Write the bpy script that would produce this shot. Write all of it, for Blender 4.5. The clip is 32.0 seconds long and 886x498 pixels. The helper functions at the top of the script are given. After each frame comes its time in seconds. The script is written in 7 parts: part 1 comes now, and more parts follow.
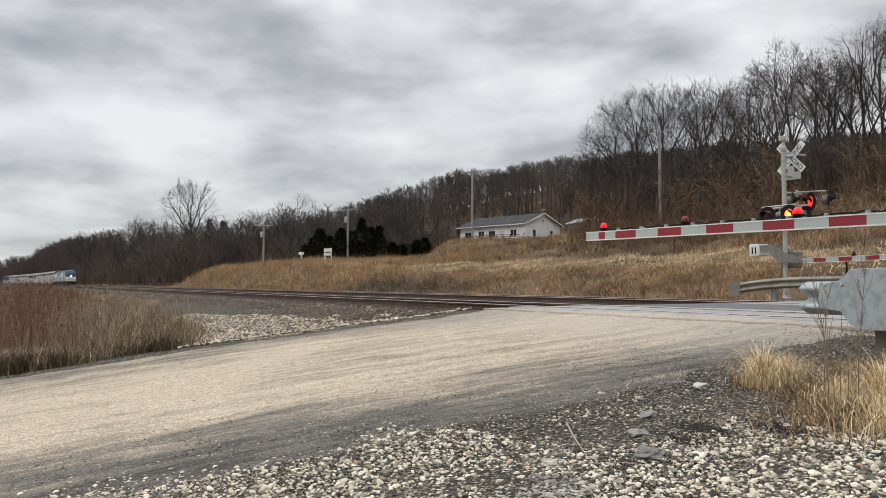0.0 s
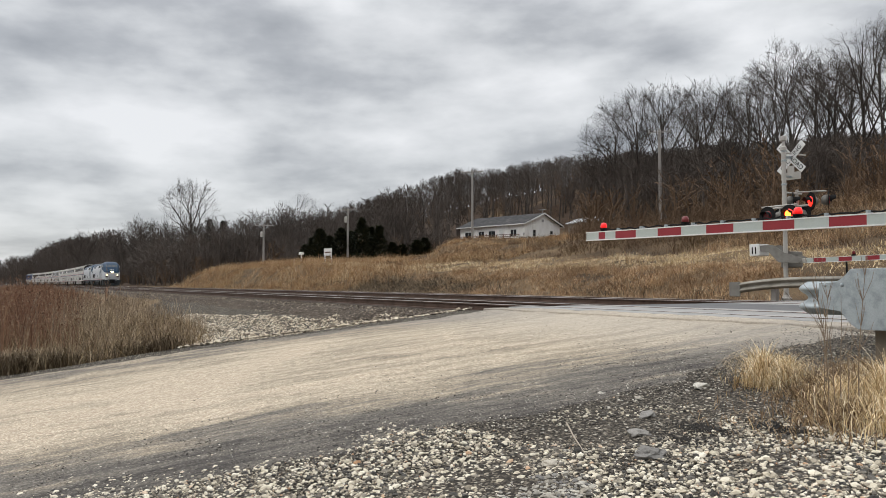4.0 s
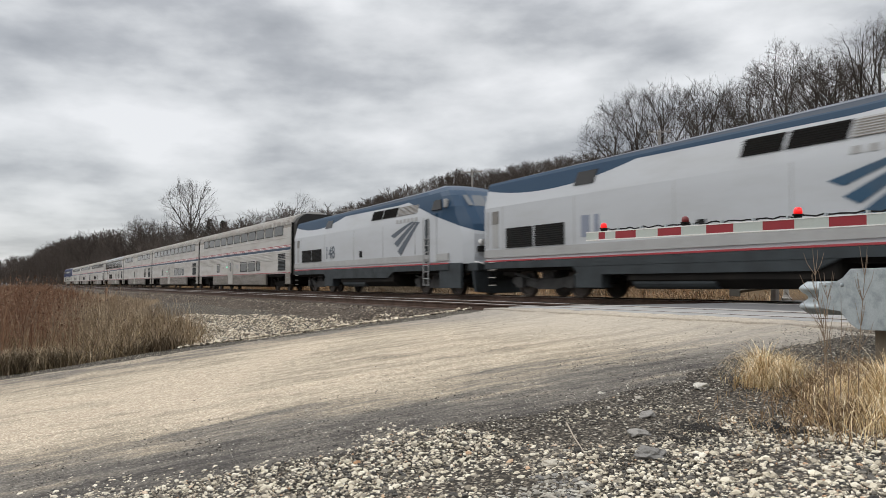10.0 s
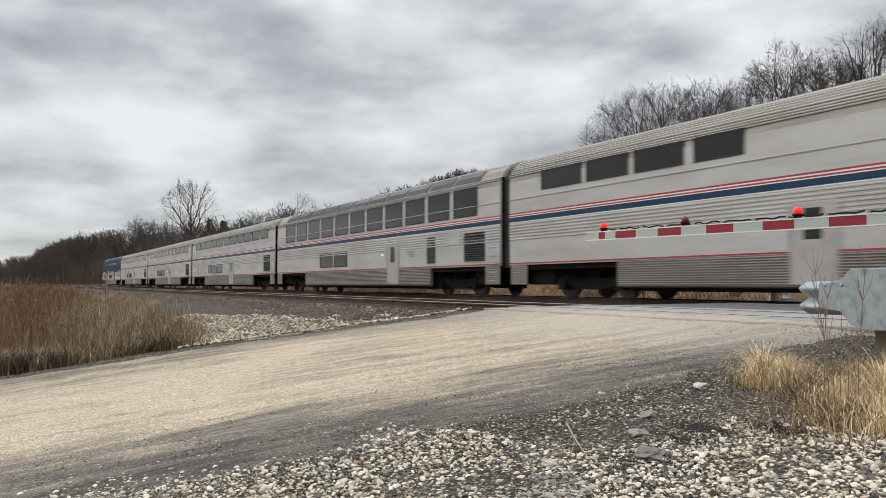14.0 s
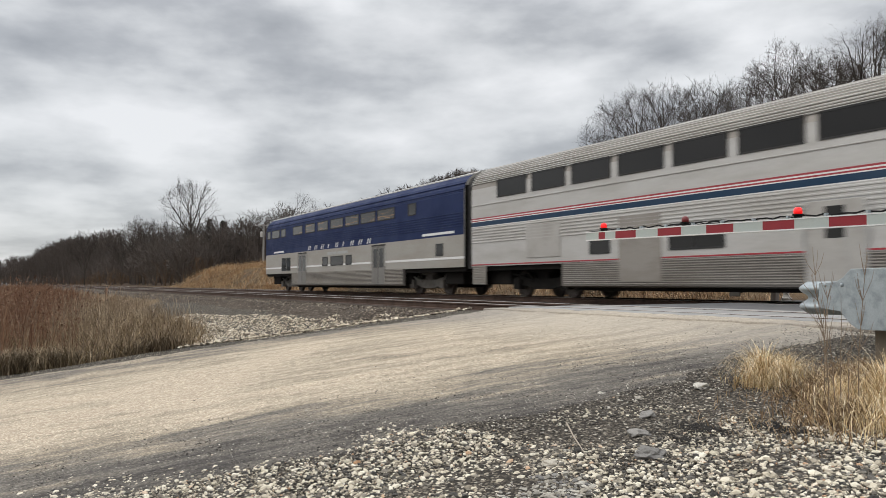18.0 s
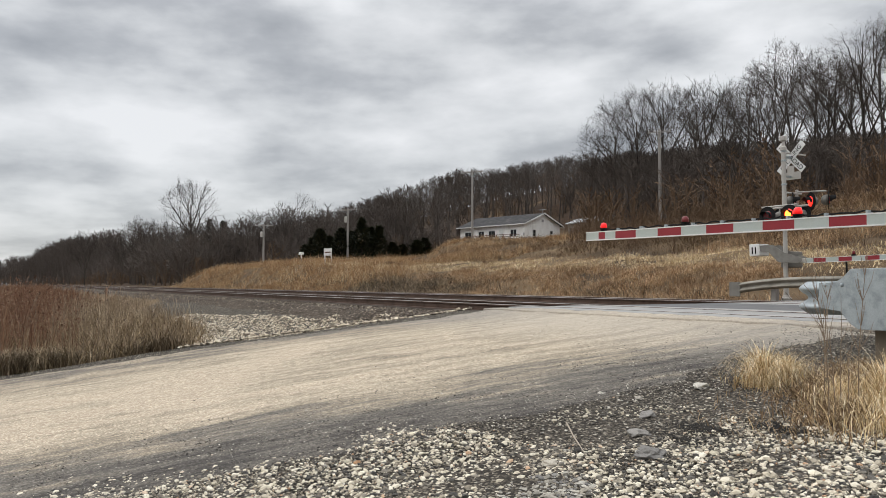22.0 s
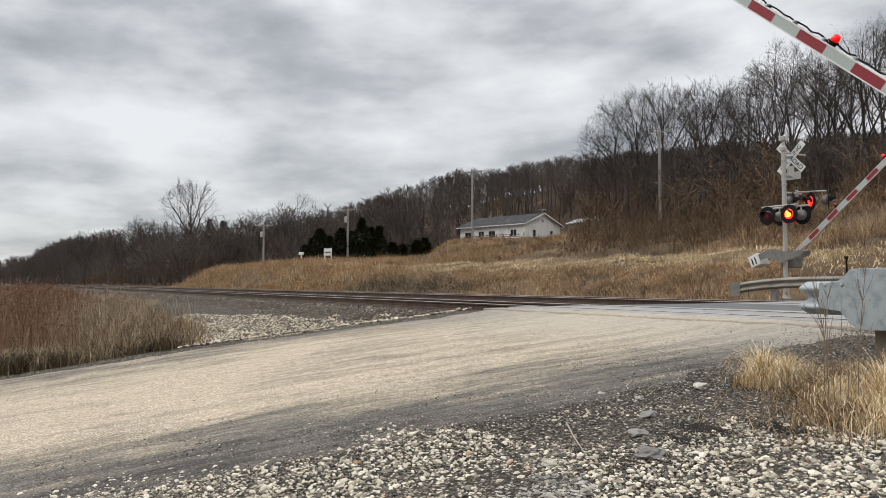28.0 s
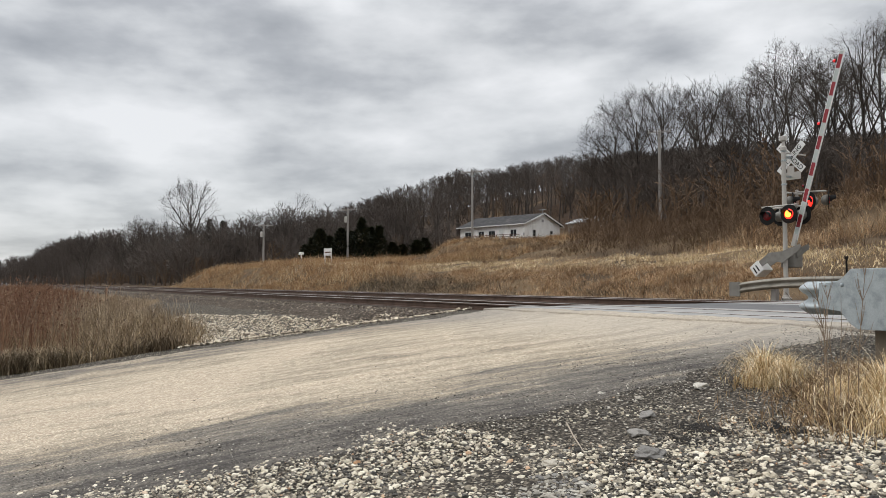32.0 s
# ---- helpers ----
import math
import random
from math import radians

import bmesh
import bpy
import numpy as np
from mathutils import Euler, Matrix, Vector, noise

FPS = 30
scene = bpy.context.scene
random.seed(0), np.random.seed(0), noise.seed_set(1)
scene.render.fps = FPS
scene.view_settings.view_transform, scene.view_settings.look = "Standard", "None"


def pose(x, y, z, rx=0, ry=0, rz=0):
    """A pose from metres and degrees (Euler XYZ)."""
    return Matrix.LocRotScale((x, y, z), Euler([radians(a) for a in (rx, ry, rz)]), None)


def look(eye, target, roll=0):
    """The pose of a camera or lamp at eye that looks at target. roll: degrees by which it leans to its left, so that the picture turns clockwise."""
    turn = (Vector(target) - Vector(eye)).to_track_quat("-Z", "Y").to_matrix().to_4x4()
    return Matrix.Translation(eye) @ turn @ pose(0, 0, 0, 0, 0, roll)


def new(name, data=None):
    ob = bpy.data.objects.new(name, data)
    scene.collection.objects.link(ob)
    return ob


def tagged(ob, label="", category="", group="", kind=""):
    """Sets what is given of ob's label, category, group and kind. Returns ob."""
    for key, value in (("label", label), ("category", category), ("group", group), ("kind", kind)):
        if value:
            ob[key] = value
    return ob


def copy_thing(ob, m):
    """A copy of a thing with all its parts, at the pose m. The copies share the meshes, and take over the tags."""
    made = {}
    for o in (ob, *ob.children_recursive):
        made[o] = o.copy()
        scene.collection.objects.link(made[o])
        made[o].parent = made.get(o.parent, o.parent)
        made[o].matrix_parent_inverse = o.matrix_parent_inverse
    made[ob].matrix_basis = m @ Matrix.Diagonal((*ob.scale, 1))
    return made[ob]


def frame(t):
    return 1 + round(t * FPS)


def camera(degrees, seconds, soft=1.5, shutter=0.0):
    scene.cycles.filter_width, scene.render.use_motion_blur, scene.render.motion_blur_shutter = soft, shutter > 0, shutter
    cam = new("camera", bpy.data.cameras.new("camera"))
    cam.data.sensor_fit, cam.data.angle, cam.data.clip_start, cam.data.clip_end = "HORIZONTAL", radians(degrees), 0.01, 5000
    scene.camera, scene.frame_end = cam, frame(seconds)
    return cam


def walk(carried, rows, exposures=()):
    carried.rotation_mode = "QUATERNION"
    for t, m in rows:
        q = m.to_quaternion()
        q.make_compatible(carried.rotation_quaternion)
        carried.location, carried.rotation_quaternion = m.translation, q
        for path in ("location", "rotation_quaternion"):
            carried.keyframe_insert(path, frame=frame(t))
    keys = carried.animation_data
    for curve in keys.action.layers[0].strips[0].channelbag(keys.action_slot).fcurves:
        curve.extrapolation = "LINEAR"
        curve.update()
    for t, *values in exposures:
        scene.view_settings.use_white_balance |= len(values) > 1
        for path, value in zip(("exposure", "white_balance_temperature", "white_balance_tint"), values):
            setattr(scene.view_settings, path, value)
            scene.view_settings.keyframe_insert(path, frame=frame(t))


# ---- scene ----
# ---- camera and its walk ----
EYE = Vector((0.0, 0.0, 0.445))
TURN, TILT = 29.82, 2.628


def aim(turn):
    a, b = radians(turn), radians(TILT)
    return look(EYE, EYE + Vector((-math.cos(a) * math.cos(b), math.sin(a) * math.cos(b), math.sin(b))) * 10, 0.0)


cam = camera(60.62, 32.0, soft=0.6, shutter=0.22)
PAN = ((0.0, 0.0), (0.5, 0.1), (1.0, 0.23), (1.5, 0.345), (1.8, 0.36), (2.0, 0.345), (2.5, 0.225), (3.0, 0.1), (3.5, 0.03),
       (4.5, 0.0), (6.0, 0.0), (32.0, 0.0))
walk(cam, [(t, aim(TURN - d)) for t, d in PAN])

# ---- world, sun, exposure ----
SUN_AZ, SUN_EL = radians(215), radians(52)   # behind the camera, veiled by cloud
scene.view_settings.exposure = 0.25


def nodes_of(tree):
    """Shorthands for building a node tree."""
    def add(kind, **props):
        n = tree.nodes.new(kind)
        for k, v in props.items():
            if k == "op":
                n.operation = v
            elif k == "blend":
                n.blend_type = v
            elif k == "dtype":
                n.data_type = v
        return n

    def put(sock, v):
        if isinstance(v, bpy.types.NodeSocket):
            tree.links.new(v, sock)
        else:
            sock.default_value = v
    return add, put


class Net:
    """A small wrapper that makes node graphs short to write."""

    def __init__(self, tree):
        self.t = tree
        self.add, self.put = nodes_of(tree)

    def math(self, op, a, b=0.0, c=0.0, clamp=False):
        n = self.add("ShaderNodeMath", op=op)
        n.use_clamp = clamp
        for s, v in zip(n.inputs, (a, b, c)):
            self.put(s, v)
        return n.outputs[0]

    def mix(self, f, a, b, blend="MIX"):
        n = self.t.nodes.new("ShaderNodeMix")
        n.data_type, n.blend_type = "RGBA", blend
        self.put(n.inputs[0], f)
        for s, v in ((n.inputs[6], a), (n.inputs[7], b)):
            self.put(s, (*v, 1.0) if isinstance(v, tuple) and len(v) == 3 else v)
        return n.outputs[2]

    def noise(self, vec, scale, detail=4.0, rough=0.55, dist=0.0):
        n = self.t.nodes.new("ShaderNodeTexNoise")
        if vec is not None:
            self.put(n.inputs["Vector"], vec)
        for k, v in (("Scale", scale), ("Detail", detail), ("Roughness", rough), ("Distortion", dist)):
            n.inputs[k].default_value = v
        return n.outputs["Fac"]

    def voronoi(self, vec, scale, out="Distance", feature="F1"):
        n = self.t.nodes.new("ShaderNodeTexVoronoi")
        n.feature = feature
        if vec is not None:
            self.put(n.inputs["Vector"], vec)
        n.inputs["Scale"].default_value = scale
        return n.outputs[out]

    def ramp(self, f, stops, interp="LINEAR"):
        n = self.t.nodes.new("ShaderNodeValToRGB")
        n.color_ramp.interpolation = interp
        e = n.color_ramp.elements
        while len(e) < len(stops):
            e.new(0.5)
        for el, (p, c) in zip(e, stops):
            el.position = p
            el.color = (c, c, c, 1) if not isinstance(c, tuple) else (*c, 1)
        self.put(n.inputs[0], f)
        return n.outputs[0]

    def coord(self, out="Object"):
        return self.t.nodes.new("ShaderNodeTexCoord").outputs[out]

    def stretch(self, vec, scale, loc=(0, 0, 0)):
        n = self.t.nodes.new("ShaderNodeMapping")
        self.put(n.inputs["Vector"], vec)
        n.inputs["Scale"].default_value = scale
        n.inputs["Location"].default_value = loc
        return n.outputs[0]

    def xyz(self, vec):
        n = self.t.nodes.new("ShaderNodeSeparateXYZ")
        self.put(n.inputs[0], vec)
        return n.outputs

    def vec(self, x, y, z):
        n = self.t.nodes.new("ShaderNodeCombineXYZ")
        for s, v in zip(n.inputs, (x, y, z)):
            self.put(s, v)
        return n.outputs[0]


world = bpy.data.worlds.new("overcast_sky")
scene.world = world
world.use_nodes = True
w = Net(world.node_tree)
bg = world.node_tree.nodes["Background"]
sky = world.node_tree.nodes.new("ShaderNodeTexSky")
sky.sky_type, sky.sun_disc, sky.sun_elevation, sky.sun_rotation = "NISHITA", False, SUN_EL, SUN_AZ
direction = w.coord("Generated")
dx, dy, dz = w.xyz(direction)
up = w.math("MAXIMUM", dz, 0.0)
low = w.math("ADD", up, 0.085)
plane = w.vec(w.math("DIVIDE", dx, low), w.math("DIVIDE", dy, low), 0.0)
big = w.noise(w.stretch(plane, (0.30, 0.42, 1), (2.1, 0.4, 0)), 1.0, 4.0, 0.5, 0.1)
fine = w.noise(w.stretch(plane, (1.0, 1.35, 1), (5.2, 3.3, 0)), 1.0, 4.0, 0.5, 0.0)
puff = w.noise(w.stretch(direction, (1.0, 1.0, 2.6), (0.7, 1.9, 0.4)), 5.2, 6.0, 0.5, 0.0)
veil = w.math("ADD", w.math("MULTIPLY", big, 0.30), w.math("MULTIPLY", fine, 0.20))
veil = w.math("ADD", veil, w.math("MULTIPLY", puff, 0.50))
# thick and thin places of the cover: turn and height of the place in degrees, its size, and how much thinner it is
azim = w.math("MULTIPLY", w.math("ARCTAN2", dy, w.math("MULTIPLY", dx, -1.0)), 57.296)
elev = w.math("MULTIPLY", w.math("ARCSINE", dz), 57.296)
for az, el, wide_, tall_, thin_ in ((22.8, 10.5, 4.5, 1.6, 0.06), (3.0, 10.6, 9.0, 1.6, 0.035), (14.0, 14.6, 6.0, 2.0, -0.05), (17.0, 19.5, 9.0, 2.2, -0.03), (0.0, 17.5, 10.0, 3.5, -0.085),
                                    (46.0, 18.5, 10.0, 3.0, 0.0), (38.0, 12.5, 7.0, 2.0, -0.02), (9.0, 17.0, 3.5, 1.2, 0.02), (6.0, 6.0, 9.0, 1.2, 0.02), (27.0, 18.5, 4.0, 1.6, 0.02), (15.0, 12.0, 5.0, 1.0, -0.02)):
    qa = w.math("DIVIDE", w.math("SUBTRACT", azim, az), wide_)
    qb = w.math("DIVIDE", w.math("SUBTRACT", elev, el), tall_)
    far_off = w.math("ADD", w.math("MULTIPLY", qa, qa), w.math("MULTIPLY", qb, qb))
    veil = w.math("ADD", veil, w.math("MULTIPLY", w.math("POWER", 2.718, w.math("MULTIPLY", far_off, -1.0)), thin_))
cloud = w.ramp(veil, [(0.35, (0.25, 0.26, 0.275)), (0.44, (0.37, 0.38, 0.395)), (0.51, (0.52, 0.53, 0.54)), (0.60, (0.665, 0.67, 0.68))])
lift = w.math("MINIMUM", w.math("MAXIMUM", w.math("MULTIPLY", w.math("SUBTRACT", up, 0.32), 3.2), 0.0), 1.6)
lift = w.math("ADD", lift, 1.0)
# the cloud cover thins towards the north
lift = w.math("MULTIPLY", lift, w.math("ADD", w.math("MULTIPLY", w.math("MULTIPLY", w.math("SUBTRACT", dy, 0.50), 2.6, clamp=True), 0.16), 1.0))
mul = w.t.nodes.new("ShaderNodeVectorMath")
mul.operation = "SCALE"
w.put(mul.inputs[0], cloud)
w.put(mul.inputs["Scale"], lift)
blue = w.t.nodes.new("ShaderNodeVectorMath")
blue.operation = "SCALE"
w.put(blue.inputs[0], sky.outputs[0])
blue.inputs["Scale"].default_value = 0.01
total = w.t.nodes.new("ShaderNodeVectorMath")
total.operation = "ADD"
w.put(total.inputs[0], mul.outputs[0])
w.put(total.inputs[1], blue.outputs[0])
w.put(bg.inputs["Color"], total.outputs[0])
bg.inputs["Strength"].default_value = 1.0

sun = new("sun", bpy.data.lights.new("sun", "SUN"))
sun.data.energy, sun.data.angle, sun.data.color = 0.9, radians(40), (1.0, 0.96, 0.9)
sun.matrix_world = look((0, 0, 50), Vector((0, 0, 50)) - Vector((math.sin(SUN_AZ) * math.cos(SUN_EL), math.cos(SUN_AZ) * math.cos(SUN_EL), math.sin(SUN_EL))))


# ---- materials ----
def material(name, rough=0.6, metal=0.0, spec=0.5):
    m = bpy.data.materials.new(name)
    m.use_nodes = True
    n = Net(m.node_tree)
    b = m.node_tree.nodes["Principled BSDF"]
    b.inputs["Roughness"].default_value = rough
    b.inputs["Metallic"].default_value = metal
    b.inputs["Specular IOR Level"].default_value = spec
    return m, n, b


def bump(n, b, height, strength=0.4, distance=0.02):
    k = n.t.nodes.new("ShaderNodeBump")
    k.inputs["Strength"].default_value = strength
    k.inputs["Distance"].default_value = distance
    n.put(k.inputs["Height"], height)
    n.put(b.inputs["Normal"], k.outputs[0])


def painted(name, colour, rough=0.45, metal=0.0, dirt=0.25, dirt_colour=(0.12, 0.10, 0.08), scale=1.2, streak=(1, 1, 1), grain=0.06):
    """Paint or metal with dirt at two scales."""
    m, n, b = material(name, rough, metal)
    v = n.stretch(n.coord(), streak)
    a = n.ramp(n.noise(v, scale, 6.0, 0.6), [(0.42, 0.0), (0.75, 1.0)])
    c = n.mix(n.math("MULTIPLY", a, dirt), colour, dirt_colour)
    g = n.noise(n.coord(), scale * 22, 3.0)
    c = n.mix(grain * 2, c, n.mix(g, (0.02, 0.02, 0.02), (1, 1, 1)), "OVERLAY")
    n.put(b.inputs["Base Color"], c)
    n.put(b.inputs["Roughness"], n.math("ADD", n.math("MULTIPLY", a, 0.25), rough, clamp=True))
    bump(n, b, g, 0.08, 0.004)
    return m


def islands(name, stops, rough=0.8, grain=30.0, strength=0.5, spread=0.25, big=None):
    """Stones, blades or leaves: each loose piece takes a colour of its own."""
    m, n, b = material(name, rough, 0.0, 0.25)
    r = n.t.nodes.new("ShaderNodeNewGeometry").outputs["Random Per Island"]
    c = n.ramp(r, stops)
    g = n.noise(n.coord(), grain, 4.0, 0.65)
    c = n.mix(spread, c, n.mix(g, (0.0, 0.0, 0.0), (1, 1, 1)), "OVERLAY")
    if big:
        p = n.ramp(n.noise(n.coord(), big[0], 3.0), [(0.35, 0.0), (0.65, 1.0)])
        c = n.mix(n.math("MULTIPLY", p, big[1]), c, big[2])
    n.put(b.inputs["Base Color"], c)
    bump(n, b, g, strength, 0.01)
    return m


def glowing(name, colour, power):
    m, n, b = material(name, 0.3)
    b.inputs["Base Color"].default_value = (*colour, 1)
    b.inputs["Emission Color"].default_value = (*colour, 1)
    b.inputs["Emission Strength"].default_value = power
    return m


# ---- geometry helpers ----
class Shape:
    """Collects vertices and faces, then links them as one mesh object."""

    def __init__(self):
        self.v, self.f, self.m = [], [], []

    def face(self, pts, mat=0):
        k = len(self.v)
        self.v += [tuple(p) for p in pts]
        self.f.append(tuple(range(k, k + len(pts))))
        self.m.append(mat)
        return self

    def mesh(self, verts, faces, mat=0):
        k = len(self.v)
        self.v += [tuple(p) for p in verts]
        self.f += [tuple(i + k for i in f) for f in faces]
        self.m += [mat] * len(faces)
        return self

    def box(self, x0, x1, y0, y1, z0, z1, mat=0, at=None):
        p = [Vector((x, y, z)) for z in (z0, z1) for y in (y0, y1) for x in (x0, x1)]
        if at is not None:
            p = [at @ q for q in p]
        return self.mesh(p, [(0, 2, 3, 1), (4, 5, 7, 6), (0, 1, 5, 4), (2, 6, 7, 3), (0, 4, 6, 2), (1, 3, 7, 5)], mat)

    def tube(self, a, b, r0, r1=None, n=8, mat=0, caps=True):
        a, b = Vector(a), Vector(b)
        r1 = r0 if r1 is None else r1
        d = (b - a).normalized()
        s = d.orthogonal().normalized()
        t = d.cross(s)
        ring = [s * math.cos(2 * math.pi * i / n) + t * math.sin(2 * math.pi * i / n) for i in range(n)]
        f = [(i, (i + 1) % n, n + (i + 1) % n, n + i) for i in range(n)]
        if caps:
            f += [tuple(range(n))[::-1], tuple(range(n, 2 * n))]
        return self.mesh([a + o * r0 for o in ring] + [b + o * r1 for o in ring], f, mat)

    def pipe(self, pts, r, n=8, mat=0):
        for a, b in zip(pts, pts[1:]):
            self.tube(a, b, r, r, n, mat)
        return self

    def prism(self, outline, x0, x1, axis="x", mat=0):
        """An outline in the other two axes, pushed from x0 to x1 along the axis."""
        def at(k, p):
            return {"x": (k, p[0], p[1]), "y": (p[0], k, p[1]), "z": (p[0], p[1], k)}[axis]
        n = len(outline)
        f = [(i, (i + 1) % n, n + (i + 1) % n, n + i) for i in range(n)] + [tuple(range(n))[::-1], tuple(range(n, 2 * n))]
        return self.mesh([at(x0, p) for p in outline] + [at(x1, p) for p in outline], f, mat)

    def loft(self, rings, closed=True, mat=0, caps=True):
        n = len(rings[0])
        v = [p for r in rings for p in r]
        f = []
        for k in range(len(rings) - 1):
            for i in range(n if closed else n - 1):
                j = (i + 1) % n
                f.append((k * n + i, k * n + j, (k + 1) * n + j, (k + 1) * n + i))
        if caps and closed:
            f += [tuple(range(n))[::-1], tuple(range((len(rings) - 1) * n, len(rings) * n))]
        return self.mesh(v, f, mat)

    def lathe(self, profile, n=16, at=None, mat=0):
        """Turns (r, z) points about z; at is a Matrix."""
        m = at if at is not None else Matrix()
        rings = [[m @ Vector((r * math.cos(2 * math.pi * i / n), r * math.sin(2 * math.pi * i / n), z)) for i in range(n)] for r, z in profile]
        return self.loft(rings, True, mat, True)

    def data(self, name, mats, smooth=False):
        me = bpy.data.meshes.new(name)
        me.from_pydata(self.v, [], self.f)
        for mt in (mats if isinstance(mats, (list, tuple)) else [mats]):
            me.materials.append(mt)
        if any(self.m):
            me.polygons.foreach_set("material_index", self.m)
        if smooth:
            me.polygons.foreach_set("use_smooth", [True] * len(self.f))
        me.validate()
        me.update()
        return me

    def done(self, name, mats, parent=None, smooth=False, bevel=0.0, label=""):
        ob = new(name, self.data(name, mats, smooth))
        if parent is not None:
            ob.parent = parent
        if bevel:
            b = ob.modifiers.new("bevel", "BEVEL")
            b.width, b.segments, b.limit_method = bevel, 2, "ANGLE"
        if label:
            ob["label"] = label
        return ob


def thing(name, label, category, at=None, group=""):
    ob = new(name)
    if at is not None:
        ob.matrix_world = at
    return tagged(ob, label, category, group)


def block(name, x0, x1, y0, y1, z0, z1, mat, parent, bevel=0.0, label=""):
    return Shape().box(x0, x1, y0, y1, z0, z1).done(name, mat, parent, bevel=bevel, label=label)


def smooth01(x):
    x = min(1.0, max(0.0, x))
    return x * x * (3 - 2 * x)


def table(pts, x):
    if x <= pts[0][0]:
        return pts[0][1]
    for (a, u), (b, v) in zip(pts, pts[1:]):
        if x <= b:
            return u + (v - u) * (x - a) / (b - a)
    return pts[-1][1]


# ---- the plan: x along the tracks, y across them, rail tops at z = 0 ----
NEAR, FAR = 10.08, 16.47          # the middles of the two tracks
NEAR_Z = ((-2500, -6.0), (-60, -4.0), (-20, -2.4), (0, -1.05), (2.8, -0.66), (5.3, -0.37), (7.2, -0.18), (8.1, -0.06), (8.5, -0.09), (9, -0.3), (19, -0.35))
FIELD_Z = ((-2500, -6.0), (-60, -2.2), (-20, -1.5), (0, -1.25), (5.6, -1.15), (6.4, -0.95), (8.0, -0.3), (19, -0.35))
HILL_Z = ((86, 8.6), (100, 15.0), (125, 25.5), (160, 32.0), (250, 35.0), (2500, 35.0))
# the railway bank with a flat field behind it, and the spur with the house beyond a mown lane
FLAT_Z = ((19, -0.35), (20.4, -0.45), (22, 0.1), (23.5, 1.0), (25, 1.6), (27, 1.8), (34, 2.0), (45, 2.9), (62, 5.0)) + HILL_Z
SPUR_Z = ((19, -0.35), (20.4, -0.45), (22, -0.1), (24, 0.62), (26, 1.2), (30, 1.85), (32, 2.2), (38, 3.8), (44, 4.45), (52, 5.35), (62, 6.35), (74, 7.5)) + HILL_Z


def bend(x):
    """How far the line swings aside in the distance."""
    if x > -200:
        return 0.0
    k = min(-200 - x, 300.0)
    return -k * k / 5000 - 0.12 * max(0.0, -500 - x)


def road_left(y):
    return -14.05 + 0.17 * y if y < 10 else -12.35


def road_right(y):
    return -6.75 + 0.19 * y if y < 10 else -4.85


def ground_z(x, y):
    if y <= 19:
        a = table(NEAR_Z, y)
        b = table(FIELD_Z, y)
        z = b + (a - b) * smooth01((x - road_left(y) + 2.2) / 1.9)
        bump_size = 0.0 if y > 7 else 0.035 * (1 - smooth01((road_right(y) + 2.2 - x) / 0.6) * smooth01((x - road_left(y) + 1.0) / 0.6))
        z -= 0.05 * smooth01((road_right(y) + 0.6 - x) / 0.8) * smooth01((x - road_left(y) - 0.3) / 0.8)
    else:
        turn = math.degrees(math.atan2(y, -x)) + 0.8 * noise.noise(Vector((x * 0.12, y * 0.12, 2.0)))
        deep = smooth01((y - 28) / 5)
        spur = smooth01((x + 60) / 20) * (1 - deep) + smooth01((turn - 28.6) / 1.7) * deep
        flat = table(FLAT_Z, y) + 0.7 * smooth01((-x - 58) / 16) * smooth01((y - 22) / 3) * (1 - smooth01((y - 40) / 20))
        z = flat * (1 - spur) + (table(SPUR_Z, y) + 1.0 * smooth01((x + 44) / 16) * smooth01((y - 33) / 10)) * spur
        if z > 0:
            z *= 1 - 0.8 * smooth01((-x - 112) / 14) * (1 - smooth01((y - 40) / 30))
        z += 0.8 * math.exp(-((x + 67.0) / 6.0) ** 2 - ((y - 42.0) / 4.0) ** 2)       # a hump below the house
        k = smooth01((-x - 160) / 260)
        z = z * (1 - 0.45 * k) if z > 0 else z
        if y > 86:
            z -= (z - 8.6) * 0.22 * smooth01((x + 130) / 60)
        # the level ground where the road comes down beyond the tracks
        r = smooth01((x + 19) / 4) * smooth01((-1 - x) / 3) * (1 - smooth01((y - 25) / 7))
        z = z * (1 - r) + (-0.08 + 0.06 * max(0, y - 21)) * r
        bump_size = min(0.25, 0.03 * (y - 19))
    return z + bump_size * noise.noise(Vector((x * 0.35, y * 0.35, 0.0))) + (bump_size * 0.4) * noise.noise(Vector((x * 1.4, y * 1.4, 3.0)))


def spaced(lo, hi, fine_lo, fine_hi, step, growth):
    a = list(np.arange(fine_lo, fine_hi, step))
    s, p = step, fine_hi
    while p < hi:
        a.append(p)
        s *= growth
        p += s
    a.append(hi)
    s, p = step, fine_lo
    out = []
    while p > lo:
        s *= growth
        p -= s
        out.append(max(p, lo))
    return sorted(set(out + a))


def sheet(xs, ys, height):
    s = Shape()
    s.v = [(x, y, height(x, y)) for y in ys for x in xs]
    n = len(xs)
    s.f = [(j * n + i, j * n + i + 1, (j + 1) * n + i + 1, (j + 1) * n + i) for j in range(len(ys) - 1) for i in range(n - 1)]
    s.m = [0] * len(s.f)
    return s


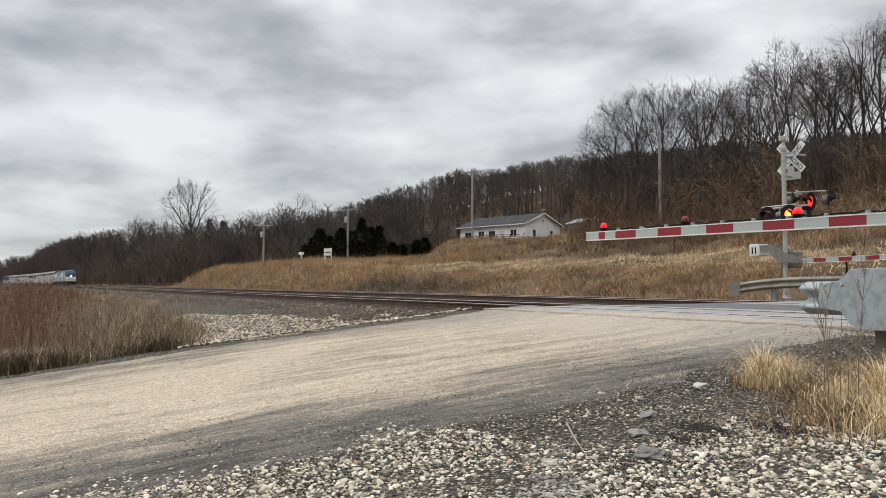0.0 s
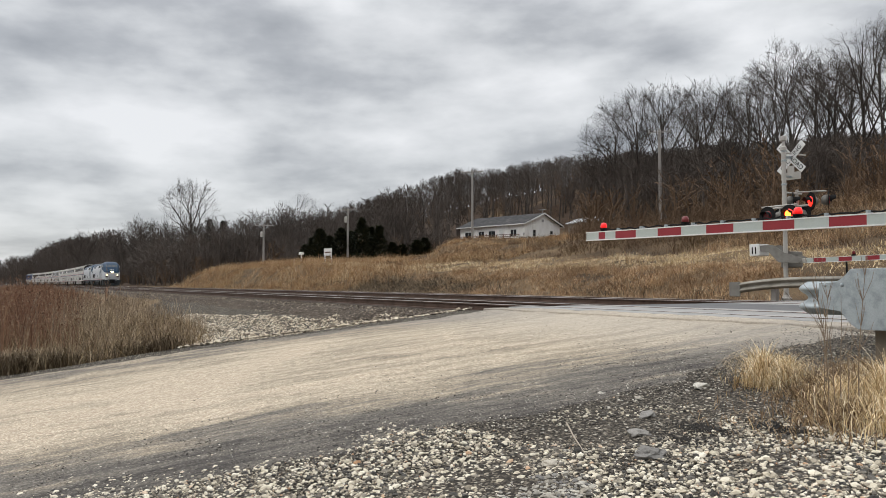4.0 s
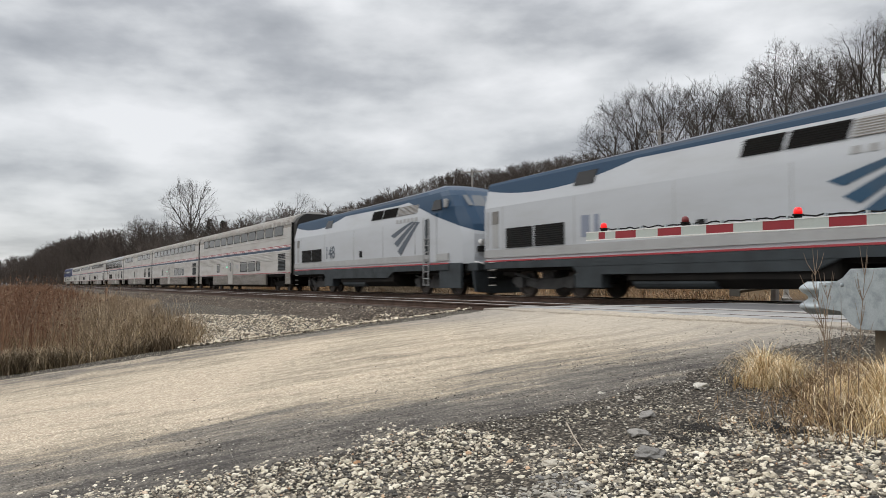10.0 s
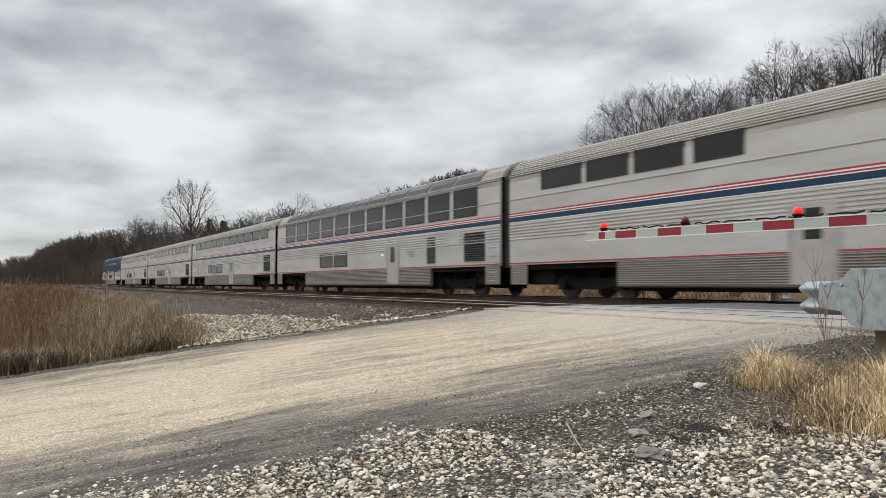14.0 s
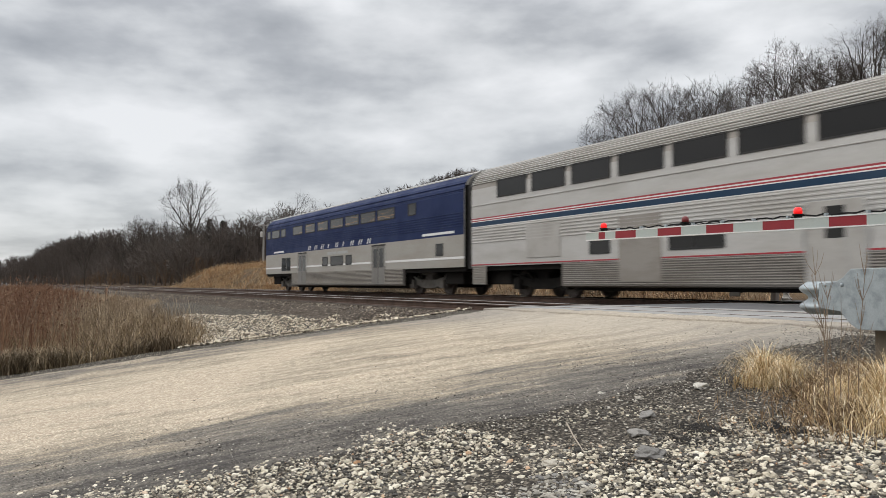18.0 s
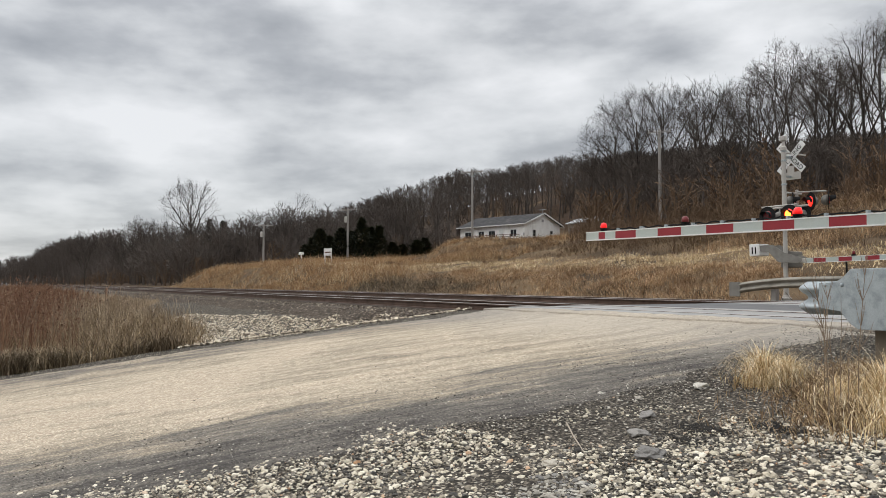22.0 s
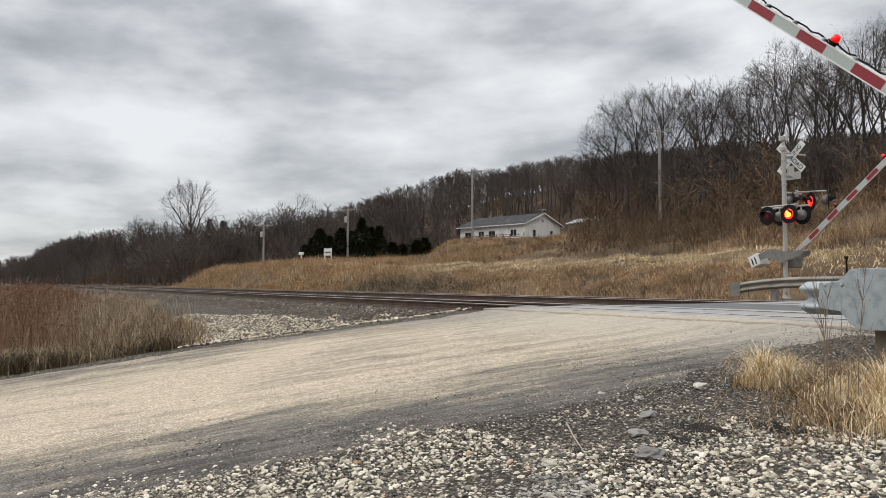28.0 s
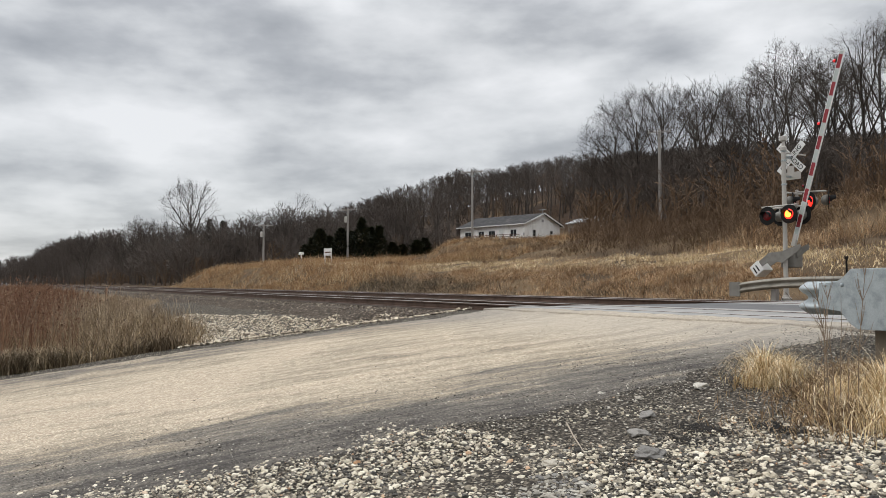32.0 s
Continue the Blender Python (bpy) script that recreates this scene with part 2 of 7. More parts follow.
def soil_material():
    m, n, b = material("dry_soil_and_litter", 0.95, 0.0, 0.1)
    v = n.coord()
    a = n.noise(v, 0.22, 6.0, 0.6)
    g = n.noise(v, 9.0, 5.0, 0.65)
    c = n.ramp(a, [(0.3, (0.05, 0.036, 0.025)), (0.5, (0.115, 0.08, 0.048)), (0.7, (0.19, 0.135, 0.08))])
    c = n.mix(0.55, c, n.mix(g, (0.0, 0.0, 0.0), (1, 1, 1)), "OVERLAY")
    # gravel wherever the yard lies beside the road and the tracks
    x, y, z = n.xyz(v)
    wob = n.math("MULTIPLY", n.math("SUBTRACT", n.noise(v, 0.9, 4.0), 0.5), 2.4)
    yard = n.math("MULTIPLY", n.math("GREATER_THAN", n.math("ADD", x, wob), -45.0), n.math("LESS_THAN", y, 19.0))
    s = n.voronoi(v, 46.0, "Color")
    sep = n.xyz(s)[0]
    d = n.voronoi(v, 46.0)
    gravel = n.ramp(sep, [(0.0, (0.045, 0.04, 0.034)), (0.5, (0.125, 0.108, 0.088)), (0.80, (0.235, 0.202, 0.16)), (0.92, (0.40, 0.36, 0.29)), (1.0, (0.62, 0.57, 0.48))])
    # shade in the gaps between stones, painted as near-black cell borders
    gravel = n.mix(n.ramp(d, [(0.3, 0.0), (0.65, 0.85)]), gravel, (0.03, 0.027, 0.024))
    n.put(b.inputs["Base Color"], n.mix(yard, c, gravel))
    h = n.math("ADD", g, n.math("MULTIPLY", n.math("SUBTRACT", 1.0, d), yard))
    bump(n, b, h, 0.7, 0.025)
    return m


def road_material():
    """Crushed-stone road: worn light wheel lanes, dark coarse edges."""
    m, n, b = material("gravel_road", 0.92, 0.0, 0.15)
    v = n.coord()
    x, y, z = n.xyz(v)
    across = n.math("SUBTRACT", x, n.math("MULTIPLY", y, 0.18))       # distance across the road
    wob = n.math("MULTIPLY", n.math("SUBTRACT", n.noise(v, 0.7, 4.0, 0.6), 0.5), 1.1)
    u = n.math("DIVIDE", n.math("ADD", n.math("ADD", across, 14.05), wob), 9.2)
    lane = n.ramp(u, [(0.0, 0.30), (0.10, 0.45), (0.2, 0.75), (0.5, 0.98), (0.66, 0.90), (0.76, 0.50), (0.86, 0.2), (1.0, 0.0)])
    drag = n.noise(n.vec(n.math("MULTIPLY", across, 2.6), n.math("MULTIPLY", y, 0.22), 0.0), 1.4, 7.0, 0.66)
    fine_drag = n.noise(n.vec(n.math("MULTIPLY", across, 9.0), n.math("MULTIPLY", y, 0.9), 3.0), 1.5, 5.0, 0.7)
    patch = n.noise(v, 0.45, 5.0, 0.6)
    mottled = n.math("ADD", n.math("ADD", n.math("MULTIPLY", drag, 1.5), n.math("MULTIPLY", fine_drag, 0.8)), n.math("MULTIPLY", patch, 1.1))
    lane = n.math("ADD", lane, n.math("MULTIPLY", n.math("SUBTRACT", mottled, 1.7), 1.15), clamp=True)
    c = n.ramp(lane, [(0.0, (0.088, 0.080, 0.073)), (0.35, (0.19, 0.172, 0.148)), (0.7, (0.385, 0.325, 0.246)), (1.0, (0.54, 0.458, 0.35))])
    far = n.math("MULTIPLY", n.math("SUBTRACT", n.math("ADD", y, n.math("MULTIPLY", wob, 0.6)), 5.6), 0.55, clamp=True)
    c = n.mix(n.math("MULTIPLY", far, 0.62), c, (0.44, 0.395, 0.335))                    # paler, greyer dust by the crossing
    d = n.voronoi(v, 75.0)
    s = n.xyz(n.voronoi(v, 75.0, "Color"))[0]
    grit = n.ramp(s, [(0.0, (0.03, 0.03, 0.03)), (0.75, (0.5, 0.5, 0.5)), (0.95, (1, 1, 1))])
    c = n.mix(n.math("SUBTRACT", 0.42, n.math("MULTIPLY", far, 0.26)), c, grit, "OVERLAY")
    s2 = n.noise(v, 14.0, 5.0, 0.7)
    c = n.mix(0.5, c, n.mix(s2, (0.05, 0.05, 0.05), (0.95, 0.95, 0.95)), "OVERLAY")
    n.put(b.inputs["Base Color"], c)
    bump(n, b, n.math("ADD", n.math("MULTIPLY", n.math("SUBTRACT", 1.0, d), 0.7), s2), 0.6, 0.02)
    return m


def ballast_material():
    m, n, b = material("dark_ballast", 0.95, 0.0, 0.15)
    v = n.coord()
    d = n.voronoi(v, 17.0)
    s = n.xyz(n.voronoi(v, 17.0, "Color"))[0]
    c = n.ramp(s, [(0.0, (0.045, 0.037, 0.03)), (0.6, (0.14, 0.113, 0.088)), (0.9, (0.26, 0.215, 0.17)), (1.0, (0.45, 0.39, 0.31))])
    # crevice shade between the ballast stones, mixed into the colour
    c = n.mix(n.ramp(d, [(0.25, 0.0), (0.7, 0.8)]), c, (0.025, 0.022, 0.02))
    c = n.mix(n.math("MULTIPLY", n.noise(v, 0.5, 4.0), 0.5), c, (0.11, 0.085, 0.065))
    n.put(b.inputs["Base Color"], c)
    bump(n, b, n.math("SUBTRACT", 1.0, d), 0.9, 0.04)
    return m


def concrete_material(name, colour):
    m, n, b = material(name, 0.85, 0.0, 0.3)
    v = n.coord()
    a = n.noise(v, 0.9, 6.0, 0.65)
    c = n.ramp(a, [(0.3, tuple(k * 0.72 for k in colour)), (0.55, colour), (0.75, tuple(min(1, k * 1.15) for k in colour))])
    tracks_ = n.noise(n.stretch(v, (5.0, 0.4, 1)), 1.0, 5.0, 0.6)
    c = n.mix(n.math("MULTIPLY", n.ramp(tracks_, [(0.45, 0.0), (0.7, 1.0)]), 0.4), c, (0.16, 0.155, 0.15))
    g = n.noise(v, 60.0, 3.0, 0.7)
    c = n.mix(0.3, c, n.mix(g, (0, 0, 0), (1, 1, 1)), "OVERLAY")
    n.put(b.inputs["Base Color"], c)
    bump(n, b, g, 0.3, 0.006)
    return m


def bark_material(name, dark, light):
    m, n, b = material(name, 0.95, 0.0, 0.1)
    v = n.coord()
    r = n.t.nodes.new("ShaderNodeObjectInfo").outputs["Random"]
    k = n.t.nodes.new("ShaderNodeNewGeometry").outputs["Random Per Island"]
    a = n.noise(n.stretch(v, (3, 3, 0.6)), 2.0, 5.0, 0.65)
    f = n.math("ADD", n.math("MULTIPLY", a, 0.7), n.math("MULTIPLY", n.math("ADD", r, k), 0.15))
    n.put(b.inputs["Base Color"], n.ramp(f, [(0.3, dark), (0.7, light)]))
    bump(n, b, a, 0.5, 0.02)
    return m


SOIL = soil_material()
ROAD = road_material()
BALLAST = ballast_material()
PANEL = concrete_material("crossing_panel_concrete", (0.34, 0.335, 0.32))
ASPHALT = concrete_material("crossing_asphalt", (0.13, 0.13, 0.132))
RUST = painted("rusty_rail_steel", (0.085, 0.05, 0.035), 0.8, 0.2, 0.6, (0.03, 0.022, 0.018), 3.0)
RAIL_TOP = painted("worn_rail_head", (0.42, 0.39, 0.36), 0.38, 0.7, 0.4, (0.16, 0.10, 0.07), 4.0)
TIE = painted("creosoted_timber", (0.075, 0.058, 0.045), 0.95, 0.0, 0.5, (0.14, 0.12, 0.10), 2.0, (1, 0.2, 1))
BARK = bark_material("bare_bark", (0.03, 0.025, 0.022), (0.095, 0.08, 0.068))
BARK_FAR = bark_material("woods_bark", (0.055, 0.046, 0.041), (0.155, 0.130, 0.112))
GALV = painted("galvanised_steel", (0.40, 0.44, 0.455), 0.48, 0.5, 0.75, (0.20, 0.23, 0.24), 11.0, grain=0.3)
MECH = painted("dull_mechanism_grey", (0.21, 0.20, 0.18), 0.6, 0.2, 0.5, (0.10, 0.09, 0.075), 4.0)
ALU = painted("grey_white_mast_paint", (0.44, 0.42, 0.385), 0.55, 0.1, 0.35, (0.25, 0.22, 0.18), 3.0, (1, 1, 0.3))
BLACK = painted("matt_black_paint", (0.014, 0.014, 0.014), 0.85, 0.0, 0.3, (0.035, 0.032, 0.03), 3.0)
BLACK.node_tree.nodes["Principled BSDF"].inputs["Specular IOR Level"].default_value = 0.15
WHITE = painted("white_sheeting", (0.72, 0.72, 0.70), 0.4, 0.0, 0.25, (0.35, 0.33, 0.3), 4.0)
REFLECT = painted("grey_white_reflective_stripe", (0.40, 0.44, 0.415), 0.4, 0.0, 0.25, (0.4, 0.4, 0.36), 4.0)
RED = painted("red_reflective_stripe", (0.24, 0.012, 0.02), 0.4, 0.0, 0.25, (0.2, 0.03, 0.03), 4.0)
LAMP_ON = glowing("lit_red_lamp", (1.0, 0.025, 0.015), 2.2)
LAMP_HOT = glowing("lit_red_lamp_core", (1.0, 0.33, 0.03), 4.0)
LAMP_OFF = painted("unlit_red_lens", (0.16, 0.008, 0.01), 0.2, 0.0, 0.1)
POLE_WOOD = painted("weathered_pole_wood", (0.29, 0.27, 0.25), 0.9, 0.0, 0.4, (0.2, 0.175, 0.15), 2.5, (1, 1, 0.15))

# ---- ground ----
ground = sheet(spaced(-2400, 2400, -60, 12, 0.9, 1.12), spaced(-2400, 2400, -2, 34, 0.55, 1.13), ground_z).done("ground", SOIL, None, smooth=True)
tagged(ground, "dry winter ground with grass litter and gravel verge", "ground", kind="structure")


# the road: a crowned sheet whose rough edges dip into the ground
def road_sheet(y0, y1, name, label):
    s, rows, cols = Shape(), [], 46
    ys = list(np.arange(y0, y1 + 0.001, 0.22))
    for y in ys:
        a, b = road_left(y) - 0.1, road_right(y) + 1.7 - 1.2 * smooth01((y - 4.0) / 4.0)
        for i in range(cols):
            k = i / (cols - 1)
            edge = min(k, 1 - k) * (b - a)
            x = a + (b - a) * k
            rough = 0.02 * noise.noise(Vector((x * 2.1, y * 2.1, 7))) + 0.012 * noise.noise(Vector((x * 7, y * 2.5, 1)))
            base = table(NEAR_Z, y) if y < 8.4 else -0.09 + 0.06 * smooth01((y - 8.4) / 0.25)
            s.v.append((x, y, base + 0.045 * smooth01(edge / 0.8) - 0.03 + rough * min(1, edge * 2)))
    for j in range(len(ys) - 1):
        for i in range(cols - 1):
            s.f.append((j * cols + i, j * cols + i + 1, (j + 1) * cols + i + 1, (j + 1) * cols + i))
    s.m = [0] * len(s.f)
    return tagged(s.done(name, ROAD, None, smooth=True), label, "road", kind="structure")


road_sheet(-14.0, 8.86, "road", "pale gravel road with dark stony edges climbing to the crossing")


# ---- tracks ----
def ballast_bed():
    outline = [(6.1, -1.35), (7.95, -0.24), (8.6, -0.2), (11.6, -0.2), (12.6, -0.3), (13.9, -0.3), (14.9, -0.2), (18.0, -0.2), (18.7, -0.26), (20.3, -0.75)]
    s = Shape()
    xs = spaced(-740, 1500, -60, 10, 0.8, 1.15)
    for x in xs:
        cut = smooth01((x + 14.2) / 1.6) * smooth01((-2.4 - x) / 1.6)       # the road fills the slope at the crossing
        for y, z in outline:
            if y < 8:
                z = z * (1 - cut) + min(z, table(NEAR_Z, y) - 0.15) * cut
            s.v.append((x, y + bend(x), z + (0.05 * noise.noise(Vector((x * 0.8, y * 0.8, 4))) if -1 < z < -0.21 or y < 8 else 0.0)))
    n = len(outline)
    s.f = [(k * n + i, (k + 1) * n + i, (k + 1) * n + i + 1, k * n + i + 1) for k in range(len(xs) - 1) for i in range(n - 1)]
    s.m = [0] * len(s.f)
    return s.done("ballast", BALLAST, None)


tagged(ballast_bed(), "dark dusty railway ballast under the two tracks", "ballast", kind="structure")

RAIL_PROFILE = [(-0.075, -0.175), (0.075, -0.175), (0.075, -0.162), (0.012, -0.145), (0.009, -0.045), (0.036, -0.035), (0.036, -0.006), (0.028, 0.0),
                (-0.028, 0.0), (-0.036, -0.006), (-0.036, -0.035), (-0.009, -0.045), (-0.012, -0.145), (-0.075, -0.162)]
for mid in (NEAR, FAR):
    track = tagged(new("track"), "worn steel rails on dark timber sleepers", "track", kind="structure")
    for side in (-0.753, 0.753):
        s = Shape().loft([[(x, mid + side + a + bend(x), b) for a, b in RAIL_PROFILE] for x in [-735 + 35 * i for i in range(16)] + [-190, 1500]])
        s.m = [1 if max(s.v[i][2] for i in f) > -0.0001 and min(s.v[i][2] for i in f) > -0.01 else 0 for f in s.f]
        s.done("rail", [RUST, RAIL_TOP], track, label="brown rusty rail with a bright worn head")
    tie = Shape().box(-0.115, 0.115, -1.3, 1.3, -0.33, -0.172).data("sleeper", TIE)
    for i in range(150):
        x = -14.2 - 0.53 * i
        o = new("sleeper", tie)
        o.parent = track
        o.location = (x + random.uniform(-0.03, 0.03), mid + random.uniform(-0.04, 0.04), random.uniform(-0.006, 0.004))
        o.rotation_euler = (0, 0, random.uniform(-0.012, 0.012))
    s = Shape()
    for i in range(900):
        x = -14.2 - 0.53 * (150 + i)
        s.box(x - 0.115, x + 0.115, mid + bend(x) - 1.3, mid + bend(x) + 1.3, -0.33, -0.172)
    for i in range(150):
        x = -2.0 + 0.53 * i
        s.box(x - 0.115, x + 0.115, mid - 1.3, mid + 1.3, -0.33, -0.172)
    tagged(s.done("sleepers", TIE, track), kind="stuff")


# ---- the road crossing itself: panels between and beside the rails ----
crossing = tagged(new("crossing_deck"), "pale concrete and asphalt panels level with the rails", "crossing", kind="structure")
X0, X1 = -12.5, -4.6
for mid in (NEAR, FAR):
    for y0, y1 in ((mid - 0.66, mid + 0.66), (mid - 1.42, mid - 0.80), (mid + 0.80, mid + 1.42)):
        x = X0
        while x < X1 - 0.3:
            x2 = min(x + 2.44, X1)
            block("panel", x + 0.006, x2 - 0.006, y0, y1, -0.28, -0.012 + random.uniform(-0.004, 0.003), PANEL, crossing, bevel=0.012)
            x = x2
block("asphalt_strip", X0 - 0.1, X1 + 0.1, NEAR + 1.43, FAR - 1.43, -0.4, -0.02, ASPHALT, crossing, bevel=0.02)
block("asphalt_strip", X0 - 1.2, X1 + 0.4, FAR + 1.43, 21.2, -0.6, -0.025, ASPHALT, crossing, bevel=0.02)
block("gravel_strip", X0 - 0.1, X1 + 0.1, NEAR - 1.95, NEAR - 1.43, -0.4, -0.03, ROAD, crossing, bevel=0.02)


# ---- bare trees ----
def grow(rng, height, leaders=5, forks=(7, 6, 4), bole=0.32, wide=0.34, r0=None, tilt=(0.25, 0.62), wob=0.16):
    """Limb segments of a bare tree with a rounded crown, as (start, end, radius, radius, level)."""
    segs = []
    r0 = height * 0.017 if r0 is None else r0
    mid, half = height * (bole + 1) / 2, height * (1 - bole) / 2 * 1.06
    wide = wide * rng.uniform(0.85, 1.15)

    def inside(p):
        k = 1.0 + 0.16 * math.sin(p.x * 2.1 + p.y * 1.3) * math.sin(p.z * 1.1 + p.x)
        return (p.x ** 2 + p.y ** 2) / (wide * height) ** 2 + ((p.z - mid) / half) ** 2 < k

    def limb(p, d, length, r, level, steps, wob, lift):
        pts = [p]
        for i in range(steps):
            d = (d + Vector((rng.uniform(-wob, wob), rng.uniform(-wob, wob), rng.uniform(-wob, wob) + lift))).normalized()
            q = p + d * (length / steps)
            if level > 0 and i > 0 and not inside(q):
                break
            k0, k1 = i / steps, (i + 1) / steps
            segs.append((p, q, r * (1 - 0.72 * k0), r * (1 - 0.72 * k1), level))
            p = q
            pts.append(p)
        return pts, d

    def spread(pts, d, length, r, level):
        n = forks[level - 1] if level - 1 < len(forks) else 0
        m = len(pts) - 1
        for k in range(n):
            f = 0.2 + 0.8 * (k + rng.random()) / n
            j = min(int(f * m), m - 1)
            a = pts[j].lerp(pts[j + 1], f * m - j)
            side = d.orthogonal().normalized()
            side.rotate(Matrix.Rotation(rng.uniform(0, 6.283), 3, d).to_quaternion())
            t = rng.uniform(0.45, 0.95)
            nd = (d * math.cos(t) + side * math.sin(t) + Vector((0, 0, 0.12))).normalized()
            l = length * rng.uniform(0.42, 0.66)
            q, e = limb(a, nd, l, r * (1 - 0.6 * f) * 0.6, level + 1, 3 if level < 2 else 2, wob * 0.75 + 0.08, 0.06)
            if len(q) > 1:
                spread(q, e, l, r * (1 - 0.6 * f) * 0.6, level + 1)

    trunk, d = limb(Vector((0, 0, -0.3)), Vector((rng.uniform(-0.05, 0.05), rng.uniform(-0.05, 0.05), 1)).normalized(), height * 0.8, r0, 0, 5, 0.05, 0.05)
    for k in range(leaders):
        f = (bole + (0.95 - bole) * (k + 0.5 * rng.random()) / leaders) / 0.95
        j = min(int(f * 5), 4)
        a = trunk[j].lerp(trunk[j + 1], f * 5 - j)
        ang = k * 2.4 + rng.uniform(-0.5, 0.5)
        t = rng.uniform(*tilt)
        nd = Vector((math.cos(ang) * math.sin(t), math.sin(ang) * math.sin(t), math.cos(t)))
        l = height * rng.uniform(0.42, 0.6) * (1.1 - 0.4 * f)
        q, e = limb(a, nd, l, r0 * (1 - 0.72 * f) * 0.75, 1, 5, wob, 0.05)
        if len(q) > 1:
            spread(q, e, l, r0 * (1 - 0.72 * f) * 0.75, 1)
    return segs


def limb_arrays(segs, thin=0.006, far=False, blade=2):
    """Vertices and faces of the segments as tubes; in far stands the twigs are slender blades."""
    v, f = [], []
    for a, b, r0, r1, level in segs:
        n = (5 if far else 6) if level == 0 else (3 if far else 4) if level == 1 else 3
        d = (b - a)
        if d.length < 1e-5:
            continue
        d.normalize()
        s = d.orthogonal().normalized()
        t = d.cross(s)
        k = len(v)
        r0, r1 = max(r0, thin), max(r1, thin * 0.75)
        if level >= blade:
            v += [a - s * r0, a + s * r0, b + t * r1]
            f.append((k, k + 1, k + 2))
            continue
        for p, r in ((a, r0), (b, r1)):
            for i in range(n):
                c = 2 * math.pi * i / n
                v.append(p + (s * math.cos(c) + t * math.sin(c)) * r)
        f += [(k + i, k + (i + 1) % n, k + n + (i + 1) % n, k + n + i) for i in range(n)]
    return v, f


def tree_kind(seed, height, **kw):
    """Meshes of one kind of tree: the trunk with its limbs, and the crown of twigs."""
    thin = kw.pop("thin", 0.012)
    segs = grow(random.Random(seed), height, **kw)
    k = height / max(q[1].z for q in segs)
    segs = [(p * k, q * k, r0, r1, l) for p, q, r0, r1, l in segs]
    out = []
    for name, keep in (("trunk", lambda l: l <= 1), ("crown", lambda l: l > 1)):
        v, f = limb_arrays([q for q in segs if keep(q[4])], thin, False, 3)
        s = Shape()
        s.mesh(v, f)
        out.append(s.data(name, BARK, smooth=True))
    return out


def plant(kinds, x, y, scale, turn, label, group="bare trees"):
    t = thing("bare_tree", label, "tree", None, group)
    t.location, t.rotation_euler, t.scale = (x, y, ground_z(x, y) - 0.05), (0, 0, turn), (scale, scale, scale)
    for me in kinds:
        o = new(me.name.split(".")[0], me)
        o.parent = t
    return t


def along(px, dist):
    """The plan point at a bearing (as a place across the view) and a distance."""
    a = radians(TURN) + math.atan((px - 784) / 1341.2)
    return -math.cos(a) * dist, math.sin(a) * dist


# how high the skyline of the woods stands, by bearing (as a place across the view)
SKYLINE = ((-400, 470), (0, 458), (60, 447), (130, 416), (200, 404), (260, 382), (300, 392), (420, 384), (470, 372), (530, 356), (600, 341), (660, 340), (700, 331), (760, 322), (800, 305), (850, 303),
           (900, 292), (960, 279), (1010, 275), (1060, 268), (1150, 262), (1300, 245), (1568, 225), (2000, 220))


def top_at(px, dist, py):
    """The height that a thing reaches at a bearing and distance to show its top at a given level."""
    return EYE.z + dist * math.cos(math.atan((px - 784) / 1341.2)) * (501 - py) / 1341.2


def bearing_px(x, y):
    return 784 + 1341.2 * math.tan(max(-1.4, min(1.4, math.atan2(y, -x) - radians(TURN))))


KINDS = [tree_kind(11 + i, 17.0, leaders=8, forks=(7, 6, 5), bole=0.30, wide=0.27, thin=0.012, r0=0.20, tilt=(0.25, 0.7), wob=0.17) for i in range(4)]
WIDE = [tree_kind(41 + i, 17.0, leaders=9, forks=(8, 6, 5), bole=0.26, wide=0.38, thin=0.012, r0=0.22, tilt=(0.3, 0.9), wob=0.18) for i in range(3)]
LONE = tree_kind(64, 17.0, leaders=8, forks=(7, 6, 4), bole=0.36, wide=0.36, thin=0.015, r0=0.27, tilt=(0.45, 1.05), wob=0.24)
rng = random.Random(5)
# trees that stand out one by one: bearing, distance, level of the top, kind
for px, dist, py, kind in ((340, 150, 309, 0), (1128, 82, 136, 0), (1180, 86, 126, 1), (1092, 88, 170, 0), (1255, 80, 122, 1), (1285, 88, 140, 0), (1325, 80, 118, 1), (1352, 92, 95, 1),
                           (1412, 74, 56, 0), (1442, 84, 80, 1), (1478, 78, 62, 1), (1508, 88, 75, 1), (1540, 72, 14, 0), (1572, 76, 5, 1), (1605, 66, 0, 0), (1230, 96, 150, 1), (1470, 98, 70, 0),
                           (1385, 98, 85, 1), (1300, 70, 165, 1), (1650, 70, -20, 0), (722, 120, 372, 0), (250, 185, 372, 0), (150, 250, 402, 0), (285, 175, 378, 0), (215, 200, 396, 0), (530, 190, 332, 1), (395, 150, 395, 1)):
    x, y = along(px, dist)
    h = top_at(px, dist, py) - ground_z(x, y)
    t = plant(LONE if px == 340 else (WIDE if kind == 0 else KINDS)[rng.randrange(3)], x, y, h / 17.0, rng.uniform(0, 6.3), "tall bare deciduous tree with dark grey bark")
    if px == 340:
        tagged(t, "lone wide bare tree rising above the woods", "tree", "bare trees")


